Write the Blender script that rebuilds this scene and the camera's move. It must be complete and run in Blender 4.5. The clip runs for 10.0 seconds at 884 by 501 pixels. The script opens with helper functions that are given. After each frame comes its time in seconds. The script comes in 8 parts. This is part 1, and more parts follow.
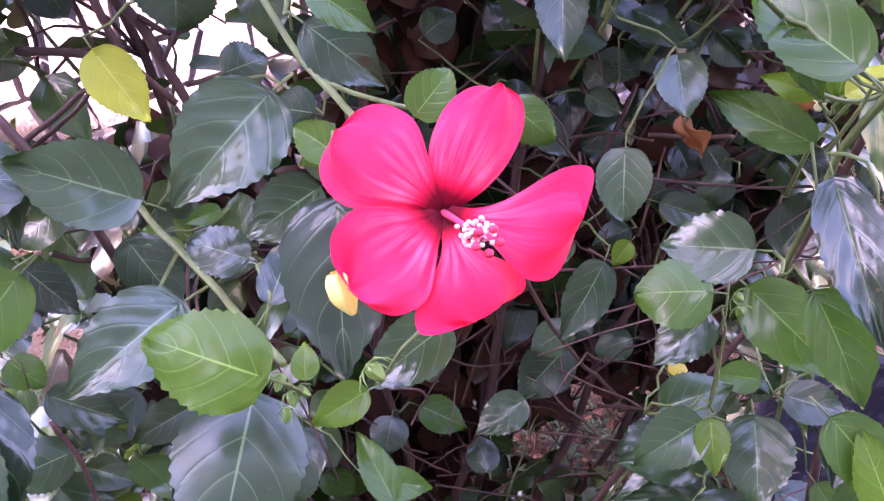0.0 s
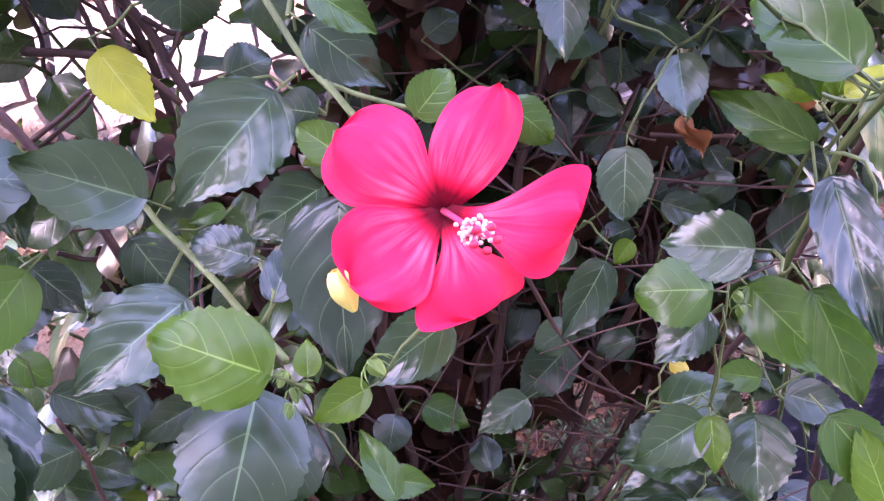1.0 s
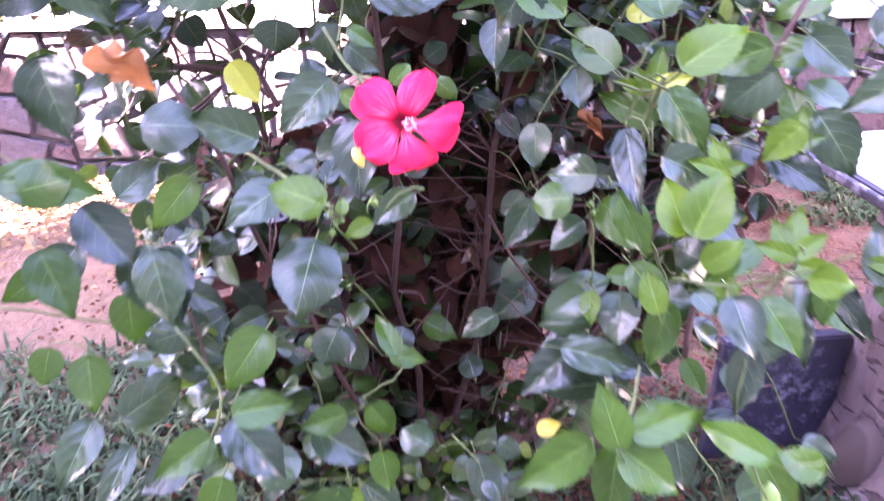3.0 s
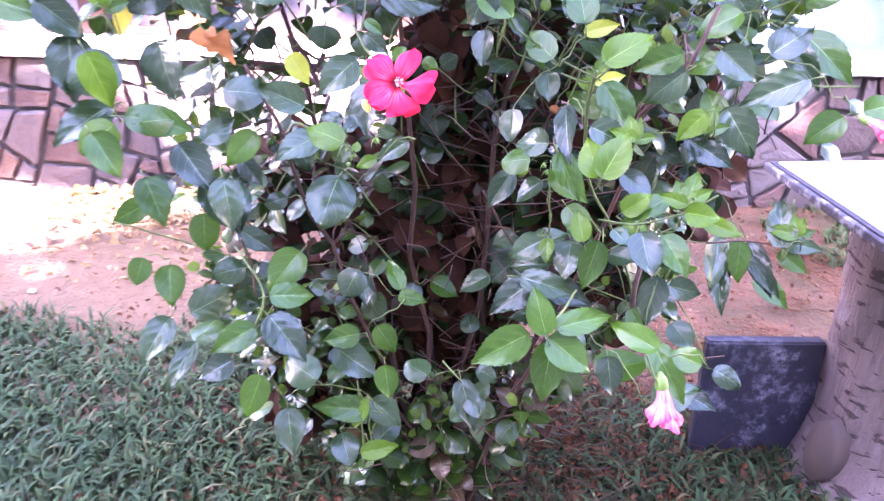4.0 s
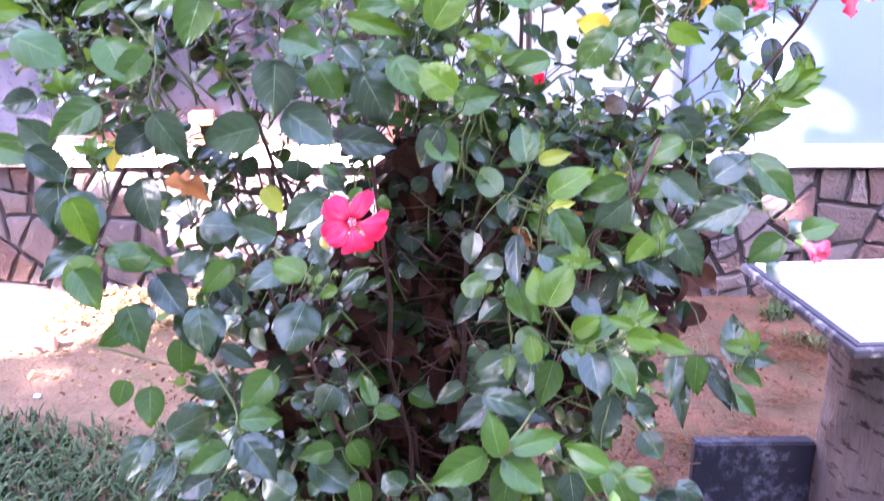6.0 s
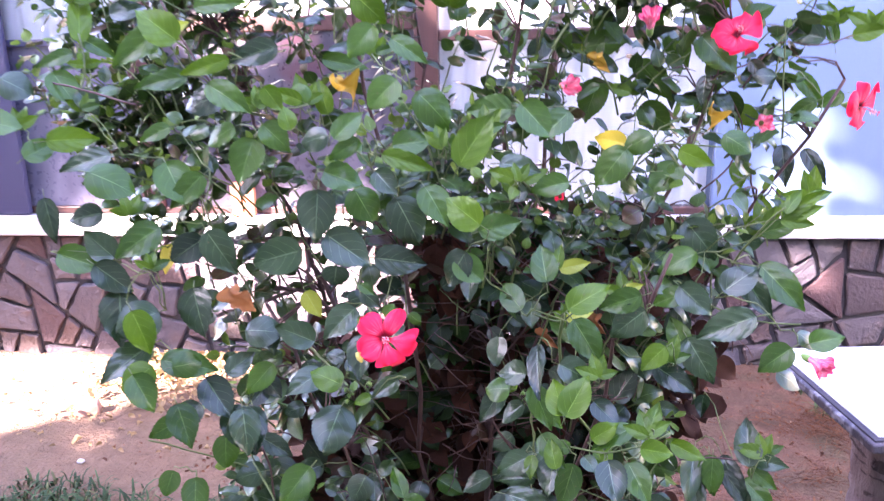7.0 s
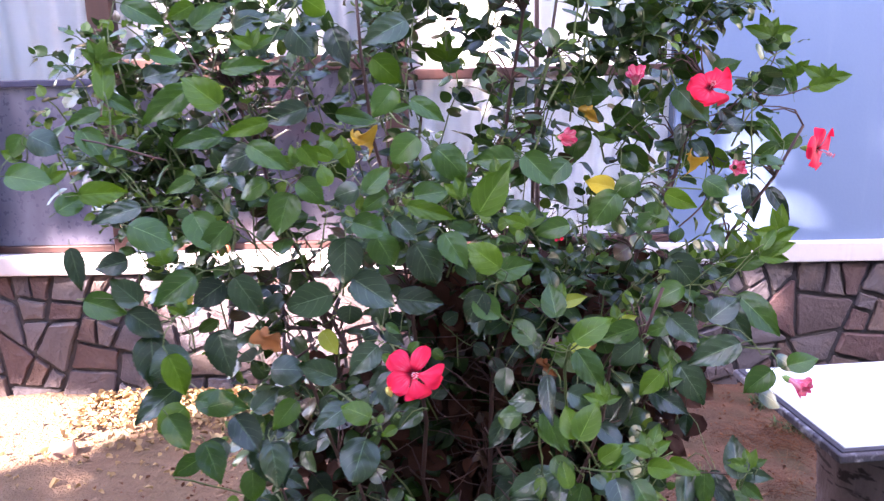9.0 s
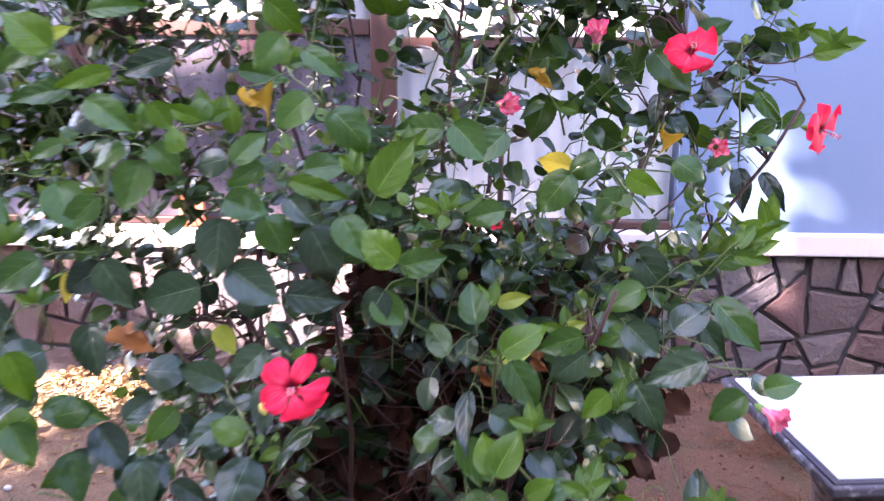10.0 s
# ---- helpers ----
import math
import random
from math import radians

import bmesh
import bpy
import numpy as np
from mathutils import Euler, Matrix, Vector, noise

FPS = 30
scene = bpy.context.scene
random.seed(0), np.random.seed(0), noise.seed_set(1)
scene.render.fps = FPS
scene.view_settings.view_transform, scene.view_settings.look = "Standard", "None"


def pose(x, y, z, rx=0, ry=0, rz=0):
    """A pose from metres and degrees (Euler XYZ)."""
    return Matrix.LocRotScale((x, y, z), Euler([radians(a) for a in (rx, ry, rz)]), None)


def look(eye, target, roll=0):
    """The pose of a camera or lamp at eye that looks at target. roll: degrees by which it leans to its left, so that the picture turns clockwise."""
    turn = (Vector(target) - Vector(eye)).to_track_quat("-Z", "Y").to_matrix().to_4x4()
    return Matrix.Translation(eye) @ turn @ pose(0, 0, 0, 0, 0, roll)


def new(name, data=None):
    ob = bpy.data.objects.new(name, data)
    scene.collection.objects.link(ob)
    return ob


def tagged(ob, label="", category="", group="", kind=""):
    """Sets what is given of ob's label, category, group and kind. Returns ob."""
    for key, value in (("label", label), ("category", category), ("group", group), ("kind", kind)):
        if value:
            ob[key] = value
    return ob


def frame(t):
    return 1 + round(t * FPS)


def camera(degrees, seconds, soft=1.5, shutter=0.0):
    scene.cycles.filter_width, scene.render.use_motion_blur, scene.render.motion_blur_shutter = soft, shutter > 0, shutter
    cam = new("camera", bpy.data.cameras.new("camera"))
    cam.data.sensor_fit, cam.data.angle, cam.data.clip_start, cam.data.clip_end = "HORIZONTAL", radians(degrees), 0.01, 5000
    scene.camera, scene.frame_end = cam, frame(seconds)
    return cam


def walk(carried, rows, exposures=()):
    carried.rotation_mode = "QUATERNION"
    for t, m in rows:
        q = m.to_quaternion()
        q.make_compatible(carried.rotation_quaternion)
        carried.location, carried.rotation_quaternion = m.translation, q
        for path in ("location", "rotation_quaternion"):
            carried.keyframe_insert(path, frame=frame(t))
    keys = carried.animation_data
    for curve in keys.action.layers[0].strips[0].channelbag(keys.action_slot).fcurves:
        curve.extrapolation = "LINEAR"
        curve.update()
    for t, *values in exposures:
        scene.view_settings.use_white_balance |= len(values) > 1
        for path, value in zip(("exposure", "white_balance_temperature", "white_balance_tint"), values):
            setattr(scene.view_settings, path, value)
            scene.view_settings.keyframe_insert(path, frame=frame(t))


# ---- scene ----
cam = camera(61.0, 10.0, 1.3, 0.7)
PATH = [
    (0, (-0.2098, -0.4626, 1.2516), (-0.0908, 0.3767, 0.7211), 0.83),
    (0.5, (-0.2085, -0.4645, 1.2517), (-0.0901, 0.3743, 0.7203), 0.90),
    (1, (-0.2087, -0.4666, 1.2532), (-0.0955, 0.3734, 0.7225), 0.63),
    (1.5, (-0.2053, -0.4779, 1.2653), (-0.0892, 0.3728, 0.7527), 0.64),
    (2, (-0.1944, -0.5325, 1.2817), (-0.0937, 0.3395, 0.8027), 0.46),
    (2.5, (-0.1907, -0.6424, 1.3134), (-0.0898, 0.2332, 0.8411), -0.26),
    (3, (-0.1885, -0.8182, 1.3324), (-0.1240, 0.0515, 0.8431), 0.04),
    (3.2, (-0.1905, -0.8833, 1.3214), (-0.1184, -0.0059, 0.8470), 0.19),
    (4.3, (-0.0840, -1.1827, 1.3372), (-0.1193, -0.2707, 0.9287), 1.34),
    (4.5, (-0.0827, -1.1980, 1.3498), (-0.1070, -0.2794, 0.9555), 0.57),
    (5, (-0.1018, -1.2179, 1.3738), (-0.1200, -0.2924, 0.9955), -2.13),
    (5.2, (-0.0917, -1.2130, 1.3778), (-0.1156, -0.2852, 1.0054), -0.91),
    (6.3, (-0.0106, -1.1491, 1.4318), (-0.0602, -0.1972, 1.1293), -0.72),
    (6.5, (-0.0087, -1.1568, 1.4603), (-0.0755, -0.2023, 1.1697), -1.25),
    (7, (-0.0126, -1.2135, 1.5176), (-0.0950, -0.2514, 1.2577), -0.94),
    (7.5, (-0.0411, -1.2687, 1.5398), (-0.1180, -0.3035, 1.2898), 0.10),
    (8, (-0.0942, -1.3070, 1.5714), (-0.1147, -0.3321, 1.3501), -0.27),
    (8.5, (-0.1408, -1.3319, 1.5752), (-0.1352, -0.3584, 1.3466), -1.43),
    (9, (-0.1105, -1.3096, 1.5675), (-0.1273, -0.3359, 1.3406), -1.28),
    (9.2, (-0.0810, -1.2760, 1.5640), (-0.0997, -0.3031, 1.3340), -0.40),
    (9.5, (-0.0171, -1.2261, 1.5416), (-0.0571, -0.2578, 1.2948), 0.40),
    (10, (0.0469, -1.0885, 1.5283), (0.0022, -0.1223, 1.2744), 0.13),
]
walk(cam, [(t, look(eye, target, roll)) for t, eye, target, roll in PATH], [(0, 5.33, 6700, 60), (1.5, 5.33, 6700, 60), (2.2, 5.54, 6600, 63), (3.0, 5.8, 6550, 61), (4.3, 5.93, 6450, 46), (5, 5.5, 6450, 42), (6.5, 5.45, 6580, 41), (7.5, 4.6, 6680, 39), (8.0, 4.6, 6700, 38), (8.5, 4.38, 6850, 35), (10, 4.48, 6900, 34)])

# ---- light: clear sky, and a sun from the left behind, which an added tree keeps off most of the garden ----
SUN_TO = Vector((-0.815, -0.579, 0.70)).normalized()
world = bpy.data.worlds.new("sky")
scene.world = world
world.use_nodes = True
wn = world.node_tree
sky = wn.nodes.new("ShaderNodeTexSky")
sky.sky_type, sky.sun_disc = "NISHITA", False
sky.dust_density, sky.air_density = 1.4, 1.0
sky.sun_elevation = math.asin(SUN_TO.z)
sky.sun_rotation = math.atan2(SUN_TO.x, SUN_TO.y)
wn.links.new(sky.outputs[0], wn.nodes["Background"].inputs[0])
wn.nodes["Background"].inputs[1].default_value = 0.13
sun = new("sun", bpy.data.lights.new("sun", "SUN"))
sun.data.energy, sun.data.angle, sun.data.color = 5.5, radians(0.6), (1.0, 0.93, 0.82)
sun.matrix_world = look(SUN_TO * 20, (0, 0, 0))


# ---- materials ----
class Mat:
    """A node material with a principled shader and small helpers."""

    def __init__(self, name, rough=0.6, metal=0.0, spec=0.5):
        self.m = bpy.data.materials.new(name)
        self.m.use_nodes = True
        self.t = self.m.node_tree
        self.b = self.t.nodes["Principled BSDF"]
        self.b.inputs["Roughness"].default_value = rough
        self.b.inputs["Metallic"].default_value = metal
        self.b.inputs["Specular IOR Level"].default_value = spec

    def put(self, socket, value):
        if isinstance(value, bpy.types.NodeSocket):
            self.t.links.new(value, socket)
        elif isinstance(value, (int, float)) or len(value) != 3:
            socket.default_value = value
        else:
            socket.default_value = (*value, 1) if socket.type == "RGBA" else value

    def set(self, **kw):
        for k, v in kw.items():
            self.put(self.b.inputs[k.replace("_", " ")], v)
        return self

    def node(self, kind, out=0, props=(), **ins):
        n = self.t.nodes.new("ShaderNode" + kind)
        for k, v in props:
            if k == "operation":
                n.operation = v
            elif k == "feature":
                n.feature = v
        for k, v in ins.items():
            self.put(n.inputs[int(k[1:]) if k[1:].isdigit() else k.replace("_", " ")], v)
        return n.outputs[out]

    def math(self, op, a, b=0.0, c=0.0):
        return self.node("Math", props=[("operation", op)], _0=a, _1=b, _2=c)

    def obj(self):
        return self.node("TexCoord", 3)

    def pos(self):
        return self.node("NewGeometry", 0)

    def uv(self):
        x = self.t.nodes.new("ShaderNodeSeparateXYZ")
        self.t.links.new(self.node("TexCoord", 2), x.inputs[0])
        return x.outputs[0], x.outputs[1]

    def noise(self, scale, vec=None, detail=4.0, rough=0.55):
        return self.node("TexNoise", 0, Vector=vec or self.pos(), Scale=scale, Detail=detail, Roughness=rough)

    def ramp(self, fac, *stops):
        n = self.t.nodes.new("ShaderNodeValToRGB")
        e = n.color_ramp.elements
        while len(e) < len(stops):
            e.new(0.5)
        for el, (p, c) in zip(e, stops):
            el.position, el.color = p, (*c, 1)
        self.put(n.inputs[0], fac)
        return n.outputs[0]

    def mix(self, fac, a, b, blend="MIX"):
        n = self.t.nodes.new("ShaderNodeMix")
        n.data_type, n.blend_type = "RGBA", blend
        self.put(n.inputs[0], fac)
        self.put(n.inputs[6], a)
        self.put(n.inputs[7], b)
        return n.outputs[2]

    def bump(self, height, strength=0.3, dist=0.01, normal=None):
        n = self.t.nodes.new("ShaderNodeBump")
        n.inputs["Strength"].default_value, n.inputs["Distance"].default_value = strength, dist
        self.put(n.inputs["Height"], height)
        if normal:
            self.put(n.inputs["Normal"], normal)
        self.put(self.b.inputs["Normal"], n.outputs[0])
        return n.outputs[0]

    def thin(self, colour, share, normal=None):
        """Lets part of the light through, as leaves and petals do."""
        tr = self.t.nodes.new("ShaderNodeBsdfTranslucent")
        self.put(tr.inputs[0], colour)
        if normal:
            self.put(tr.inputs["Normal"], normal)
        mx = self.t.nodes.new("ShaderNodeMixShader")
        mx.inputs[0].default_value = share
        out = self.t.nodes["Material Output"]
        self.t.links.new(self.b.outputs[0], mx.inputs[1])
        self.t.links.new(tr.outputs[0], mx.inputs[2])
        self.t.links.new(mx.outputs[0], out.inputs[0])
        return self


def leaf_material(name, dark, light, vein, rough, share, island=False, coat=1.0, dry=0.0):
    m = Mat(name, rough, spec=0.16)
    u, v = m.uv()
    s = m.math("ABSOLUTE", m.math("MULTIPLY_ADD", u, 2.0, -1.0))
    rnd = m.node("NewGeometry", 8) if island else m.node("ObjectInfo", 5)
    patch = m.noise(55.0, detail=2.0)
    fine = m.noise(420.0, detail=3.0)
    base = m.mix(rnd, dark, light)
    if dry:
        base = m.mix(m.math("GREATER_THAN", m.math("FRACT", m.math("MULTIPLY", rnd, 17.0)), 1.0 - dry), base, (0.09, 0.035, 0.022))
    base = m.mix(m.math("MULTIPLY", patch, 0.55), base, tuple(0.45 * c for c in dark))
    base = m.mix(m.math("MULTIPLY", fine, 0.1), base, light)
    spot = m.ramp(m.noise(210.0, detail=1.0), (0.74, (0, 0, 0)), (0.78, (1, 1, 1)))
    base = m.mix(m.math("MULTIPLY", spot, 0.5), base, (0.11, 0.07, 0.03))
    mid = m.math("LESS_THAN", s, m.math("MULTIPLY_ADD", v, -0.022, 0.030))
    slant = m.math("SUBTRACT", v, m.math("MULTIPLY", s, m.math("MULTIPLY_ADD", s, 0.16, 0.27)))
    wave = m.math("ABSOLUTE", m.math("SUBTRACT", m.math("FRACT", m.math("MULTIPLY_ADD", slant, 4.3, 0.42)), 0.5))
    side = m.math("MULTIPLY", m.math("LESS_THAN", wave, m.math("MULTIPLY_ADD", s, -0.022, 0.032)), m.math("LESS_THAN", s, 0.86))
    col = m.mix(m.math("MAXIMUM", m.math("MULTIPLY", mid, 0.6), m.math("MULTIPLY", side, 0.28)), base, vein)
    h = m.math("ADD", m.math("MULTIPLY", m.math("SMOOTH_MIN", wave, 0.10, 0.08), 0.55), m.math("ADD", m.math("MULTIPLY", fine, 0.012), m.math("MULTIPLY", patch, 0.3)))
    nrm = m.bump(h, 0.28, 0.004)
    m.set(Coat_Weight=coat, Coat_Roughness=m.math("MULTIPLY_ADD", patch, 0.10, 0.16), Coat_IOR=1.52, Coat_Normal=nrm)
    m.set(Base_Color=col, Roughness=m.math("MULTIPLY_ADD", patch, 0.22, rough - 0.1))
    m.thin(m.mix(0.5, col, light), share, nrm)
    return m.m


M_DARK = leaf_material("leaf_dark_green", (0.007, 0.020, 0.008), (0.024, 0.060, 0.014), (0.12, 0.20, 0.09), 0.40, 0.08, coat=0.65)
M_MID = leaf_material("leaf_green", (0.024, 0.072, 0.006), (0.05, 0.125, 0.010), (0.15, 0.27, 0.06), 0.42, 0.26, coat=0.42)
M_YOUNG = leaf_material("leaf_young_green", (0.045, 0.108, 0.004), (0.085, 0.172, 0.007), (0.2, 0.34, 0.06), 0.45, 0.3, coat=0.25)
M_YELLOW = leaf_material("leaf_yellow", (0.55, 0.42, 0.04), (0.7, 0.58, 0.08), (0.75, 0.68, 0.2), 0.5, 0.35, coat=0.5)
M_GOLD = leaf_material("leaf_golden_yellow", (0.40, 0.22, 0.02), (0.55, 0.34, 0.04), (0.5, 0.34, 0.1), 0.55, 0.3, coat=0.3)
M_ORANGE = leaf_material("leaf_dry_orange", (0.26, 0.085, 0.03), (0.42, 0.17, 0.065), (0.24, 0.10, 0.04), 0.65, 0.3, coat=0.0)
M_LIME = leaf_material("leaf_lime_yellow", (0.3, 0.36, 0.03), (0.45, 0.5, 0.06), (0.5, 0.55, 0.2), 0.42, 0.4, coat=0.5)
M_BACK = leaf_material("foliage_green", (0.009, 0.026, 0.008), (0.05, 0.115, 0.015), (0.12, 0.21, 0.06), 0.45, 0.20, True, 0.85, 0.07)
# inner leaves: the green is lowered to stand for shade inside the shrub
M_HEARTSHADE = leaf_material("foliage_shaded_green", (0.006, 0.014, 0.006), (0.026, 0.058, 0.010), (0.06, 0.10, 0.03), 0.5, 0.06, True, 0.5, 0.25)
M_FRESH = leaf_material("foliage_young_green", (0.05, 0.11, 0.012), (0.15, 0.24, 0.03), (0.25, 0.38, 0.09), 0.45, 0.3, True, 0.3)
M_LITTER = leaf_material("dry_leaf", (0.045, 0.017, 0.010), (0.2, 0.08, 0.04), (0.2, 0.1, 0.05), 0.75, 0.1, True, 0.0)
# withered brown, with interior shade mixed into the colour
M_DEAD = leaf_material("withered_leaf_shaded", (0.020, 0.007, 0.005), (0.090, 0.029, 0.016), (0.06, 0.025, 0.015), 0.75, 0.08, True, 0.0)
M_STRAW = leaf_material("straw_leaf", (0.2, 0.11, 0.05), (0.46, 0.33, 0.18), (0.3, 0.2, 0.1), 0.75, 0.1, True, 0.0)
TONES = {"d": M_DARK, "m": M_MID, "y": M_YOUNG, "Y": M_YELLOW, "o": M_ORANGE, "l": M_LIME, "g": M_GOLD}


def stem_material(name, a, b):
    m = Mat(name, 0.7)
    p = m.obj()
    n = m.noise(90.0, p, 5.0)
    big = m.noise(14.0, p, 2.0)
    m.set(Base_Color=m.mix(n, m.mix(big, a, b), tuple(0.5 * c for c in a)))
    m.bump(n, 0.5, 0.002)
    return m.m


M_BARK = stem_material("brown_bark", (0.055, 0.020, 0.016), (0.13, 0.052, 0.042))
M_GREENSTEM = stem_material("green_stem", (0.08, 0.125, 0.03), (0.16, 0.19, 0.06))


def petal_material():
    m = Mat("red_petal", 0.55, spec=0.12)
    u, v = m.uv()
    streak = m.noise(1.0, m.node("CombineXYZ", X=m.math("MULTIPLY", u, 11.0), Y=m.math("MULTIPLY", v, 1.6), Z=m.math("MULTIPLY", m.node("ObjectInfo", 5), 9.0)), 3.0)
    deep = m.math("ADD", v, m.math("MULTIPLY_ADD", streak, 0.10, -0.05))
    body = m.ramp(deep, (0.0, (0.08, 0.0, 0.006)), (0.13, (0.15, 0.0, 0.008)), (0.19, (0.45, 0.005, 0.025)), (0.26, (0.85, 0.02, 0.065)), (0.6, (0.95, 0.03, 0.09)), (1.0, (0.95, 0.024, 0.075)))
    pale = m.math("MULTIPLY", m.ramp(v, (0.22, (0, 0, 0)), (0.34, (1, 1, 1)), (0.75, (0, 0, 0))), m.ramp(streak, (0.42, (0, 0, 0)), (0.72, (1, 1, 1))))
    col = m.mix(m.math("MULTIPLY", pale, 0.32), body, (0.95, 0.36, 0.5))
    nrm = m.bump(streak, 0.25, 0.002)
    m.set(Base_Color=col, Sheen_Weight=0.05)
    m.thin(col, 0.35, nrm)
    return m.m


def wilted_material():
    m = Mat("pink_wilted_petal", 0.6, spec=0.2)
    u, v = m.uv()
    streak = m.noise(1.0, m.node("CombineXYZ", X=m.math("MULTIPLY", u, 9.0), Y=m.math("MULTIPLY", v, 1.2), Z=m.math("MULTIPLY", m.node("ObjectInfo", 5), 9.0)), 3.0)
    col = m.mix(m.ramp(streak, (0.35, (0, 0, 0)), (0.66, (1, 1, 1))), (0.75, 0.05, 0.17), (0.9, 0.5, 0.56))
    col = m.mix(m.math("MULTIPLY", m.ramp(v, (0.72, (0, 0, 0)), (0.95, (1, 1, 1))), 0.6), col, (0.62, 0.012, 0.09))
    m.set(Base_Color=col)
    m.thin(col, 0.3, m.bump(streak, 0.35, 0.003))
    return m.m


def plain(name, a, b, scale=30.0, rough=0.6, bump=0.2, dist=0.004, share=0.0, spec=0.5):
    m = Mat(name, rough, spec=spec)
    n = m.noise(scale, detail=6.0)
    big = m.noise(scale * 0.13, detail=3.0)
    col = m.mix(m.math("MULTIPLY_ADD", n, 0.6, m.math("MULTIPLY", big, 0.4)), a, b)
    m.set(Base_Color=col, Roughness=m.math("MULTIPLY_ADD", n, 0.25, rough - 0.12))
    nrm = m.bump(n, bump, dist)
    if share:
        m.thin(col, share, nrm)
    return m.m


M_PETAL = petal_material()
M_PINK = wilted_material()
M_COLUMN = plain("pink_column", (0.45, 0.02, 0.06), (0.65, 0.07, 0.14), 200.0, 0.5)
M_ANTHER = plain("pale_anther", (0.8, 0.26, 0.32), (0.88, 0.5, 0.48), 300.0, 0.7)
M_STIGMA = plain("red_stigma", (0.55, 0.005, 0.03), (0.7, 0.01, 0.04), 300.0, 0.6)
M_CALYX = plain("green_calyx", (0.07, 0.14, 0.022), (0.16, 0.26, 0.05), 120.0, 0.5)
M_YBUD = plain("yellow_bud", (0.72, 0.6, 0.1), (0.85, 0.78, 0.3), 90.0, 0.5, 0.3, 0.002, 0.25)


def soil_material():
    m = Mat("soil", 0.95, spec=0.2)
    p = m.pos()
    big, mid, fine = m.noise(1.6, p, 3.0), m.noise(14.0, p, 5.0), m.noise(120.0, p, 4.0)
    col = m.mix(mid, (0.068, 0.031, 0.022), (0.155, 0.075, 0.051))
    col = m.mix(m.ramp(m.noise(4.5, p, 5.0), (0.44, (0, 0, 0)), (0.62, (0.85, 0.85, 0.85))), col, (0.06, 0.045, 0.026))
    col = m.mix(m.ramp(big, (0.45, (0, 0, 0)), (0.62, (1, 1, 1))), col, m.mix(mid, (0.05, 0.028, 0.02), (0.11, 0.062, 0.044)))
    col = m.mix(m.ramp(fine, (0.42, (0, 0, 0)), (0.7, (0.75, 0.75, 0.75))), col, (0.07, 0.04, 0.03))
    xyz = m.t.nodes.new("ShaderNodeSeparateXYZ")
    m.t.links.new(p, xyz.inputs[0])
    sand = m.math("LESS_THAN", m.math("MULTIPLY_ADD", m.noise(3.0, p, 5.0), 0.5, xyz.outputs[0]), -0.62)
    col = m.mix(m.math("MULTIPLY", sand, 0.6), col, m.mix(mid, (0.125, 0.077, 0.05), (0.23, 0.152, 0.10)))
    lawn = m.math("LESS_THAN", m.math("MULTIPLY_ADD", m.noise(2.5, p, 4.0), 0.7, xyz.outputs[1]), 0.85)
    col = m.mix(lawn, col, m.mix(mid, (0.045, 0.055, 0.025), (0.08, 0.075, 0.04)))
    m.set(Base_Color=col)
    m.bump(m.math("MULTIPLY_ADD", mid, 1.0, m.math("MULTIPLY_ADD", fine, 0.5, m.noise(45.0, p, 4.0))), 0.9, 0.025)
    return m.m


M_SOIL = soil_material()
M_TERRACOTTA = plain("terracotta_brick", (0.42, 0.10, 0.045), (0.55, 0.17, 0.09), 40.0, 0.85, 0.4, 0.005)
M_BRICK = plain("worn_brick", (0.22, 0.11, 0.08), (0.34, 0.2, 0.16), 60.0, 0.9, 0.5, 0.006)


def grass_material():
    m = Mat("grass_blade", 0.65, spec=0.2)
    u, v = m.uv()
    rnd = m.node("NewGeometry", 8)
    col = m.ramp(rnd, (0.0, (0.011, 0.033, 0.014)), (0.6, (0.026, 0.065, 0.024)), (0.93, (0.05, 0.10, 0.036)), (1.0, (0.16, 0.14, 0.07)))
    m.set(Base_Color=m.mix(v, (0.05, 0.06, 0.03), col))
    m.thin(col, 0.25)
    return m.m


M_GRASS = grass_material()


def stone_material():
    m = Mat("plinth_stone", 0.75)
    p = m.pos()
    rnd = m.node("ObjectInfo", 5)
    body = m.ramp(rnd, (0.0, (0.045, 0.038, 0.052)), (0.4, (0.095, 0.082, 0.096)), (0.62, (0.06, 0.042, 0.048)), (0.8, (0.065, 0.024, 0.024)), (1.0, (0.12, 0.09, 0.08)))
    n, big = m.noise(45.0, p, 6.0), m.noise(6.0, p, 4.0)
    col = m.mix(m.math("MULTIPLY", n, 0.5), body, (0.07, 0.055, 0.065))
    col = m.mix(m.ramp(big, (0.55, (0, 0, 0)), (0.7, (0.5, 0.5, 0.5))), col, (0.12, 0.08, 0.07))
    m.set(Base_Color=col)
    m.bump(m.math("MULTIPLY_ADD", big, 1.5, n), 0.6, 0.014)
    return m.m


M_STONE = stone_material()
M_MORTAR = plain("dark_mortar", (0.03, 0.026, 0.03), (0.06, 0.053, 0.056), 60.0, 0.95, 0.6, 0.01)


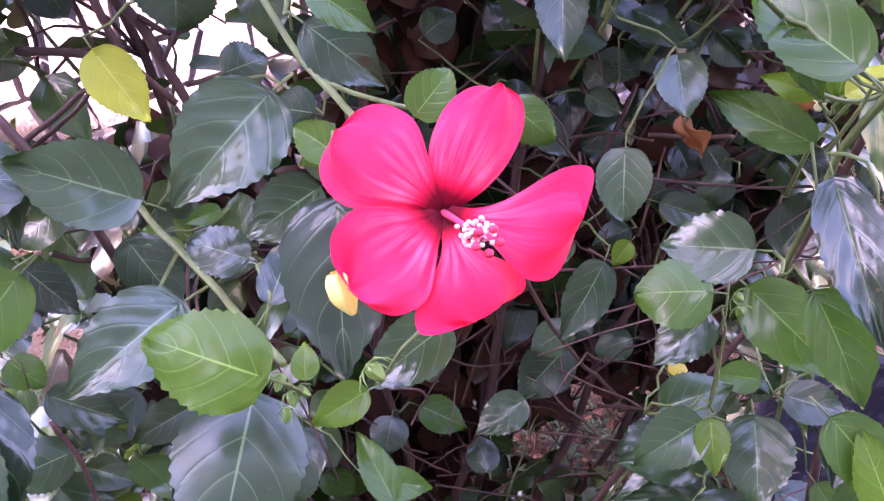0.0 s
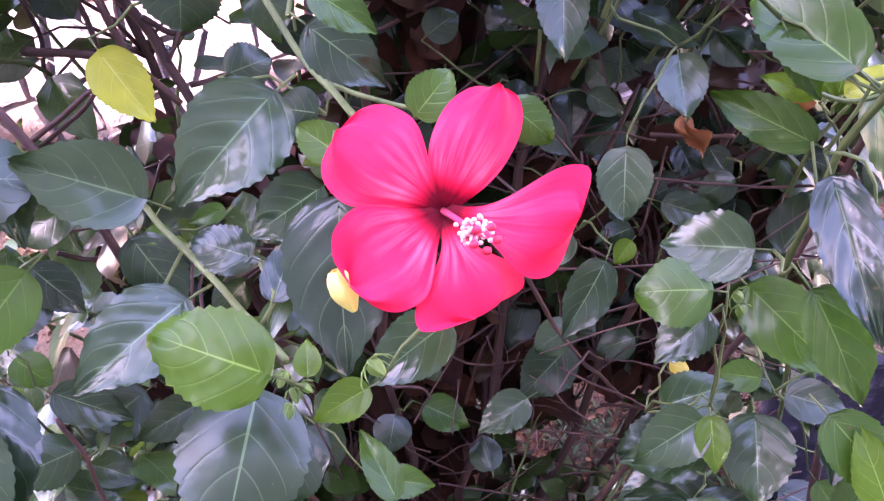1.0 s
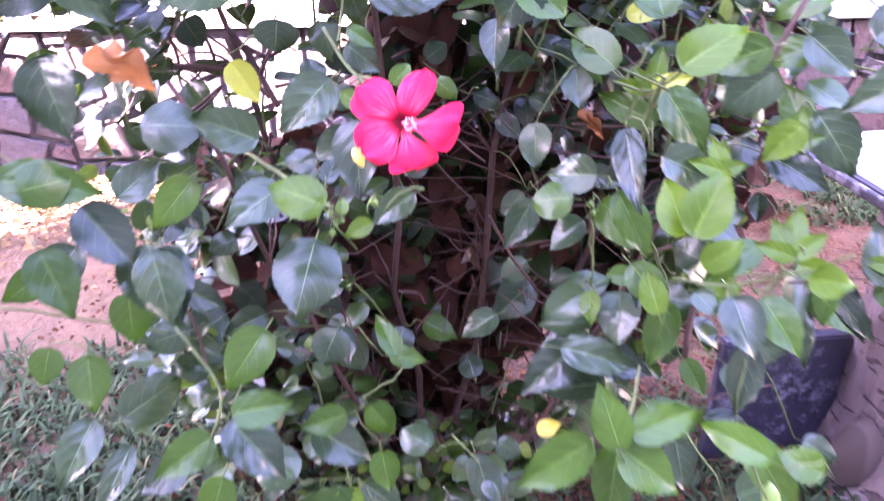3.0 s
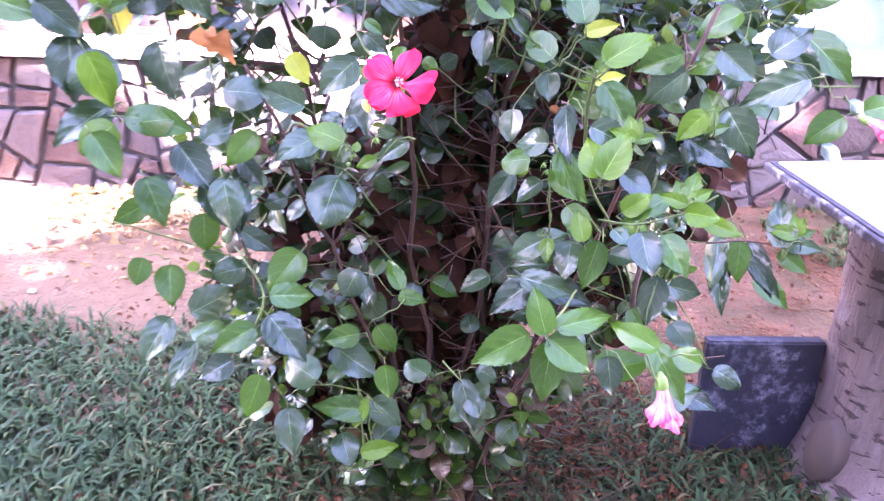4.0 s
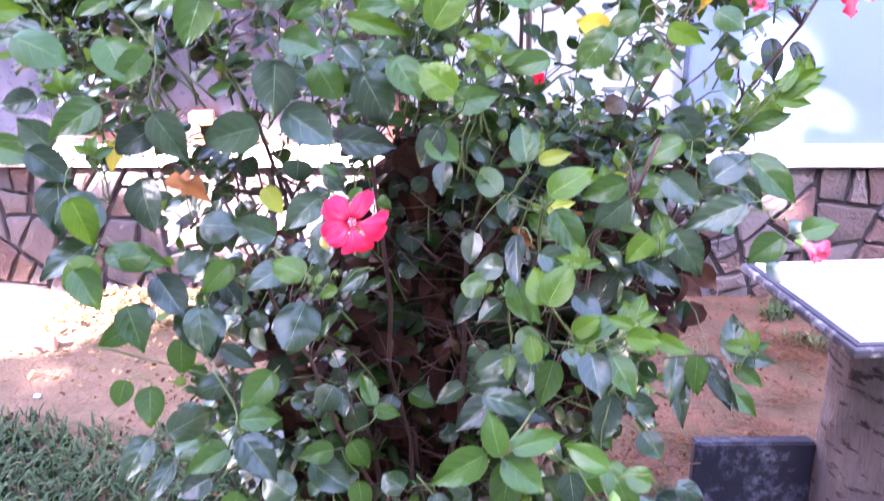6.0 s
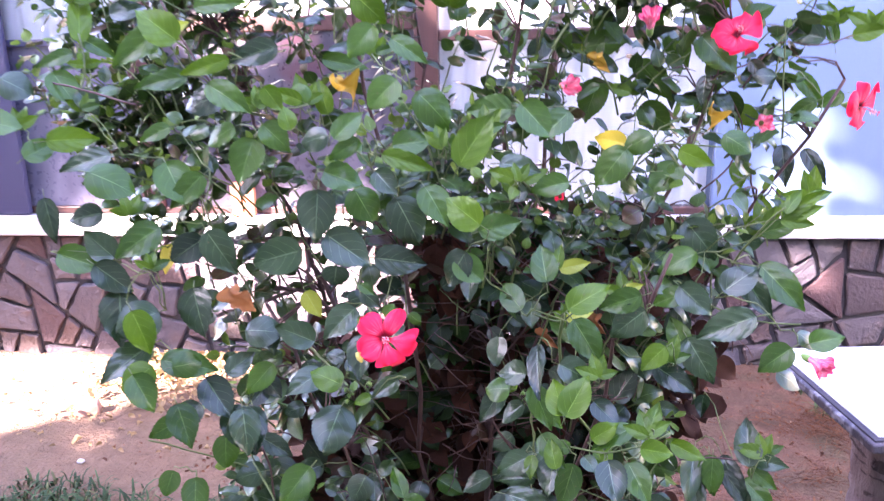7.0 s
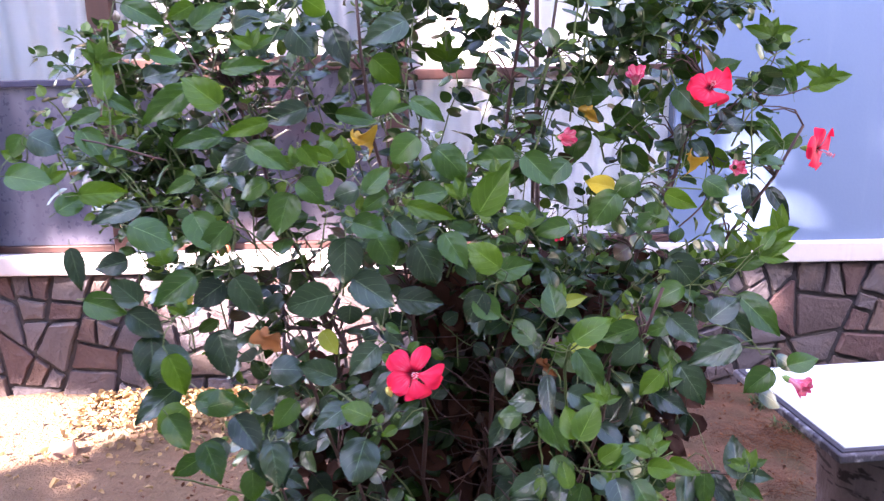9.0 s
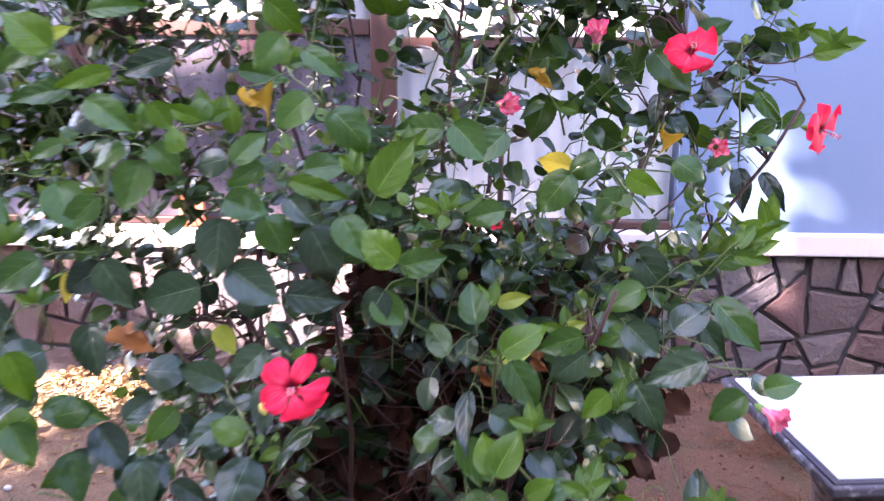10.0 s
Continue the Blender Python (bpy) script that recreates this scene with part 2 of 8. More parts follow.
def paint_material(name, a, b, stain, amount):
    m = Mat(name, 0.7, spec=0.3)
    p = m.pos()
    big, fine = m.noise(1.7, p, 4.0), m.noise(70.0, p, 5.0)
    drip = m.noise(1.0, m.node("Mapping", Vector=p, Scale=(9.0, 9.0, 0.9)), 4.0)
    col = m.mix(big, a, b)
    col = m.mix(m.math("MULTIPLY", m.ramp(drip, (0.55, (0, 0, 0)), (0.8, (1, 1, 1))), amount), col, stain)
    m.set(Base_Color=m.mix(m.math("MULTIPLY", fine, 0.12), col, stain))
    m.bump(fine, 0.2, 0.003)
    return m.m


M_BLUE = paint_material("blue_wall_paint", (0.085, 0.135, 0.24), (0.11, 0.16, 0.27), (0.17, 0.23, 0.33), 0.25)
M_LEDGE = paint_material("white_ledge_paint", (0.40, 0.375, 0.40), (0.52, 0.49, 0.51), (0.2, 0.17, 0.18), 0.45)
M_SCREEN = paint_material("grey_green_wall_paint", (0.30, 0.31, 0.27), (0.36, 0.36, 0.31), (0.18, 0.18, 0.15), 0.3)


def wood_material():
    m = Mat("brown_wood", 0.5)
    p = m.node("Mapping", Vector=m.pos(), Scale=(30.0, 30.0, 2.5))
    n = m.noise(1.0, p, 5.0)
    m.set(Base_Color=m.mix(n, (0.022, 0.007, 0.006), (0.062, 0.020, 0.016)))
    m.bump(n, 0.25, 0.003)
    return m.m


M_WOOD = wood_material()
M_CURTAIN = plain("white_curtain", (0.78, 0.77, 0.78), (0.85, 0.84, 0.85), 40.0, 0.9, 0.1, 0.002, 0.2)
M_CLOTH = plain("grey_white_cloth", (0.5, 0.48, 0.5), (0.74, 0.72, 0.73), 6.0, 0.9, 0.1, 0.002, 0.2)
def panel_material(name, a, b, c):
    """Mottled painted panel: cloudy tones over a smooth, slightly glossy face."""
    m = Mat(name, 0.28)
    p = m.node("Mapping", Vector=m.pos(), Scale=(5.0, 5.0, 2.2))
    big, n = m.noise(1.0, p, 3.0), m.noise(30.0, None, 5.0)
    col = m.mix(m.ramp(big, (0.36, (0, 0, 0)), (0.64, (1, 1, 1))), a, b)
    col = m.mix(m.ramp(m.noise(2.6, None, 4.0), (0.55, (0, 0, 0)), (0.64, (0.8, 0.8, 0.8))), col, c)
    m.set(Base_Color=m.mix(m.math("MULTIPLY", n, 0.35), col, a), Roughness=m.math("MULTIPLY_ADD", n, 0.3, 0.15))
    m.bump(n, 0.04, 0.004)
    return m.m


M_PANEL = panel_material("dark_grey_panel", (0.032, 0.027, 0.040), (0.105, 0.092, 0.115), (0.06, 0.022, 0.03))
M_LILAC = panel_material("lilac_grey_panel", (0.055, 0.053, 0.085), (0.17, 0.16, 0.21), (0.04, 0.04, 0.075))
M_DARKBLUE = plain("dark_blue_paint", (0.02, 0.022, 0.06), (0.035, 0.035, 0.08), 8.0, 0.5, 0.05)
M_GLASS = Mat("window_glass", 0.03)
M_GLASS.set(Transmission_Weight=1.0, IOR=1.45, Base_Color=(0.95, 0.97, 1.0))
M_GLASS = M_GLASS.m


def concrete_material(name, a, b, c, chips=5.0):
    m = Mat(name, 0.8, spec=0.35)
    p = m.pos()
    n, big, fine = m.noise(18.0, p, 6.0), m.noise(chips, p, 4.0), m.noise(160.0, p, 3.0)
    col = m.mix(n, a, b)
    col = m.mix(m.ramp(big, (0.5, (0, 0, 0)), (0.68, (0.8, 0.8, 0.8))), col, c)
    m.set(Base_Color=col)
    m.bump(m.math("MULTIPLY_ADD", fine, 0.35, n), 0.55, 0.012)
    return m.m


def bark_concrete():
    m = Mat("painted_concrete_bark", 0.7, spec=0.4)
    p = m.pos()
    flat = m.node("Mapping", 0, Vector=p, Scale=(1.0, 1.0, 3.2))
    tall = m.node("Mapping", 0, Vector=p, Scale=(4.0, 4.0, 0.5))
    scar, grain, big, fine = m.noise(16.0, flat, 3.0), m.noise(16.0, tall, 5.0), m.noise(5.0, p, 4.0), m.noise(160.0, p, 3.0)
    cut = m.ramp(scar, (0.38, (0, 0, 0)), (0.43, (1, 1, 1)))
    col = m.mix(grain, (0.10, 0.062, 0.062), (0.20, 0.142, 0.15))
    col = m.mix(m.ramp(big, (0.52, (0, 0, 0)), (0.7, (0.75, 0.75, 0.75))), col, (0.30, 0.25, 0.28))
    col = m.mix(cut, (0.05, 0.028, 0.03), col)
    m.set(Base_Color=col)
    m.bump(m.math("ADD", m.math("MULTIPLY", cut, 0.6), m.math("MULTIPLY_ADD", fine, 0.25, grain)), 0.6, 0.014)
    return m.m


M_TRUNKCONC = bark_concrete()
M_STUB = plain("brown_concrete", (0.045, 0.026, 0.025), (0.085, 0.055, 0.052), 25.0, 0.8, 0.3, 0.006)
M_EDGE = concrete_material("worn_concrete_edge", (0.04, 0.032, 0.042), (0.11, 0.092, 0.115), (0.42, 0.385, 0.42), 30.0)
M_TOP = plain("white_table_panel", (0.87, 0.86, 0.85), (0.9, 0.89, 0.88), 12.0, 0.3, 0.05)
M_GROUT = plain("dark_grout", (0.022, 0.016, 0.026), (0.05, 0.04, 0.055), 50.0, 0.7)
def slab_material():
    m = Mat("dark_slab_stone", 0.55)
    p = m.pos()
    big, n, fine = m.noise(9.0, p, 5.0, 0.7), m.noise(40.0, p, 6.0, 0.7), m.noise(200.0, p, 3.0)
    col = m.mix(n, (0.009, 0.007, 0.016), (0.03, 0.025, 0.05))
    col = m.mix(m.math("MULTIPLY", m.ramp(big, (0.5, (0, 0, 0)), (0.66, (1, 1, 1))), m.ramp(n, (0.42, (0, 0, 0)), (0.62, (1, 1, 1)))), col, (0.22, 0.2, 0.27))
    m.set(Base_Color=col, Roughness=m.math("MULTIPLY_ADD", n, 0.3, 0.4))
    m.bump(m.math("ADD", n, fine), 0.35, 0.004)
    return m.m


M_SLAB = slab_material()


# ---- mesh helpers ----
def link(name, mesh, mats, parent=None, label="", smooth=True):
    for mt in mats if isinstance(mats, (list, tuple)) else [mats]:
        mesh.materials.append(mt)
    if smooth:
        mesh.polygons.foreach_set("use_smooth", [True] * len(mesh.polygons))
    ob = new(name, mesh)
    ob.parent = parent
    return tagged(ob, label)


def part(name, bm, mats, parent=None, label="", smooth=False):
    mesh = bpy.data.meshes.new(name)
    bm.normal_update()
    bm.to_mesh(mesh)
    bm.free()
    return link(name, mesh, mats, parent, label, smooth)


def block(lo, hi, bevel=0.004, seg=2):
    bm = bmesh.new()
    size = [b - a for a, b in zip(lo, hi)]
    bmesh.ops.create_cube(bm, size=1, matrix=Matrix.Translation([(a + b) / 2 for a, b in zip(lo, hi)]) @ Matrix.Diagonal((*size, 1)))
    if bevel:
        bmesh.ops.bevel(bm, geom=bm.edges[:], offset=bevel, segments=seg, affect="EDGES", profile=0.5)
    return bm


def pydata(name, verts, faces, uvs=None):
    mesh = bpy.data.meshes.new(name)
    mesh.from_pydata(verts, [], faces)
    if uvs is not None:
        layer = mesh.uv_layers.new(name="UVMap")
        idx = np.empty(len(mesh.loops), int)
        mesh.loops.foreach_get("vertex_index", idx)
        layer.data.foreach_set("uv", np.asarray(uvs, float)[idx].ravel())
    return mesh


def tube(points, radii, sides=6):
    """Vertices and faces of a tapering tube along points."""
    pts = [Vector(p) for p in points]
    verts, faces = [], []
    axis = None
    for i, p in enumerate(pts):
        d = (pts[min(i + 1, len(pts) - 1)] - pts[max(i - 1, 0)]).normalized()
        side = d.orthogonal().normalized() if axis is None else (axis - d * axis.dot(d)).normalized()
        axis = side
        up = d.cross(side)
        for k in range(sides):
            a = 2 * math.pi * k / sides
            verts.append(p + radii[i] * (math.cos(a) * side + math.sin(a) * up))
    n = len(pts)
    for i in range(n - 1):
        for k in range(sides):
            faces.append((i * sides + k, i * sides + (k + 1) % sides, (i + 1) * sides + (k + 1) % sides, (i + 1) * sides + k))
    faces.append(tuple(range(sides))[::-1])
    faces.append(tuple((n - 1) * sides + k for k in range(sides)))
    return verts, faces


def bend(a, b, sag=0.0, n=7, wob=0.0, seed=0):
    """Points on a bowed line from a to b."""
    r = random.Random(seed)
    a, b = Vector(a), Vector(b)
    out = []
    for i in range(n):
        s = i / (n - 1)
        p = a.lerp(b, s)
        p.z += sag * 4 * s * (1 - s)
        if 0 < i < n - 1:
            p += Vector((r.uniform(-wob, wob), r.uniform(-wob, wob), r.uniform(-wob, wob)))
        out.append(p)
    return out


# ---- ground ----
def build_ground():
    def spread(lo, hi):
        near = np.arange(lo, hi, 0.06)
        far = np.array([0.3, 1, 3, 8, 20, 60, 200, 600, 2000])
        return np.concatenate([lo - far[::-1], near, hi + far])

    xs, ys = spread(-3.0, 2.4), spread(-1.6, 2.6)
    verts = []
    for y in ys:
        for x in xs:
            z = 0.0
            if -3.2 < x < 2.6 and -1.8 < y < 2.8:
                z = 0.012 * noise.noise((x * 3, y * 3, 0)) + 0.008 * noise.noise((x * 9, y * 9, 4))
            verts.append((x, y, z))
    w = len(xs)
    faces = [(j * w + i, j * w + i + 1, (j + 1) * w + i + 1, (j + 1) * w + i) for j in range(len(ys) - 1) for i in range(w - 1)]
    ob = link("ground", pydata("ground", verts, faces), M_SOIL)
    tagged(ob, "bare sandy brown soil under the shrub and wall", "ground", kind="structure")


build_ground()


def build_grass():
    r = random.Random(11)
    verts, faces, uvs = [], [], []
    count = 0
    while count < 35400:
        x, y = (r.uniform(-2.3, 1.3) + r.gauss(0, 0.3), r.uniform(-0.7, 1.35) + r.gauss(0, 0.2)) if count < 23000 else (r.gauss(-0.4, 1.9), r.gauss(-0.9, 0.9))
        weeds = count >= 34000
        if weeds:
            x, y = r.uniform(1.3, 2.1), r.uniform(1.6, 2.26)
            if noise.noise((x * 5, y * 5, 2)) < 0.35 * (1.45 - x):
                continue
        if y < -0.9 and noise.noise((x * 1.3, y * 1.3, 4)) < -0.15 + 0.12 * (-0.9 - y):
            continue
        edge = 1.08 + 0.12 * noise.noise((x * 2.2, 3.1, 0)) + 0.1 * noise.noise((x * 9, 1.0, 0))
        if x > -0.5:
            edge -= 0.30 * min(1, (x + 0.5) / 0.4)
        bare = math.exp(-((x - 0.1) ** 2 + (y - 0.28) ** 2) / 0.26)
        if not weeds and (y > edge or r.random() < 0.65 * bare or r.random() < 0.5 * max(0, noise.noise((x * 4, y * 4, 9))) or r.random() < max(0, 1 - (edge - y) / 0.18) * 0.8):
            continue
        count += 1
        a, lean, ln, wd = r.uniform(0, 6.283), r.uniform(0.35, 1.2), r.uniform(0.035, 0.08), r.uniform(0.0032, 0.007)
        out = Vector((math.cos(a), math.sin(a), 0))
        side = Vector((-out.y, out.x, 0)) * wd
        b = len(verts)
        for k, s in enumerate((0.0, 0.45, 0.8)):
            bow = s * s * lean
            c = Vector((x, y, -0.005)) + out * (ln * bow * 0.9) + Vector((0, 0, ln * s * (1 - 0.35 * bow)))
            verts += [c - side * (1 - 0.4 * s), c + side * (1 - 0.4 * s)]
            uvs += [(0, s), (1, s)]
        verts.append(Vector((x, y, -0.005)) + out * (ln * lean) + Vector((0, 0, ln * (1 - 0.42 * lean))))
        uvs.append((0.5, 1))
        faces += [(b, b + 1, b + 3, b + 2), (b + 2, b + 3, b + 5, b + 4), (b + 4, b + 5, b + 6)]
    ob = link("grass", pydata("grass", verts, faces, uvs), M_GRASS)
    tagged(ob, "short green lawn grass with thin patches at the edge", "grass", kind="stuff")


build_grass()


# ---- house wall with a stone plinth, a ledge and windows ----
WALL_Y = 2.30
PAVING = 5
wall_back = part("wall_back", block((0.95, WALL_Y, 0.64), (4.0, WALL_Y + 0.25, 4.2), 0), M_BLUE)
tagged(wall_back, "pale blue painted house wall", "wall", kind="structure")
wall_top = part("wall_lintel", block((-4.0, WALL_Y, 2.75), (0.947, WALL_Y + 0.25, 4.2), 0), M_BLUE)
tagged(wall_top, "pale blue painted wall above the windows", "wall", kind="structure")
ledge = part("ledge", block((-4.0, WALL_Y - 0.05, 0.645), (4.0, WALL_Y + 0.2, 0.745), 0.008), M_LEDGE)
tagged(ledge, "worn white painted ledge along the house wall", "ledge", kind="structure")


def clip(poly, m, n):
    """The side of a polygon that lies nearer to the origin of the half plane (point m, outward normal n)."""
    out = []
    for i, p in enumerate(poly):
        q = poly[(i + 1) % len(poly)]
        a, b = (p - m).dot(n), (q - m).dot(n)
        if a <= 0:
            out.append(p)
        if a * b < 0:
            out.append(p.lerp(q, a / (a - b)))
    return out


def round_of(poly):
    """How compact a polygon is: its area over the square of its girth."""
    pairs = list(zip(poly, poly[1:] + poly[:1]))
    return abs(sum(p.x * q.y - q.x * p.y for p, q in pairs)) / max(1e-9, sum((p - q).length for p, q in pairs)) ** 2


def split(poly, r, least):
    """Cuts a polygon across its longer way, again and again, into uneven angular pieces."""
    c = sum(poly, Vector((0, 0))) / len(poly)
    area = abs(sum(p.x * q.y - q.x * p.y for p, q in zip(poly, poly[1:] + poly[:1]))) / 2
    if area < least * r.uniform(0.55, 2.0):
        return [poly]
    xx, yy, xy = (sum(f(p - c) for p in poly) for f in (lambda d: d.x * d.x, lambda d: d.y * d.y, lambda d: d.x * d.y))
    lean = 0.5 * math.atan2(2 * xy, xx - yy)
    axis = Vector((math.cos(lean), math.sin(lean)))
    far = max(poly, key=lambda p: abs((p - c).dot(axis)))
    best = None
    for _ in range(4):
        turn = r.uniform(-0.75, 0.75)
        n = Vector((axis.x * math.cos(turn) - axis.y * math.sin(turn), axis.x * math.sin(turn) + axis.y * math.cos(turn)))
        m = c + axis * (r.uniform(-0.3, 0.3) * abs((far - c).dot(axis)))
        halves = [clip(poly, m, n), clip(poly, m, -n)]
        if min(len(h) for h in halves) < 3:
            continue
        score = min(round_of(h) for h in halves)
        if best is None or score > best[0]:
            best = (score, halves)
    if best is None:
        return [poly]
    out = []
    for half in best[1]:
        out += split(half, r, least)
    return out


def build_plinth():
    r = random.Random(PAVING)
    base = part("plinth", block((-4.0, WALL_Y + 0.012, -0.1), (4.0, WALL_Y + 0.25, 0.645), 0), M_MORTAR)
    tagged(base, "crazy-paved grey and reddish stone plinth with dark joints", "stone wall", kind="structure")
    strip = [Vector(c) for c in ((-4, -0.05), (4, -0.05), (4, 0.643), (-4, 0.643))]
    for poly in split(strip, r, 0.030):
        c = sum(poly, Vector((0, 0))) / len(poly)
        fine = []
        for i, p in enumerate(poly):
            q = poly[(i + 1) % len(poly)]
            for s2 in (0.06, 0.3, 0.65, 0.94):
                w = p.lerp(q, s2)
                inward = (c - w).normalized() if (c - w).length > 1e-4 else Vector((0, 0))
                fine.append(w + inward * (0.006 * r.random()))
        shrink = [c + (p - c) * max(0.4, 1 - 0.010 / max((p - c).length, 0.03)) for p in fine]
        deep, tilt = r.uniform(0.012, 0.034), (r.uniform(-0.08, 0.08), r.uniform(-0.08, 0.08))
        verts, k = [], len(fine)
        for ring, depth in ((1.0, -0.012), (0.985, deep * 0.75), (0.93, deep), (0.45, deep + r.uniform(-0.002, 0.004))):
            for p in shrink:
                d = (p - c) * ring
                y = WALL_Y + 0.01 - depth - (tilt[0] * d.x + tilt[1] * d.y + r.uniform(-0.002, 0.002) if depth > 0 else 0)
                verts.append((c.x + d.x + (r.uniform(-0.002, 0.002)), y, c.y + d.y + (r.uniform(-0.002, 0.002))))
        faces = [(a * k + i, a * k + (i + 1) % k, (a + 1) * k + (i + 1) % k, (a + 1) * k + i) for a in (0, 1, 2) for i in range(k)]
        faces.append(tuple(3 * k + i for i in range(k)))
        link("stone", pydata("stone", verts, faces), M_STONE, base, smooth=False)


build_plinth()


def window(x0, x1, z0, z1, number, rail, thick, lower, upper, bar, label):
    """A timber window: posts, rails, glass and what hangs behind it."""
    top = new("window_%d" % number)
    tagged(top, label, "window", kind="structure")
    w = 0.11
    part("frame_post", block((x0, WALL_Y, z0), (x0 + w, WALL_Y + 0.09, z1), 0.006), M_WOOD, top)
    part("frame_rail", block((x0 + w, WALL_Y + 0.01, rail), (x1, WALL_Y + 0.085, rail + thick), 0.006), bar, top)
    part("frame_sill", block((x0 + w, WALL_Y + 0.01, z0), (x1, WALL_Y + 0.085, z0 + 0.035), 0.006), M_WOOD, top)
    part("frame_head", block((x0 + w, WALL_Y + 0.01, z1 - 0.07), (x1, WALL_Y + 0.085, z1), 0.006), M_WOOD, top)
    low = part("lower_panel", block((x0 + w, WALL_Y + 0.03, z0 + 0.036), (x1, WALL_Y + 0.04, rail - 0.001), 0), lower, top)
    low.visible_shadow = lower is not M_GLASS
    pane = part("pane", block((x0 + w, WALL_Y + 0.04, rail + thick + 0.001), (x1, WALL_Y + 0.046, z1 - 0.071), 0), M_GLASS, top)
    pane.visible_shadow = False
    verts, faces = [], []
    n = int((x1 - x0) / 0.012)
    for i in range(n + 1):
        x = x0 + (x1 - x0) * i / n
        y = WALL_Y + 0.11 + 0.018 * math.sin(x * 55) + 0.01 * math.sin(x * 23 + 1)
        verts += [(x, y, z0), (x, y, z1)]
        if i:
            faces.append((2 * i - 2, 2 * i, 2 * i + 1, 2 * i - 1))
    curtain = link("curtain", pydata("curtain", verts, faces), upper)
    tagged(curtain, "hanging cloth behind the window pane", "curtain")


window(-3.3, -1.80, 0.748, 2.74, 1, 1.555, 0.035, M_LILAC, M_CURTAIN, M_DARKBLUE, "timber window with a white curtain and grey lower panel")
window(-1.797, -0.43, 0.748, 2.74, 2, 1.605, 0.07, M_PANEL, M_CLOTH, M_WOOD, "brown timber window with pale cloth and grey panel")
window(-0.427, 0.945, 0.748, 2.74, 3, 1.55, 0.05, M_GLASS, M_CURTAIN, M_WOOD, "brown timber window with white cloth behind")
shutter = part("shutter", block((-2.85, WALL_Y - 0.035, 0.75), (-2.37, WALL_Y - 0.002, 2.7), 0.005), M_DARKBLUE)
tagged(shutter, "dark blue painted shutter folded against the window", "shutter", kind="structure")
# added dark sheet: its colour stands for the unlit room
room = part("wall_inside", block((-4.0, WALL_Y + 0.6, 0.0), (0.95, WALL_Y + 0.7, 3.2), 0), M_DARKBLUE)
tagged(room, "dark blue backing added behind the windows as the unlit room", "wall", kind="structure")


# unseen walls added to hold back sky light from behind and both sides
house = part("wall_south", block((-9.0, -2.9, -0.1), (9.0, -2.6, 4.6), 0), M_SCREEN)
tagged(house, "plain grey-green wall added out of view to cut sky light", "wall", kind="structure")
for side, x in (("wall_east", 5.5), ("wall_west", -9.0)):
    wall = part(side, block((x - 0.15, -2.6, -0.1), (x + 0.15, 2.3, 4.4), 0), M_SCREEN)
    tagged(wall, "plain grey-green side wall added out of view to cut low light", "wall", kind="structure")


# a tree added out of view, behind and to the left; its crown shades the shrub, with a few gaps for the sun
def in_sun(x, z):
    """Where the sun comes through, seen as a place on the house wall's plane along the light."""
    if x < -0.91 and z < -0.04:
        return True
    for cx, cz, rx, rz in ((-0.8, 0.66, 1.15, 0.2), (-0.98, 0.4, 0.6, 0.28), (-2.05, 0.72, 0.2, 0.08), (-1.35, 1.64, 0.45, 0.07), (-1.3, 1.93, 0.3, 0.14), (1.34, 0.89, 0.14, 0.13), (1.30, 1.17, 0.09, 0.06), (-0.15, 1.9, 0.2, 0.25), (0.42, 1.76, 0.10, 0.13), (1.44, 0.45, 0.06, 0.10)):
        if ((x - cx) / rx) ** 2 + ((z - cz) / rz) ** 2 < 1:
            return True
    return False


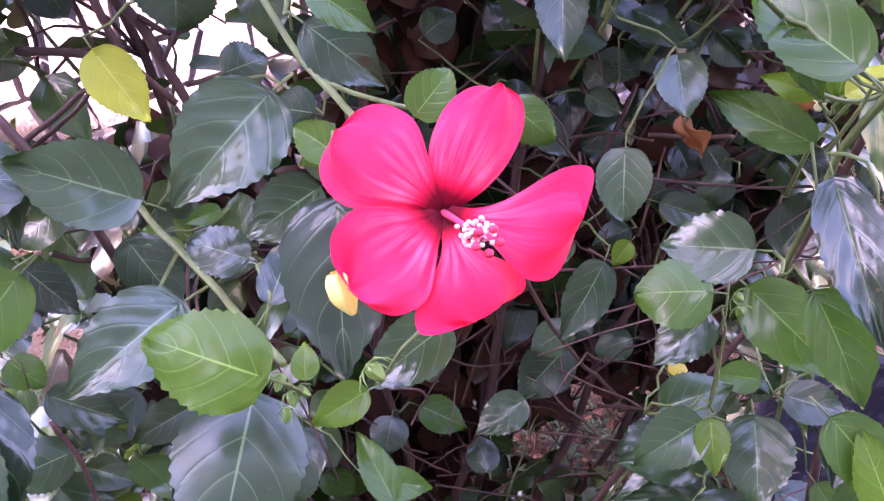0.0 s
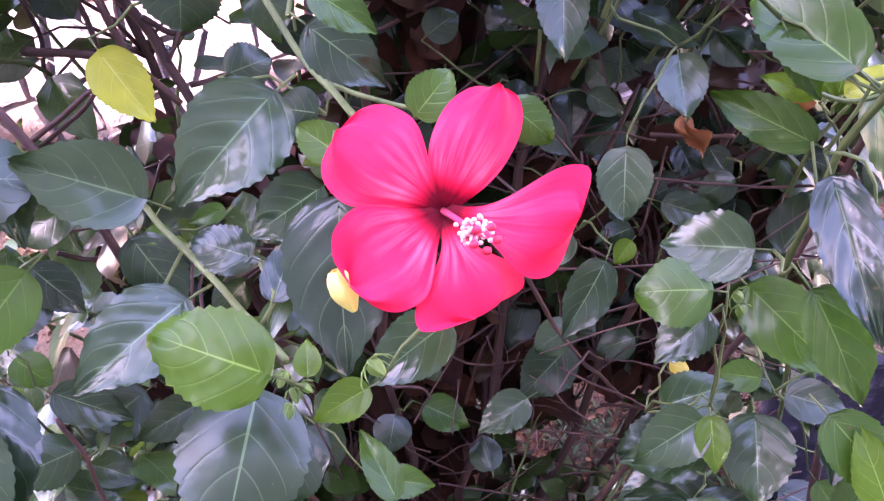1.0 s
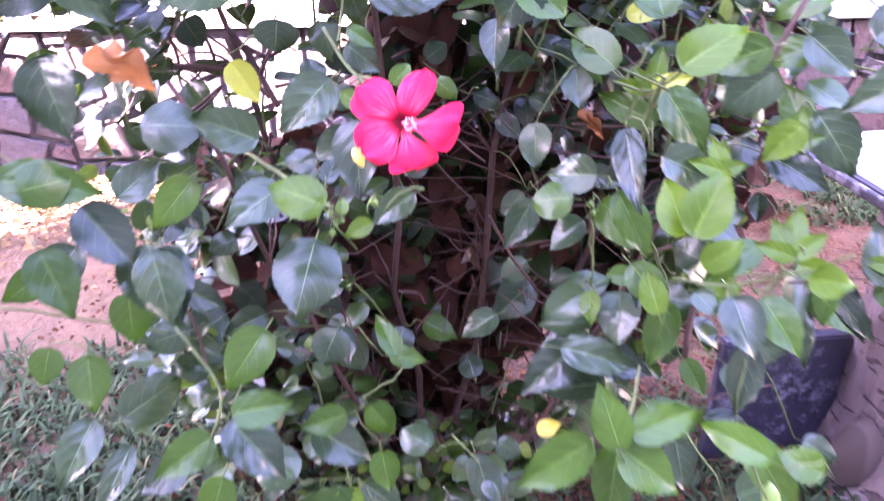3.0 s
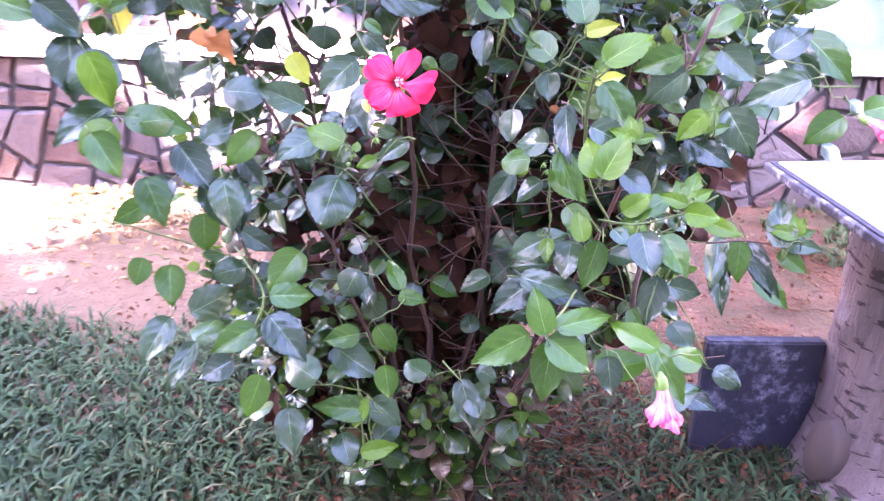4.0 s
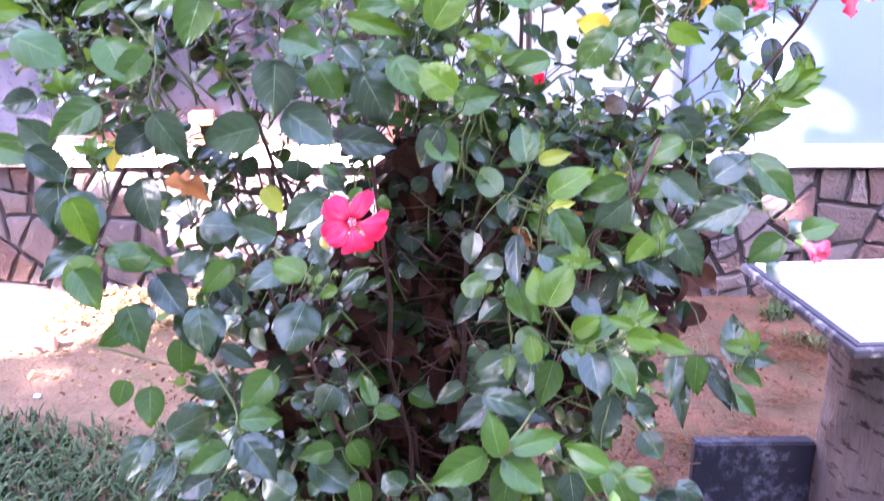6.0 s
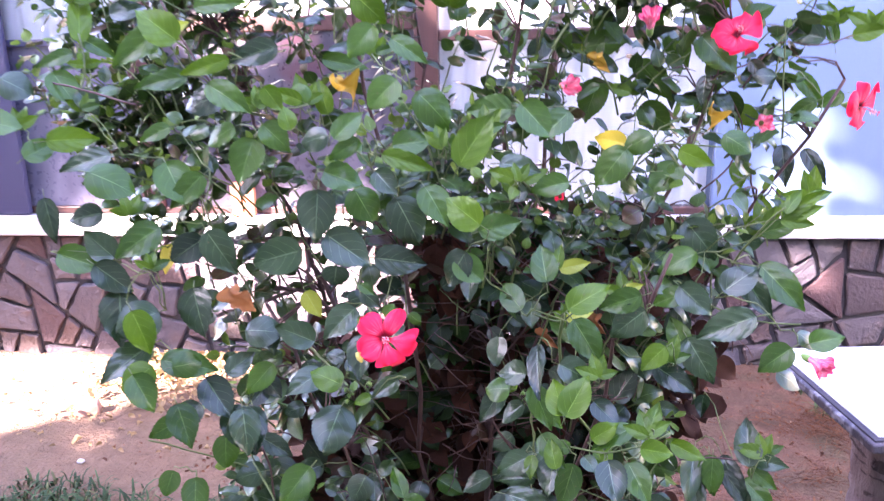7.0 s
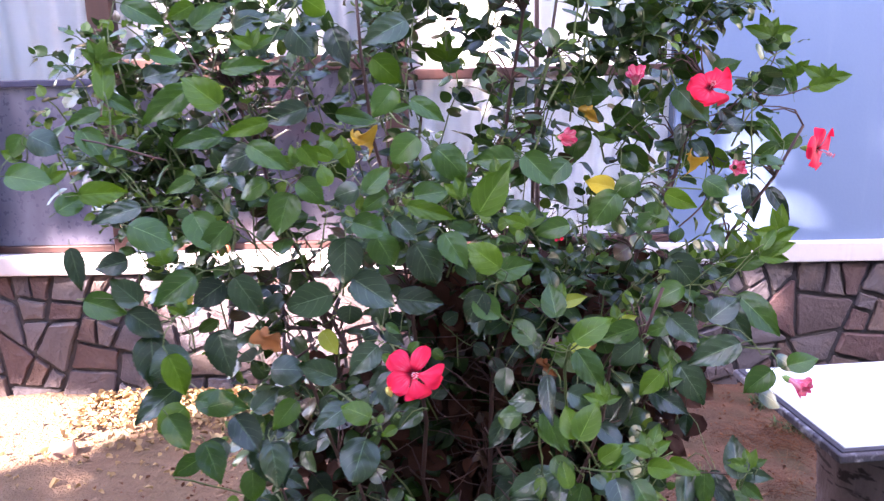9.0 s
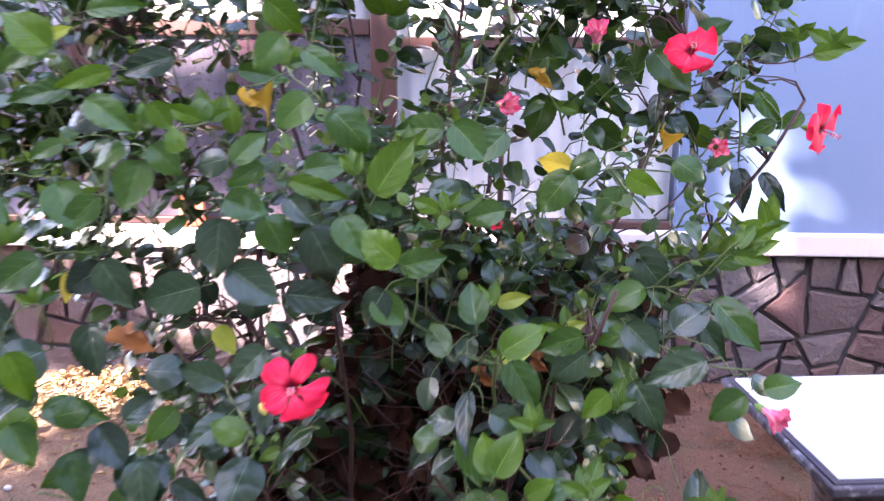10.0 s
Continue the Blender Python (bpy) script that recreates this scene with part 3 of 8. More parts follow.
def build_tree():
    r = random.Random(17)
    tree = new("added_shade_tree")
    tagged(tree, "broad leafy tree added out of view to shade the shrub", "tree")
    foot = Vector((-6.2, -5.2, 0))
    verts, faces = tube([foot, foot + Vector((0.1, 0.05, 2.2)), foot + Vector((-0.1, 0.2, 4.0)), foot + Vector((0.2, 0.4, 6.0))], [0.26, 0.2, 0.16, 0.08], 12)
    link("trunk", pydata("trunk", verts, faces), M_BARK, tree)
    for k in range(9):
        a = k * 0.7
        start = foot + Vector((0, 0.1, 3.0 + 0.3 * (k % 4)))
        end = start + Vector((2.6 * math.cos(a), 2.2 * math.sin(a), 2.0 + 0.4 * (k % 3)))
        verts, faces = tube(bend(start, end, 0.3, 6, 0.08, k), [0.09, 0.08, 0.065, 0.05, 0.035, 0.02], 8)
        link("limb", pydata("limb", verts, faces), M_BARK, tree)
    low = leaf_shape(4, 1, 0.75, 0.0, 0.1, 0.15, 0.0, 0.0, 1)
    verts, faces, uvs = [], [], []
    count = 0
    while count < 19300:
        x, z = (r.uniform(-4.6, 4.9), r.uniform(-3.3, 4.9)) if count < 19000 else (r.uniform(1.5, 1.95), r.uniform(-0.7, -0.3))
        if (z < 0 and x < -0.85) or (z > 0.5 * x + 6.0):
            continue
        if any(in_sun(x + dx, z + dz) for dx, dz in ((0, 0), (0.06, 0), (-0.06, 0), (0, 0.06), (0, -0.06))):
            continue
        count += 1
        c = Vector((x, WALL_Y, z)) + SUN_TO * r.uniform(11.0, 13.0)
        size = r.uniform(0.13, 0.24)
        m, _ = leaf_matrix(c, c + Vector((r.gauss(0, 1), r.gauss(0, 1), r.gauss(-0.4, 0.8))), Vector((r.gauss(-0.6, 0.7), r.gauss(-0.4, 0.7), r.gauss(0.6, 0.6))))
        b = len(verts)
        verts += [m @ (Vector((q[0], q[1] - 0.5, q[2])) * size) for q in low[0]]
        faces += [tuple(b + i for i in fa) for fa in low[1]]
        uvs += low[2]
    link("crown", pydata("crown", verts, faces, uvs), M_BACK, tree, "dense green leaves")["kind"] = "stuff"


# ---- table, slab ----
def build_table():
    top = new("garden_table")
    tagged(top, "concrete garden table with white top and bark-shaped pedestal", "table")
    top.matrix_world = pose(0.688, 0.648, 0.0, 0, 0, 6)
    x0, x1, y0, y1 = -0.024, 0.551, -0.472, 0.024
    rim = block((x0, y0, 0.729), (x1, y1, 0.75), 0.005, 3)
    bmesh.ops.subdivide_edges(rim, edges=[e for e in rim.edges if e.calc_length() > 0.3], cuts=40, use_grid_fill=True)
    for v in rim.verts:
        chip = max(0.0, noise.noise(v.co * 17 + Vector((3, 1, 7))) - 0.1)
        v.co += Vector((0.5 * (x0 + x1) - v.co.x, 0.5 * (y0 + y1) - v.co.y, -0.1)).normalized() * (0.007 * chip)
    part("table_edge", rim, M_EDGE, top, "worn and chipped grey concrete rim")
    part("grout_line", block((x0 + 0.010, y0 + 0.010, 0.745), (x1 - 0.010, y1 - 0.010, 0.754), 0.001), M_GROUT, top)
    part("white_panel", block((0, y0 + 0.024, 0.748), (x1 - 0.024, 0, 0.758), 0.002), M_TOP, top, "white polished panel")
    verts, faces, sides, rows = [], [], 48, 40
    for j in range(rows + 1):
        z = 0.752 * j / rows - 0.03
        for i in range(sides):
            a = 2 * math.pi * i / sides
            flare = 0.168 + 0.05 * math.exp(-z / 0.06) - 0.012 * math.sin(z * 5)
            p = Vector((math.cos(a) * 2.2, math.sin(a) * 2.2, z * 4))
            rad = flare + 0.012 * noise.noise(p * 1.5) + 0.02 * max(0, noise.noise((p.x * 3, p.y * 3, z * 22)) - 0.1)
            verts.append((0.272 + rad * math.cos(a), -0.248 + rad * math.sin(a), z))
    for j in range(rows):
        for i in range(sides):
            faces.append((j * sides + i, j * sides + (i + 1) % sides, (j + 1) * sides + (i + 1) % sides, (j + 1) * sides + i))
    link("pedestal", pydata("pedestal", verts, faces), M_TRUNKCONC, top, "bark-textured concrete trunk")
    v, fc = tube([(0.215, -0.272, 0.1), (0.131, -0.303, 0.115), (0.077, -0.323, 0.122), (0.070, -0.325, 0.123)], [0.05, 0.046, 0.042, 0.038], 20)
    v = [Vector((c.x, c.y, 0.125 + (c.z - 0.12) * 2.1 + 0.003 * noise.noise(c * 40))) for c in v]
    link("branch_stub", pydata("branch_stub", v, fc), M_STUB, top, "cut branch stub of brown concrete", True)
    return top


build_table()


def build_slab():
    bm = block((0.0, 0.0, 0.0), (0.30, 0.035, 0.355), 0.006)
    r = random.Random(3)
    for v in bm.verts:
        v.co += Vector((r.uniform(-1, 1), r.uniform(-1, 1), r.uniform(-1, 1))) * 0.0025
    ob = part("stone_slab", bm, M_SLAB)
    ob.matrix_world = pose(0.535, 0.455, -0.012, -3, 0, 2)
    tagged(ob, "dark blue-black stone slab standing beside the table", "slab")


build_slab()


# ---- hibiscus ----
def leaf_shape(nv, nu, width, serr, cup, curl, ripple, twist, seed):
    """One ovate toothed leaf, base at the origin, tip at y = 1, face up. Returns vertices, faces, uvs."""
    r = random.Random(seed)
    verts, uvs, faces = [], [], []
    ph, ph2 = r.uniform(0, 6), r.uniform(0, 6)
    sharp = seed % 2
    for j in range(nv + 1):
        v = j / nv
        hw = 0.5 * width * math.sin(math.pi * min(1, v) ** (0.68 - 0.06 * sharp)) ** (0.56 + 0.16 * sharp) if 0 < v < 1 else 0.0
        hw *= 1 - (0.20 + 0.16 * sharp) * max(0, (v - 0.7) / 0.3)
        hw *= 1 + 0.3 * math.sin(v * 11 + 1) if seed == 6 else 1
        tooth = serr * width * (j % 3 - 0.8) * r.uniform(0.12, 0.28) if nv > 12 and 0.2 < v < 0.97 else 0.0
        for i in range(-nu, nu + 1):
            s = i / nu
            back = 0.12 * abs(s) * max(0, 1 - v * 4) * width
            x = hw * s + (tooth * s if abs(i) == nu else 0.0)
            z = cup * abs(s) ** 1.3 * hw * 2 - curl * v * v + 0.012 * (1 - math.exp(-abs(s) * 9))
            z += ripple * (1.3 * math.sin(v * 5 + ph) * abs(s) ** 1.5 + 0.9 * math.sin(v * 8 + s * 2 + ph2) * abs(s) ** 2)
            if seed == 6:
                x += 0.12 * math.sin(v * 7)
                z += 0.3 * math.sin(v * 6 + 2 * s) * (0.3 + abs(s))
            z += twist * s * v * 0.3 + (0.011 * math.cos(6.283 * (4.3 * (v - abs(s) * (0.27 + 0.16 * abs(s))) - 0.08)) * min(1, abs(s) * 2.5) if seed in (1, 4, 5) else 0.0)
            verts.append((x, v - back + 0.02 * abs(s), z))
            uvs.append((0.5 + 0.5 * s, v))
    w = 2 * nu + 1
    for j in range(nv):
        for i in range(w - 1):
            faces.append((j * w + i, j * w + i + 1, (j + 1) * w + i + 1, (j + 1) * w + i))
    return verts, faces, uvs


def add_stalk(verts, faces, uvs, length=0.3):
    v, fc = tube([(0, -length, -0.10), (0, -length * 0.5, -0.035), (0, 0.02, -0.004)], [0.016, 0.013, 0.011], 5)
    b = len(verts)
    verts += [tuple(p) for p in v]
    faces += [tuple(b + i for i in fa) for fa in fc]
    uvs += [(0.5, 0.05)] * len(v)
    return len(fc)


SHAPES = [(0.90, 0.07, 0.05, 0.10, 0.018, 0.1), (0.82, 0.08, 0.08, 0.16, 0.024, -0.3), (0.96, 0.07, -0.10, 0.22, 0.02, 0.2), (0.76, 0.07, 0.08, 0.10, 0.018, 0.3), (0.87, 0.09, -0.05, 0.3, 0.03, -0.4), (0.70, 0.06, 0.08, 0.2, 0.022, 0.0), (0.80, 0.12, 0.55, 0.5, 0.11, 1.2)]
LEAVES = {}


def leaf_mesh(shape, tone):
    if (shape, tone) not in LEAVES:
        w, serr, cup, curl, rip, tw = SHAPES[shape]
        v, fc, uv = leaf_shape(33, 5, w, serr, cup, curl, rip, tw, shape)
        n = add_stalk(v, fc, uv)
        mesh = pydata("leaf", v, fc, uv)
        mesh.materials.append(TONES[tone])
        mesh.materials.append(M_GREENSTEM)
        mesh.polygons.foreach_set("use_smooth", [True] * len(mesh.polygons))
        mesh.polygons.foreach_set("material_index", [0] * (len(fc) - n) + [1] * n)
        LEAVES[shape, tone] = mesh
    return LEAVES[shape, tone]


def leaf_matrix(base, tip, face):
    base, tip, face = Vector(base), Vector(tip), Vector(face)
    y = (tip - base).normalized()
    x = y.cross(face)
    x = x.normalized() if x.length > 1e-4 else y.orthogonal().normalized()
    z = x.cross(y)
    m = Matrix((x, y, z)).transposed().to_4x4()
    m.translation = base
    return m, (tip - base).length


shrub = new("hibiscus_shrub")
tagged(shrub, "tall leafy hibiscus shrub with red flowers by the wall", "shrub")


NODES = []
LOOKS = {"Y": "yellowed leaf", "o": "dry orange leaf", "l": "lime yellow leaf", "g": "golden yellow leaf", "y": "young bright green leaf"}


def leaf(base, tip, face, tone="d", shape=0, fat=1.0):
    shape = 6 if tone in "og" else shape
    m, ln = leaf_matrix(base, tip, face)
    NODES.append(m @ Vector((0, -0.28 * ln, -0.09 * ln)))
    ob = tagged(new("leaf", leaf_mesh(shape, tone)), LOOKS.get(tone, ""))
    ob.parent = shrub
    ob.matrix_world = m @ Matrix.Diagonal((ln * fat, ln, ln, 1))
    return ob


def smooth_line(points, steps=5):
    """Rounds a line of a few points, with a slight wobble as twigs have."""
    p = [Vector(q) for q in points]
    p = [p[0] * 2 - p[1]] + p + [p[-1] * 2 - p[-2]]
    out = []
    for i in range(1, len(p) - 2):
        a, b, c, d = p[i - 1:i + 3]
        for k in range(steps):
            t = k / steps
            q = 0.5 * (2 * b + (c - a) * t + (2 * a - 5 * b + 4 * c - d) * t * t + (3 * b - a - 3 * c + d) * t ** 3)
            out.append(q + 0.0025 * noise.noise_vector(q * 28))
    return out + [p[-2]]


def branch(points, r0, r1, mat=M_BARK, sides=6, label=""):
    points = smooth_line(points) if 3 <= len(points) < 9 else points
    n = len(points)
    v, fc = tube(points, [r0 + (r1 - r0) * i / (n - 1) for i in range(n)], sides)
    return link("branch", pydata("branch", v, fc), mat, shrub, label)


# the leaves and twigs of the outer shell, one by one
leaf((-0.244, -0.129, 1.129), (-0.285, -0.165, 1.098), (0.15, -0.74, 0.66), "d", 5, 1.10)
leaf((-0.326, -0.083, 1.057), (-0.381, -0.093, 1.087), (0.43, -0.74, 0.52), "d", 3, 0.98)
leaf((-0.357, 0.011, 1.108), (-0.331, -0.006, 1.071), (0.05, -0.90, 0.44), "l", 3, 0.93)
leaf((-0.249, -0.230, 1.051), (-0.291, -0.225, 1.070), (0.16, -0.80, 0.58), "y", 4, 1.00)
leaf((-0.296, -0.151, 1.032), (-0.341, -0.191, 1.017), (0.24, -0.56, 0.79), "d", 5, 1.02)
leaf((-0.266, -0.164, 0.977), (-0.280, -0.226, 0.945), (0.15, -0.48, 0.86), "d", 2, 0.98)
leaf((-0.208, -0.215, 1.024), (-0.231, -0.224, 1.017), (-0.00, -0.60, 0.80), "y", 3, 0.94)
leaf((-0.214, -0.218, 1.119), (-0.217, -0.259, 1.073), (-0.20, -0.72, 0.66), "d", 5, 0.99)
leaf((-0.248, -0.175, 1.048), (-0.237, -0.148, 1.068), (0.03, -0.60, 0.80), "d", 5, 0.79)
leaf((-0.227, -0.101, 1.066), (-0.264, -0.115, 1.047), (0.05, -0.86, 0.50), "d", 1, 0.99)
leaf((-0.214, -0.179, 1.122), (-0.230, -0.171, 1.132), (-0.01, -0.78, 0.62), "y", 0, 0.98)
leaf((-0.183, -0.203, 1.148), (-0.170, -0.198, 1.162), (-0.04, -0.93, 0.37), "m", 0, 1.04)
leaf((-0.147, -0.200, 1.148), (-0.132, -0.210, 1.139), (-0.21, -0.78, 0.59), "m", 4, 0.98)
leaf((-0.309, 0.044, 1.146), (-0.312, 0.033, 1.116), (0.16, -0.93, 0.34), "d", 2, 1.63)
leaf((-0.218, -0.200, 1.192), (-0.197, -0.206, 1.180), (0.04, -0.86, 0.52), "m", 5, 0.89)
leaf((-0.067, 0.017, 1.148), (-0.074, -0.020, 1.109), (-0.37, -0.63, 0.68), "d", 3, 0.81)
leaf((0.037, 0.053, 1.080), (0.033, 0.016, 1.050), (-0.32, -0.58, 0.75), "d", 3, 1.05)
leaf((0.011, -0.171, 1.150), (-0.016, -0.125, 1.172), (-0.47, -0.60, 0.64), "m", 0, 0.72)
leaf((-0.008, -0.149, 1.157), (0.003, -0.168, 1.133), (-0.52, -0.77, 0.37), "m", 5, 0.72)
leaf((0.118, -0.008, 1.037), (0.060, 0.041, 1.059), (-0.50, -0.77, 0.40), "m", 5, 0.66)
leaf((-0.021, -0.014, 1.038), (-0.027, -0.041, 1.001), (-0.41, -0.71, 0.57), "d", 0, 0.91)
leaf((-0.005, -0.127, 1.000), (-0.043, -0.113, 0.994), (-0.34, -0.56, 0.76), "m", 2, 1.13)
leaf((0.021, -0.117, 1.021), (-0.024, -0.096, 1.015), (-0.42, -0.72, 0.56), "d", 1, 1.06)
leaf((0.038, -0.106, 0.982), (0.071, -0.164, 0.957), (-0.55, -0.57, 0.61), "m", 5, 0.90)
leaf((0.039, -0.148, 1.078), (0.032, -0.219, 1.034), (-0.56, -0.40, 0.73), "d", 5, 0.55)
leaf((-0.017, 0.005, 0.933), (-0.052, -0.029, 0.890), (-0.05, -0.90, 0.43), "d", 5, 0.86)
leaf((0.018, -0.096, 0.956), (-0.018, -0.107, 0.930), (-0.39, -0.52, 0.76), "d", 1, 0.97)
leaf((0.035, -0.105, 0.869), (0.030, -0.134, 0.847), (-0.35, -0.52, 0.78), "y", 5, 0.94)
leaf((0.034, -0.082, 0.831), (-0.018, -0.075, 0.815), (-0.31, -0.46, 0.83), "d", 4, 0.97)
leaf((0.071, -0.103, 0.862), (0.058, -0.152, 0.831), (-0.25, -0.47, 0.85), "d", 1, 1.02)
leaf((0.067, -0.183, 0.937), (0.051, -0.208, 0.919), (-0.32, -0.41, 0.85), "d", 5, 1.00)
leaf((0.022, -0.062, 0.843), (0.072, -0.065, 0.863), (-0.32, -0.65, 0.69), "d", 3, 1.00)
leaf((0.100, -0.054, 0.856), (0.072, -0.044, 0.856), (-0.25, -0.66, 0.71), "m", 0, 1.00)
leaf((0.022, 0.174, 0.706), (-0.031, 0.146, 0.668), (-0.09, -0.73, 0.68), "d", 0, 0.94)
leaf((-0.269, 0.099, 0.691), (-0.259, 0.049, 0.667), (0.07, -0.41, 0.91), "d", 5, 0.98)
leaf((-0.170, -0.194, 1.041), (-0.208, -0.209, 1.022), (-0.11, -0.68, 0.73), "d", 5, 0.96)
leaf((-0.262, -0.143, 1.052), (-0.289, -0.140, 1.063), (0.14, -0.78, 0.60), "d", 4, 1.02)
leaf((-0.407, -0.055, 1.079), (-0.388, -0.093, 1.039), (0.32, -0.60, 0.73), "d", 5, 0.85)
leaf((-0.427, -0.108, 0.946), (-0.402, -0.171, 0.906), (0.34, -0.41, 0.85), "d", 5, 0.78)
leaf((-0.196, 0.016, 0.700), (-0.150, 0.005, 0.699), (-0.12, -0.58, 0.81), "m", 5, 0.96)
leaf((-0.041, 0.108, 0.696), (-0.092, 0.090, 0.675), (-0.12, -0.59, 0.80), "d", 1, 0.92)
leaf((-0.142, 0.152, 0.658), (-0.093, 0.134, 0.639), (0.05, -0.64, 0.77), "m", 3, 1.00)
leaf((-0.478, 0.253, 0.618), (-0.535, 0.203, 0.601), (0.34, -0.63, 0.69), "d", 0, 1.05)
leaf((-0.391, 0.157, 0.681), (-0.443, 0.118, 0.677), (0.42, -0.63, 0.66), "d", 3, 0.93)
leaf((-0.221, -0.172, 1.172), (-0.194, -0.184, 1.153), (-0.09, -0.89, 0.44), "d", 5, 1.03)
leaf((0.064, -0.197, 0.949), (0.059, -0.233, 0.929), (-0.31, -0.44, 0.84), "m", 5, 0.65)
leaf((-0.336, -0.001, 0.988), (-0.355, -0.008, 0.987), (0.20, -0.72, 0.66), "m", 5, 1.04)
leaf((-0.298, 0.003, 1.001), (-0.320, -0.007, 0.998), (0.27, -0.78, 0.57), "m", 5, 0.85)
leaf((-0.233, -0.213, 1.033), (-0.233, -0.200, 1.043), (0.04, -0.59, 0.80), "y", 3, 1.00)
leaf((0.058, 0.070, 1.025), (0.072, 0.050, 1.001), (-0.43, -0.66, 0.50), "o", 5, 0.60)
leaf((0.154, 0.087, 1.049), (0.154, 0.073, 1.018), (-0.55, -0.75, 0.35), "o", 5, 0.93)
leaf((0.068, 0.024, 0.807), (0.082, 0.016, 0.807), (-0.32, -0.52, 0.79), "Y", 2, 1.01)
leaf((0.018, -0.098, 0.801), (-0.017, -0.094, 0.788), (-0.34, -0.46, 0.82), "d", 1, 0.95)
leaf((0.010, 0.023, 0.941), (-0.003, 0.018, 0.924), (-0.43, -0.73, 0.53), "y", 3, 1.08)
leaf((0.078, 0.115, 0.923), (0.127, 0.086, 0.916), (-0.38, -0.76, 0.52), "d", 5, 0.82)
leaf((-0.189, -0.043, 0.746), (-0.214, 0.003, 0.781), (0.09, -0.58, 0.81), "m", 5, 0.68)
leaf((-0.282, 0.016, 1.093), (-0.256, 0.024, 1.100), (0.18, -0.91, 0.36), "d", 2, 1.18)
leaf((-0.229, -0.021, 1.078), (-0.252, -0.019, 1.082), (0.02, -0.89, 0.46), "d", 2, 1.35)
leaf((-0.358, -0.007, 0.984), (-0.330, -0.032, 0.948), (0.01, -0.82, 0.57), "d", 4, 0.90)
leaf((0.197, 0.096, 0.877), (0.235, 0.103, 0.938), (-0.58, -0.68, 0.44), "d", 3, 1.05)
leaf((0.199, -0.014, 0.855), (0.173, 0.014, 0.860), (-0.61, -0.66, 0.45), "d", 2, 1.17)
leaf((0.147, -0.036, 0.816), (0.179, -0.064, 0.820), (-0.47, -0.41, 0.78), "d", 0, 0.99)
leaf((-0.466, 0.068, 0.898), (-0.486, 0.033, 0.876), (0.40, -0.64, 0.66), "d", 1, 1.00)
leaf((-0.464, 0.067, 0.921), (-0.430, 0.054, 0.886), (0.26, -0.79, 0.56), "d", 5, 1.03)
leaf((-0.477, 0.063, 0.794), (-0.418, 0.057, 0.762), (0.26, -0.73, 0.63), "d", 5, 0.86)
leaf((-0.481, 0.065, 0.721), (-0.525, 0.036, 0.723), (0.43, -0.61, 0.67), "d", 2, 1.00)
leaf((-0.466, 0.079, 0.641), (-0.510, 0.081, 0.661), (0.31, -0.61, 0.73), "d", 2, 1.01)
leaf((-0.406, 0.109, 0.840), (-0.437, 0.092, 0.836), (0.27, -0.65, 0.71), "d", 2, 1.06)
leaf((-0.512, 0.087, 0.815), (-0.484, 0.073, 0.798), (0.22, -0.56, 0.80), "m", 0, 1.02)
leaf((0.097, 0.112, 1.080), (0.114, 0.089, 1.064), (-0.35, -0.70, 0.63), "d", 2, 1.12)
leaf((0.054, 0.161, 1.077), (0.064, 0.139, 1.059), (-0.32, -0.70, 0.64), "d", 0, 1.04)
leaf((0.037, 0.191, 1.012), (0.019, 0.209, 1.028), (-0.44, -0.79, 0.43), "d", 2, 1.03)
leaf((0.143, 0.121, 0.940), (0.113, 0.120, 0.925), (-0.28, -0.74, 0.61), "d", 2, 0.97)
leaf((-0.007, 0.124, 0.887), (-0.035, 0.116, 0.862), (-0.41, -0.64, 0.65), "d", 0, 0.98)
leaf((-0.133, 0.198, 1.062), (-0.108, 0.202, 1.080), (-0.12, -0.90, 0.41), "d", 2, 1.13)
leaf((-0.052, 0.241, 1.048), (-0.067, 0.259, 1.075), (-0.31, -0.86, 0.42), "d", 4, 1.01)
leaf((-0.178, 0.135, 0.661), (-0.187, 0.106, 0.641), (-0.03, -0.58, 0.82), "d", 2, 1.22)
leaf((-0.065, 0.144, 0.556), (-0.074, 0.176, 0.580), (-0.10, -0.61, 0.78), "d", 2, 1.02)
leaf((0.004, 0.124, 0.777), (-0.032, 0.115, 0.759), (-0.18, -0.71, 0.68), "d", 2, 0.99)
leaf((0.081, 0.140, 0.743), (0.045, 0.140, 0.731), (-0.26, -0.55, 0.79), "d", 2, 1.01)
leaf((-0.006, 0.176, 0.690), (0.021, 0.145, 0.672), (-0.37, -0.67, 0.64), "d", 0, 1.13)
leaf((0.160, 0.271, 0.906), (0.170, 0.230, 0.880), (-0.32, -0.56, 0.76), "d", 5, 1.01)
leaf((0.173, 0.201, 1.060), (0.182, 0.178, 1.040), (-0.34, -0.68, 0.64), "d", 1, 0.94)
leaf((-0.073, 0.145, 1.026), (-0.043, 0.136, 1.019), (-0.06, -0.69, 0.73), "d", 4, 1.03)
leaf((0.112, 0.303, 0.846), (0.097, 0.276, 0.812), (-0.28, -0.70, 0.66), "d", 0, 0.97)
leaf((0.240, 0.262, 0.905), (0.269, 0.238, 0.906), (-0.42, -0.51, 0.75), "d", 4, 1.02)
leaf((0.144, 0.175, 0.947), (0.156, 0.145, 0.925), (-0.47, -0.64, 0.60), "d", 3, 0.92)
leaf((0.011, 0.229, 0.991), (0.008, 0.192, 0.964), (-0.23, -0.56, 0.79), "d", 1, 0.95)
leaf((0.095, 0.227, 0.988), (0.071, 0.212, 0.972), (-0.12, -0.63, 0.77), "d", 4, 0.95)
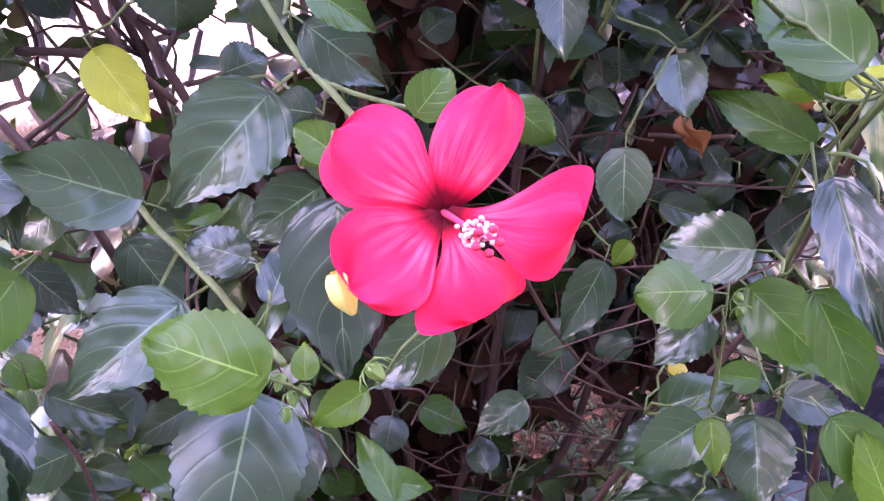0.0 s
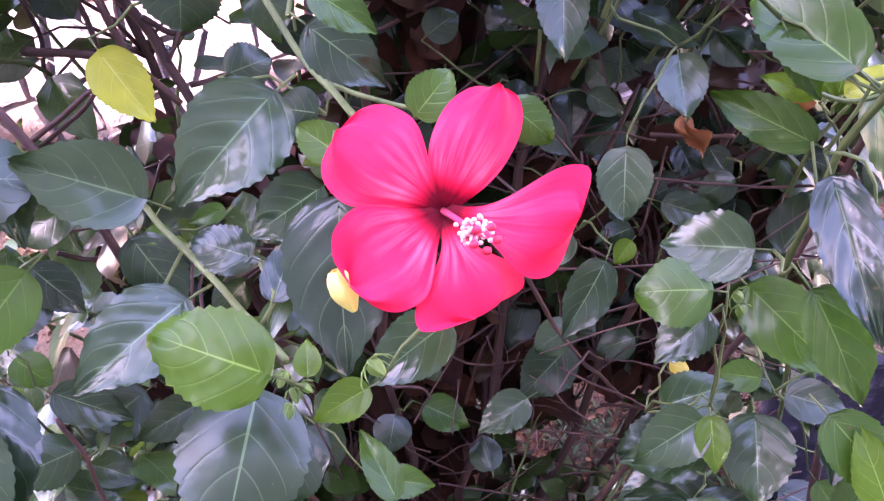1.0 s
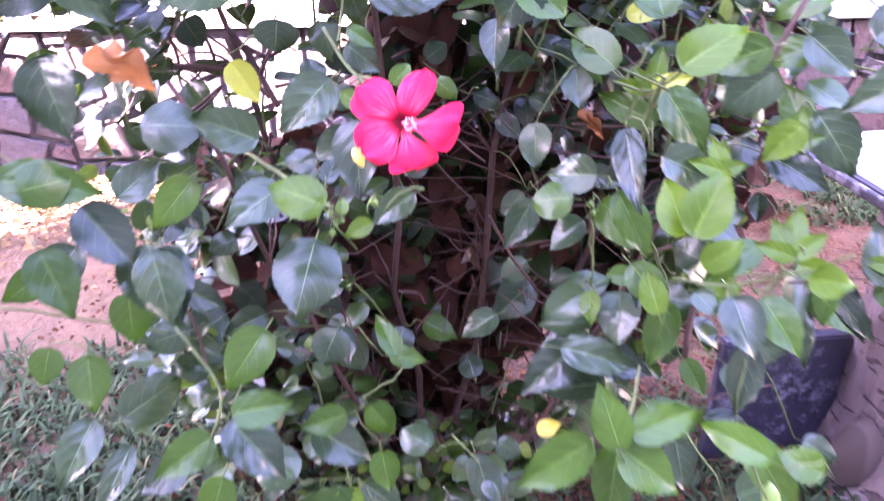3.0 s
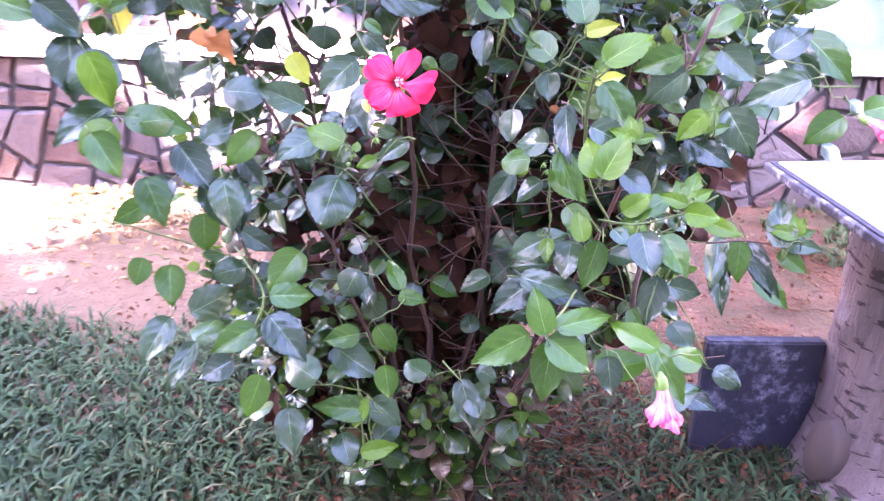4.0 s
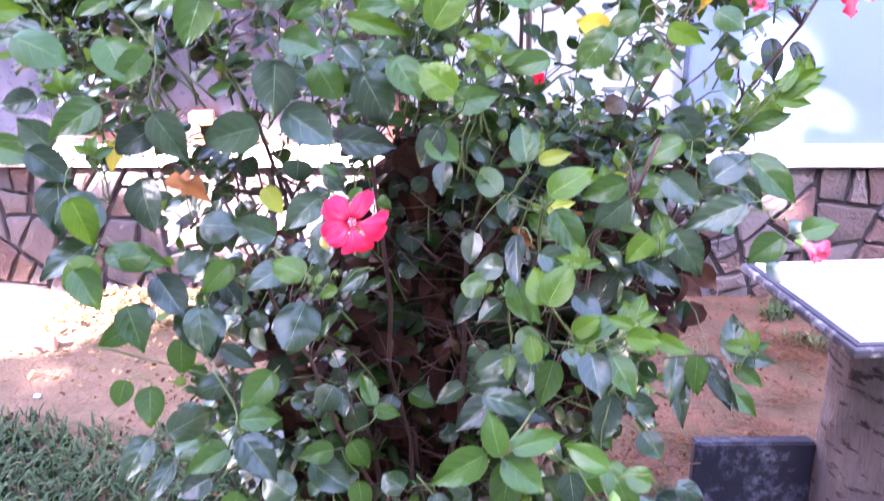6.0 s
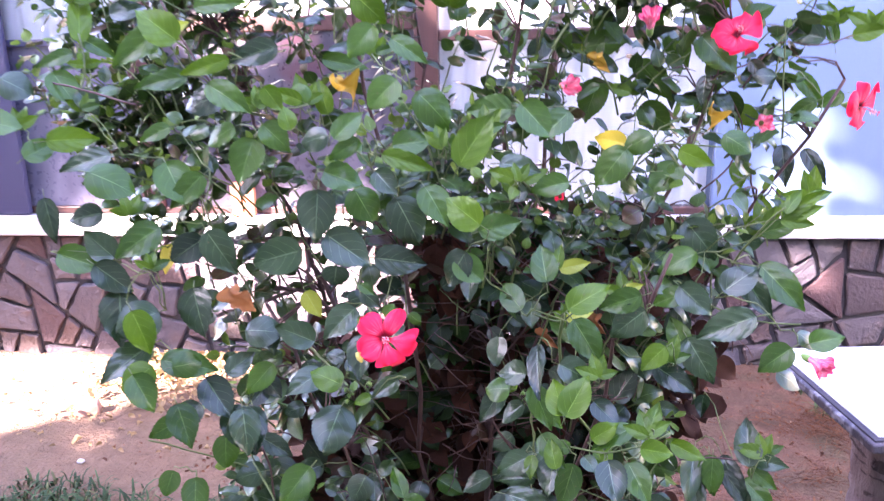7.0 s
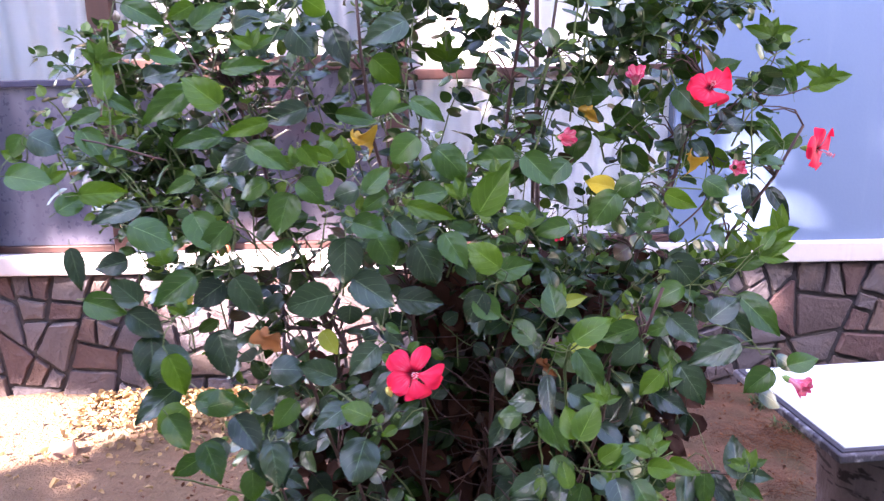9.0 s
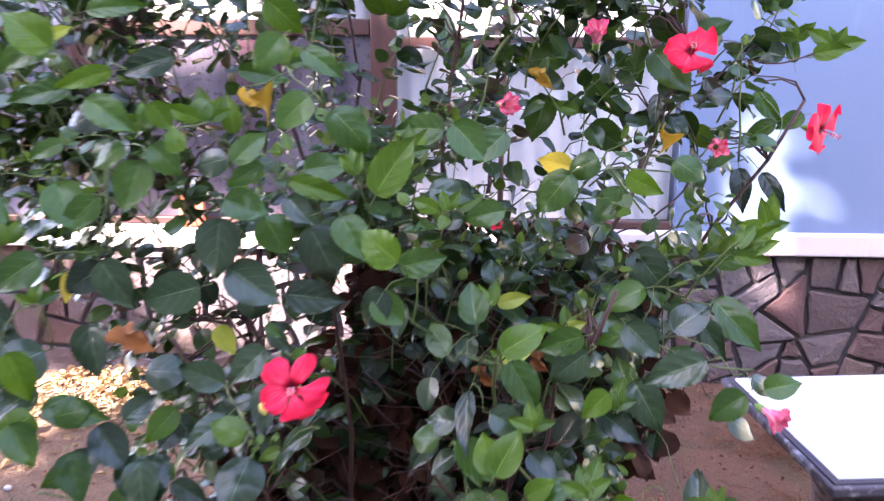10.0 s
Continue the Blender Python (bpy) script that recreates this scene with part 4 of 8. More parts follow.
leaf((0.319, 0.305, 1.060), (0.295, 0.295, 1.033), (-0.35, -0.72, 0.60), "d", 0, 0.99)
leaf((0.117, 0.190, 1.082), (0.110, 0.170, 1.050), (-0.41, -0.72, 0.56), "d", 3, 1.00)
leaf((0.395, 0.227, 0.824), (0.382, 0.193, 0.798), (-0.36, -0.47, 0.80), "d", 5, 0.96)
leaf((0.034, 0.276, 0.997), (0.008, 0.263, 0.978), (-0.24, -0.62, 0.74), "d", 1, 1.04)
leaf((0.209, 0.293, 0.949), (0.225, 0.248, 0.921), (-0.31, -0.57, 0.76), "d", 1, 0.97)
leaf((0.107, 0.240, 1.078), (0.083, 0.240, 1.050), (-0.40, -0.85, 0.34), "d", 1, 0.99)
leaf((0.285, 0.206, 0.830), (0.246, 0.193, 0.808), (-0.31, -0.48, 0.82), "d", 4, 1.02)
leaf((0.356, 0.210, 0.920), (0.336, 0.190, 0.892), (-0.44, -0.54, 0.72), "d", 1, 0.94)
leaf((0.312, 0.292, 0.940), (0.312, 0.248, 0.908), (-0.48, -0.52, 0.70), "d", 5, 0.93)
leaf((0.149, 0.312, 0.918), (0.177, 0.288, 0.907), (-0.45, -0.73, 0.51), "d", 2, 0.95)
leaf((0.163, 0.264, 0.864), (0.125, 0.275, 0.835), (-0.52, -0.76, 0.39), "d", 2, 0.97)
leaf((-0.038, 0.152, 0.992), (-0.012, 0.128, 0.970), (-0.27, -0.80, 0.54), "d", 5, 1.04)
leaf((0.141, 0.293, 0.895), (0.114, 0.286, 0.871), (-0.25, -0.81, 0.53), "d", 3, 1.05)
leaf((0.196, 0.227, 0.819), (0.152, 0.233, 0.801), (-0.37, -0.57, 0.73), "d", 0, 1.01)
leaf((0.041, 0.161, 1.061), (0.069, 0.140, 1.050), (-0.22, -0.69, 0.69), "d", 4, 1.01)
leaf((0.249, 0.248, 0.983), (0.274, 0.232, 0.981), (-0.34, -0.60, 0.72), "d", 2, 0.97)
leaf((0.059, 0.301, 1.075), (0.054, 0.259, 1.045), (-0.21, -0.56, 0.80), "d", 5, 0.96)
leaf((0.273, 0.224, 0.912), (0.307, 0.196, 0.909), (-0.34, -0.48, 0.81), "d", 4, 1.00)
leaf((0.066, 0.226, 0.959), (0.029, 0.214, 0.939), (-0.24, -0.59, 0.77), "d", 2, 1.03)
leaf((0.084, 0.196, 0.848), (0.044, 0.184, 0.842), (0.05, -0.56, 0.83), "d", 5, 1.02)
leaf((0.326, 0.306, 1.021), (0.342, 0.274, 1.000), (-0.44, -0.63, 0.64), "d", 1, 0.99)
leaf((0.044, 0.239, 1.018), (0.081, 0.222, 1.011), (-0.27, -0.82, 0.50), "d", 1, 1.02)
leaf((0.249, 0.280, 0.825), (0.227, 0.241, 0.789), (-0.41, -0.49, 0.77), "d", 3, 1.00)
leaf((0.329, 0.218, 0.882), (0.327, 0.183, 0.853), (-0.32, -0.60, 0.74), "d", 5, 1.04)
leaf((0.150, 0.157, 0.921), (0.135, 0.143, 0.893), (-0.48, -0.66, 0.57), "d", 3, 0.94)
leaf((0.001, 0.136, 1.023), (0.029, 0.124, 1.009), (-0.16, -0.90, 0.41), "d", 3, 0.95)
leaf((-0.741, 0.068, 1.542), (-0.746, 0.104, 1.638), (0.58, -0.75, 0.31), "y", 5, 0.55)
leaf((-0.706, 0.120, 1.707), (-0.634, 0.117, 1.674), (0.17, -0.88, 0.45), "m", 5, 0.86)
leaf((-0.510, -0.097, 1.682), (-0.546, -0.113, 1.662), (0.34, -0.93, 0.12), "y", 5, 0.90)
leaf((-0.504, -0.118, 1.650), (-0.459, -0.095, 1.687), (0.22, -0.93, 0.31), "m", 5, 0.87)
leaf((-0.590, -0.074, 1.610), (-0.544, -0.059, 1.601), (0.35, -0.87, 0.35), "m", 3, 0.80)
leaf((-0.601, -0.078, 1.575), (-0.552, -0.065, 1.587), (0.11, -0.87, 0.48), "d", 3, 0.95)
leaf((-0.492, -0.022, 1.586), (-0.416, -0.016, 1.597), (0.01, -0.92, 0.40), "m", 5, 0.64)
leaf((-0.446, -0.220, 1.535), (-0.493, -0.225, 1.574), (0.27, -0.94, 0.20), "y", 1, 0.95)
leaf((-0.562, -0.000, 1.554), (-0.631, -0.045, 1.504), (0.23, -0.86, 0.45), "m", 5, 0.75)
leaf((-0.742, 0.078, 1.544), (-0.689, 0.089, 1.513), (0.37, -0.86, 0.35), "m", 5, 0.69)
leaf((-0.470, -0.145, 1.484), (-0.535, -0.172, 1.475), (0.27, -0.80, 0.53), "m", 5, 0.70)
leaf((-0.338, -0.135, 1.523), (-0.400, -0.158, 1.506), (0.26, -0.92, 0.29), "d", 5, 0.81)
leaf((-0.754, 0.001, 1.486), (-0.711, -0.017, 1.436), (0.36, -0.74, 0.57), "m", 3, 0.92)
leaf((-0.708, -0.012, 1.457), (-0.677, -0.014, 1.425), (0.42, -0.79, 0.45), "d", 1, 1.00)
leaf((-0.417, -0.147, 1.459), (-0.465, -0.169, 1.445), (0.26, -0.84, 0.48), "d", 4, 1.01)
leaf((-0.402, -0.227, 1.475), (-0.346, -0.244, 1.445), (0.02, -0.85, 0.53), "m", 5, 0.83)
leaf((-0.379, -0.218, 1.507), (-0.440, -0.234, 1.492), (0.19, -0.95, 0.25), "y", 5, 0.55)
leaf((-0.729, 0.017, 1.519), (-0.778, -0.010, 1.502), (0.28, -0.83, 0.49), "m", 5, 0.71)
leaf((-0.346, -0.027, 1.693), (-0.315, -0.013, 1.672), (0.33, -0.94, -0.12), "y", 2, 1.01)
leaf((-0.211, 0.009, 1.682), (-0.262, 0.001, 1.697), (0.20, -0.97, 0.15), "m", 5, 0.71)
leaf((-0.188, 0.005, 1.658), (-0.252, -0.039, 1.626), (0.36, -0.83, 0.42), "d", 5, 0.86)
leaf((-0.317, 0.055, 1.650), (-0.291, 0.027, 1.589), (-0.08, -0.92, 0.38), "d", 5, 0.97)
leaf((-0.238, -0.030, 1.596), (-0.195, -0.030, 1.558), (0.12, -0.98, 0.15), "y", 1, 1.01)
leaf((-0.122, 0.472, 1.666), (-0.117, 0.454, 1.625), (-0.16, -0.91, 0.38), "m", 5, 0.79)
leaf((-0.113, 0.438, 1.575), (-0.111, 0.468, 1.631), (0.16, -0.87, 0.47), "m", 5, 1.01)
leaf((-0.037, 0.470, 1.659), (-0.095, 0.452, 1.620), (0.00, -0.91, 0.42), "d", 5, 0.69)
leaf((-0.015, 0.555, 1.525), (-0.031, 0.613, 1.633), (-0.01, -0.88, 0.47), "m", 5, 0.55)
leaf((-0.014, 0.477, 1.501), (0.038, 0.499, 1.561), (-0.00, -0.94, 0.34), "m", 5, 0.80)
leaf((-0.103, 0.445, 1.535), (-0.060, 0.421, 1.504), (-0.09, -0.85, 0.52), "d", 5, 0.94)
leaf((0.077, 0.528, 1.529), (0.040, 0.509, 1.490), (-0.01, -0.89, 0.45), "d", 0, 0.99)
leaf((0.015, 0.558, 1.683), (0.106, 0.554, 1.657), (0.05, -0.95, 0.32), "m", 5, 0.95)
leaf((-0.321, 0.096, 1.502), (-0.246, 0.104, 1.487), (0.16, -0.95, 0.27), "m", 3, 0.57)
leaf((-0.278, -0.028, 1.476), (-0.245, -0.032, 1.450), (0.08, -0.78, 0.61), "g", 3, 0.98)
leaf((-0.279, -0.085, 1.427), (-0.295, -0.074, 1.477), (-0.07, -0.98, 0.19), "y", 5, 0.81)
leaf((-0.328, -0.226, 1.471), (-0.307, -0.228, 1.442), (0.11, -0.98, 0.16), "y", 3, 1.01)
leaf((-0.300, -0.126, 1.467), (-0.317, -0.140, 1.447), (0.09, -0.85, 0.52), "m", 2, 1.15)
leaf((-0.005, 0.015, 1.421), (-0.074, 0.019, 1.424), (-0.04, -0.90, 0.43), "m", 5, 1.06)
leaf((-0.172, -0.116, 1.531), (-0.122, -0.132, 1.502), (0.02, -0.86, 0.52), "m", 5, 0.79)
leaf((-0.203, -0.108, 1.548), (-0.234, -0.132, 1.510), (0.11, -0.88, 0.47), "m", 3, 1.01)
leaf((0.355, 0.301, 1.699), (0.316, 0.315, 1.664), (-0.39, -0.92, 0.07), "y", 3, 0.97)
leaf((0.225, 0.337, 1.686), (0.249, 0.302, 1.615), (-0.16, -0.91, 0.39), "d", 5, 0.90)
leaf((0.286, 0.332, 1.650), (0.331, 0.299, 1.618), (-0.32, -0.84, 0.44), "m", 3, 1.02)
leaf((0.385, 0.282, 1.553), (0.357, 0.322, 1.603), (-0.34, -0.82, 0.46), "m", 3, 0.94)
leaf((0.385, 0.299, 1.579), (0.404, 0.312, 1.609), (-0.03, -0.92, 0.40), "y", 3, 1.01)
leaf((0.432, 0.287, 1.564), (0.484, 0.283, 1.586), (-0.24, -0.89, 0.39), "m", 3, 0.94)
leaf((0.581, 0.303, 1.525), (0.519, 0.330, 1.544), (-0.25, -0.88, 0.41), "d", 3, 0.88)
leaf((0.583, 0.327, 1.610), (0.543, 0.370, 1.643), (-0.46, -0.77, 0.45), "m", 5, 0.82)
leaf((0.561, 0.348, 1.603), (0.583, 0.348, 1.643), (-0.37, -0.91, 0.20), "y", 5, 0.87)
leaf((0.626, 0.277, 1.529), (0.677, 0.257, 1.541), (-0.40, -0.90, 0.17), "y", 5, 0.84)
leaf((0.604, 0.305, 1.517), (0.600, 0.333, 1.574), (-0.36, -0.84, 0.40), "m", 5, 0.55)
leaf((0.586, 0.418, 1.455), (0.615, 0.361, 1.402), (-0.43, -0.73, 0.54), "m", 5, 0.62)
leaf((0.590, 0.331, 1.406), (0.540, 0.339, 1.376), (-0.41, -0.78, 0.48), "m", 5, 0.84)
leaf((0.661, 0.379, 1.416), (0.617, 0.388, 1.393), (-0.41, -0.79, 0.46), "m", 5, 1.07)
leaf((0.354, 0.270, 1.528), (0.404, 0.219, 1.467), (-0.23, -0.84, 0.50), "m", 3, 0.94)
leaf((0.357, 0.243, 1.459), (0.345, 0.217, 1.411), (-0.34, -0.79, 0.51), "d", 5, 0.73)
leaf((0.327, 0.390, 1.435), (0.325, 0.364, 1.393), (-0.15, -0.84, 0.53), "d", 5, 0.61)
leaf((0.265, 0.418, 1.482), (0.320, 0.354, 1.417), (-0.25, -0.79, 0.56), "m", 5, 0.78)
leaf((0.399, 0.330, 1.401), (0.394, 0.307, 1.357), (-0.12, -0.88, 0.47), "m", 5, 0.74)
leaf((0.445, 0.333, 1.393), (0.479, 0.304, 1.371), (-0.42, -0.81, 0.41), "y", 4, 0.90)
leaf((0.439, 0.252, 1.486), (0.464, 0.221, 1.448), (-0.41, -0.82, 0.40), "d", 5, 0.73)
leaf((0.136, 0.259, 1.516), (0.210, 0.241, 1.530), (-0.29, -0.83, 0.48), "m", 5, 1.07)
leaf((0.267, 0.430, 1.593), (0.306, 0.400, 1.555), (-0.42, -0.87, 0.26), "m", 1, 0.95)
leaf((0.209, 0.434, 1.632), (0.258, 0.418, 1.606), (-0.11, -0.93, 0.35), "d", 2, 1.07)
leaf((0.170, 0.426, 1.583), (0.211, 0.401, 1.545), (-0.31, -0.91, 0.28), "m", 4, 0.93)
leaf((0.325, 0.420, 1.542), (0.354, 0.379, 1.479), (-0.21, -0.86, 0.47), "m", 5, 0.95)
leaf((-0.734, -0.073, 1.386), (-0.667, -0.046, 1.388), (0.35, -0.89, 0.29), "y", 5, 0.85)
leaf((-0.646, -0.059, 1.360), (-0.714, -0.092, 1.346), (0.22, -0.73, 0.64), "d", 5, 0.78)
leaf((-0.597, -0.202, 1.355), (-0.540, -0.197, 1.331), (0.33, -0.70, 0.63), "m", 2, 1.00)
leaf((-0.558, -0.043, 1.341), (-0.516, -0.082, 1.284), (0.25, -0.71, 0.66), "m", 3, 0.99)
leaf((-0.500, -0.050, 1.325), (-0.540, -0.085, 1.283), (0.29, -0.85, 0.43), "m", 5, 0.90)
leaf((-0.525, -0.168, 1.266), (-0.576, -0.207, 1.235), (0.28, -0.79, 0.55), "m", 5, 1.01)
leaf((-0.701, -0.008, 1.255), (-0.749, -0.030, 1.247), (0.37, -0.87, 0.32), "d", 1, 0.98)
leaf((-0.540, 0.017, 1.201), (-0.583, -0.013, 1.174), (0.31, -0.85, 0.43), "d", 0, 1.01)
leaf((-0.481, -0.091, 1.240), (-0.437, -0.106, 1.179), (0.14, -0.94, 0.32), "d", 5, 0.97)
leaf((-0.568, -0.002, 1.398), (-0.611, -0.023, 1.381), (0.20, -0.84, 0.50), "m", 5, 0.85)
leaf((-0.405, -0.149, 1.412), (-0.442, -0.164, 1.393), (0.06, -0.83, 0.55), "m", 4, 0.92)
leaf((-0.306, -0.198, 1.241), (-0.368, -0.214, 1.227), (0.17, -0.94, 0.31), "d", 0, 0.93)
leaf((-0.354, -0.216, 1.399), (-0.368, -0.247, 1.349), (0.14, -0.85, 0.50), "m", 1, 1.00)
leaf((-0.335, -0.217, 1.420), (-0.300, -0.230, 1.392), (0.07, -0.87, 0.49), "m", 1, 0.95)
leaf((-0.288, -0.260, 1.421), (-0.297, -0.253, 1.450), (0.16, -0.95, 0.27), "y", 1, 0.96)
leaf((-0.239, -0.218, 1.405), (-0.205, -0.200, 1.439), (0.04, -0.90, 0.43), "m", 5, 0.93)
leaf((-0.211, -0.208, 1.398), (-0.247, -0.226, 1.378), (0.19, -0.87, 0.46), "m", 3, 0.76)
leaf((-0.261, -0.187, 1.352), (-0.208, -0.204, 1.338), (-0.08, -0.77, 0.63), "m", 3, 1.04)
leaf((-0.238, -0.103, 1.310), (-0.211, -0.124, 1.272), (0.05, -0.86, 0.51), "m", 2, 1.08)
leaf((-0.281, -0.165, 1.319), (-0.281, -0.198, 1.256), (0.18, -0.87, 0.46), "d", 3, 1.05)
leaf((-0.204, -0.108, 1.339), (-0.172, -0.129, 1.310), (-0.04, -0.83, 0.56), "d", 3, 1.03)
leaf((-0.172, -0.123, 1.299), (-0.137, -0.148, 1.247), (0.16, -0.85, 0.51), "d", 4, 1.00)
leaf((-0.169, -0.146, 1.385), (-0.115, -0.140, 1.392), (0.05, -0.90, 0.43), "m", 3, 0.98)
leaf((-0.177, -0.190, 1.377), (-0.109, -0.204, 1.360), (-0.10, -0.93, 0.34), "y", 5, 0.56)
leaf((-0.125, -0.152, 1.323), (-0.092, -0.186, 1.280), (0.04, -0.77, 0.64), "m", 5, 1.04)
leaf((-0.047, -0.239, 1.292), (-0.092, -0.221, 1.323), (-0.22, -0.95, 0.23), "y", 1, 0.97)
leaf((-0.045, -0.186, 1.269), (0.010, -0.184, 1.284), (-0.08, -0.91, 0.41), "m", 5, 1.00)
leaf((-0.072, -0.206, 1.368), (-0.031, -0.201, 1.435), (-0.26, -0.94, 0.23), "y", 5, 0.94)
leaf((-0.268, -0.168, 1.256), (-0.206, -0.183, 1.217), (0.08, -0.87, 0.49), "d", 3, 1.03)
leaf((-0.202, -0.143, 1.216), (-0.129, -0.136, 1.206), (0.13, -0.92, 0.36), "d", 5, 0.91)
leaf((0.084, -0.042, 1.312), (0.029, -0.046, 1.302), (-0.05, -0.82, 0.57), "m", 3, 0.93)
leaf((0.003, -0.048, 1.298), (-0.019, -0.036, 1.330), (-0.15, -0.95, 0.26), "y", 5, 0.79)
leaf((0.048, -0.177, 1.194), (0.040, -0.146, 1.241), (-0.07, -0.83, 0.55), "m", 5, 1.02)
leaf((0.010, 0.424, 1.098), (0.072, 0.402, 1.071), (-0.05, -0.82, 0.57), "d", 5, 0.98)
leaf((0.154, 0.441, 1.160), (0.138, 0.403, 1.094), (-0.12, -0.85, 0.52), "d", 5, 1.15)
leaf((-0.017, -0.033, 1.341), (0.044, -0.041, 1.333), (-0.03, -0.80, 0.59), "d", 5, 0.98)
leaf((0.199, 0.142, 1.349), (0.148, 0.154, 1.360), (-0.19, -0.97, 0.17), "Y", 3, 1.00)
leaf((0.191, 0.084, 1.344), (0.146, 0.057, 1.297), (-0.04, -0.85, 0.53), "m", 4, 0.96)
leaf((0.272, 0.029, 1.352), (0.314, -0.003, 1.333), (-0.54, -0.82, 0.19), "y", 5, 0.89)
leaf((0.467, 0.379, 1.279), (0.470, 0.348, 1.233), (-0.08, -0.83, 0.56), "y", 5, 0.96)
leaf((0.283, 0.090, 1.315), (0.231, 0.071, 1.280), (-0.16, -0.75, 0.64), "m", 3, 1.03)
leaf((0.542, 0.344, 1.316), (0.539, 0.295, 1.250), (-0.24, -0.77, 0.59), "d", 5, 0.70)
leaf((0.587, 0.344, 1.308), (0.614, 0.294, 1.253), (-0.32, -0.77, 0.55), "d", 5, 0.62)
leaf((0.515, 0.192, 1.203), (0.496, 0.225, 1.256), (-0.48, -0.80, 0.35), "y", 5, 0.67)
leaf((0.412, -0.065, 1.267), (0.462, -0.074, 1.305), (-0.31, -0.93, 0.19), "y", 5, 0.55)
leaf((0.418, -0.065, 1.262), (0.458, -0.080, 1.285), (-0.51, -0.74, 0.44), "y", 5, 0.69)
leaf((0.408, -0.074, 1.272), (0.432, -0.063, 1.307), (-0.46, -0.72, 0.52), "y", 5, 0.67)
leaf((0.406, -0.070, 1.259), (0.450, -0.083, 1.256), (-0.24, -0.89, 0.39), "y", 5, 0.73)
leaf((0.396, 0.256, 1.166), (0.413, 0.266, 1.216), (-0.39, -0.87, 0.30), "m", 1, 0.91)
leaf((0.508, 0.243, 1.169), (0.445, 0.271, 1.184), (-0.32, -0.90, 0.30), "m", 5, 0.84)
leaf((0.310, 0.109, 1.213), (0.353, 0.071, 1.161), (-0.20, -0.86, 0.46), "d", 1, 0.96)
leaf((0.443, 0.252, 1.140), (0.493, 0.248, 1.148), (-0.14, -0.91, 0.39), "d", 3, 1.06)
leaf((0.431, 0.069, 1.145), (0.483, 0.003, 1.095), (-0.28, -0.71, 0.65), "m", 5, 0.87)
leaf((0.210, 0.364, 1.084), (0.296, 0.341, 1.096), (-0.29, -0.89, 0.35), "d", 5, 0.58)
leaf((0.300, 0.009, 1.183), (0.242, 0.004, 1.155), (-0.29, -0.64, 0.71), "m", 3, 0.98)
leaf((0.299, 0.179, 1.141), (0.236, 0.152, 1.100), (-0.14, -0.71, 0.69), "d", 5, 1.06)
leaf((0.087, -0.144, 1.141), (0.144, -0.140, 1.178), (-0.30, -0.78, 0.55), "y", 3, 0.93)
leaf((0.284, -0.013, 1.122), (0.231, -0.008, 1.104), (-0.29, -0.70, 0.66), "m", 5, 0.96)
leaf((0.276, -0.021, 1.135), (0.316, -0.056, 1.101), (-0.34, -0.82, 0.46), "d", 3, 1.00)
leaf((0.198, -0.082, 1.140), (0.137, -0.083, 1.120), (-0.12, -0.91, 0.41), "m", 5, 0.92)
leaf((0.386, 0.032, 1.147), (0.419, -0.030, 1.089), (-0.39, -0.73, 0.56), "d", 5, 0.69)
leaf((-0.621, -0.125, 1.150), (-0.607, -0.168, 1.081), (0.37, -0.76, 0.54), "d", 5, 1.07)
leaf((-0.565, -0.197, 1.143), (-0.541, -0.200, 1.079), (0.58, -0.77, 0.26), "y", 5, 0.94)
leaf((-0.529, -0.057, 1.131), (-0.502, -0.105, 1.072), (-0.15, -0.80, 0.58), "d", 1, 0.94)
leaf((-0.429, -0.091, 1.077), (-0.374, -0.090, 1.078), (-0.01, -0.72, 0.69), "d", 2, 1.10)
leaf((-0.527, -0.194, 1.066), (-0.448, -0.186, 1.052), (0.20, -0.74, 0.65), "m", 5, 0.82)
leaf((-0.574, -0.201, 1.041), (-0.541, -0.217, 0.992), (0.46, -0.72, 0.53), "m", 3, 1.00)
leaf((-0.485, -0.142, 1.010), (-0.441, -0.169, 0.960), (0.24, -0.75, 0.61), "d", 3, 0.96)
leaf((-0.454, -0.136, 0.957), (-0.405, -0.175, 0.903), (0.24, -0.67, 0.70), "d", 5, 0.96)
leaf((-0.549, -0.122, 0.953), (-0.514, -0.163, 0.905), (0.31, -0.60, 0.74), "m", 5, 1.01)
leaf((-0.591, -0.116, 1.056), (-0.639, -0.182, 1.028), (0.31, -0.55, 0.77), "d", 5, 0.90)
leaf((-0.460, -0.116, 1.012), (-0.424, -0.088, 1.039), (0.21, -0.81, 0.55), "d", 5, 1.03)
leaf((-0.395, -0.091, 1.015), (-0.428, -0.126, 0.982), (0.23, -0.78, 0.58), "m", 3, 0.91)
leaf((-0.430, -0.153, 1.169), (-0.400, -0.161, 1.138), (0.10, -0.94, 0.34), "o", 3, 0.94)
leaf((-0.647, -0.135, 1.197), (-0.597, -0.130, 1.154), (0.38, -0.86, 0.34), "d", 3, 0.93)
leaf((0.070, -0.246, 1.020), (0.058, -0.218, 1.060), (-0.18, -0.83, 0.52), "y", 3, 1.00)
leaf((0.076, -0.253, 1.023), (0.106, -0.232, 1.073), (-0.22, -0.85, 0.48), "y", 3, 0.93)
leaf((0.073, -0.168, 1.059), (0.119, -0.183, 1.042), (-0.03, -0.77, 0.63), "d", 1, 1.02)
leaf((0.033, -0.168, 1.022), (0.058, -0.206, 0.974), (-0.06, -0.79, 0.61), "m", 5, 0.79)
leaf((0.129, -0.143, 0.986), (0.160, -0.177, 0.967), (-0.18, -0.59, 0.78), "d", 3, 0.98)
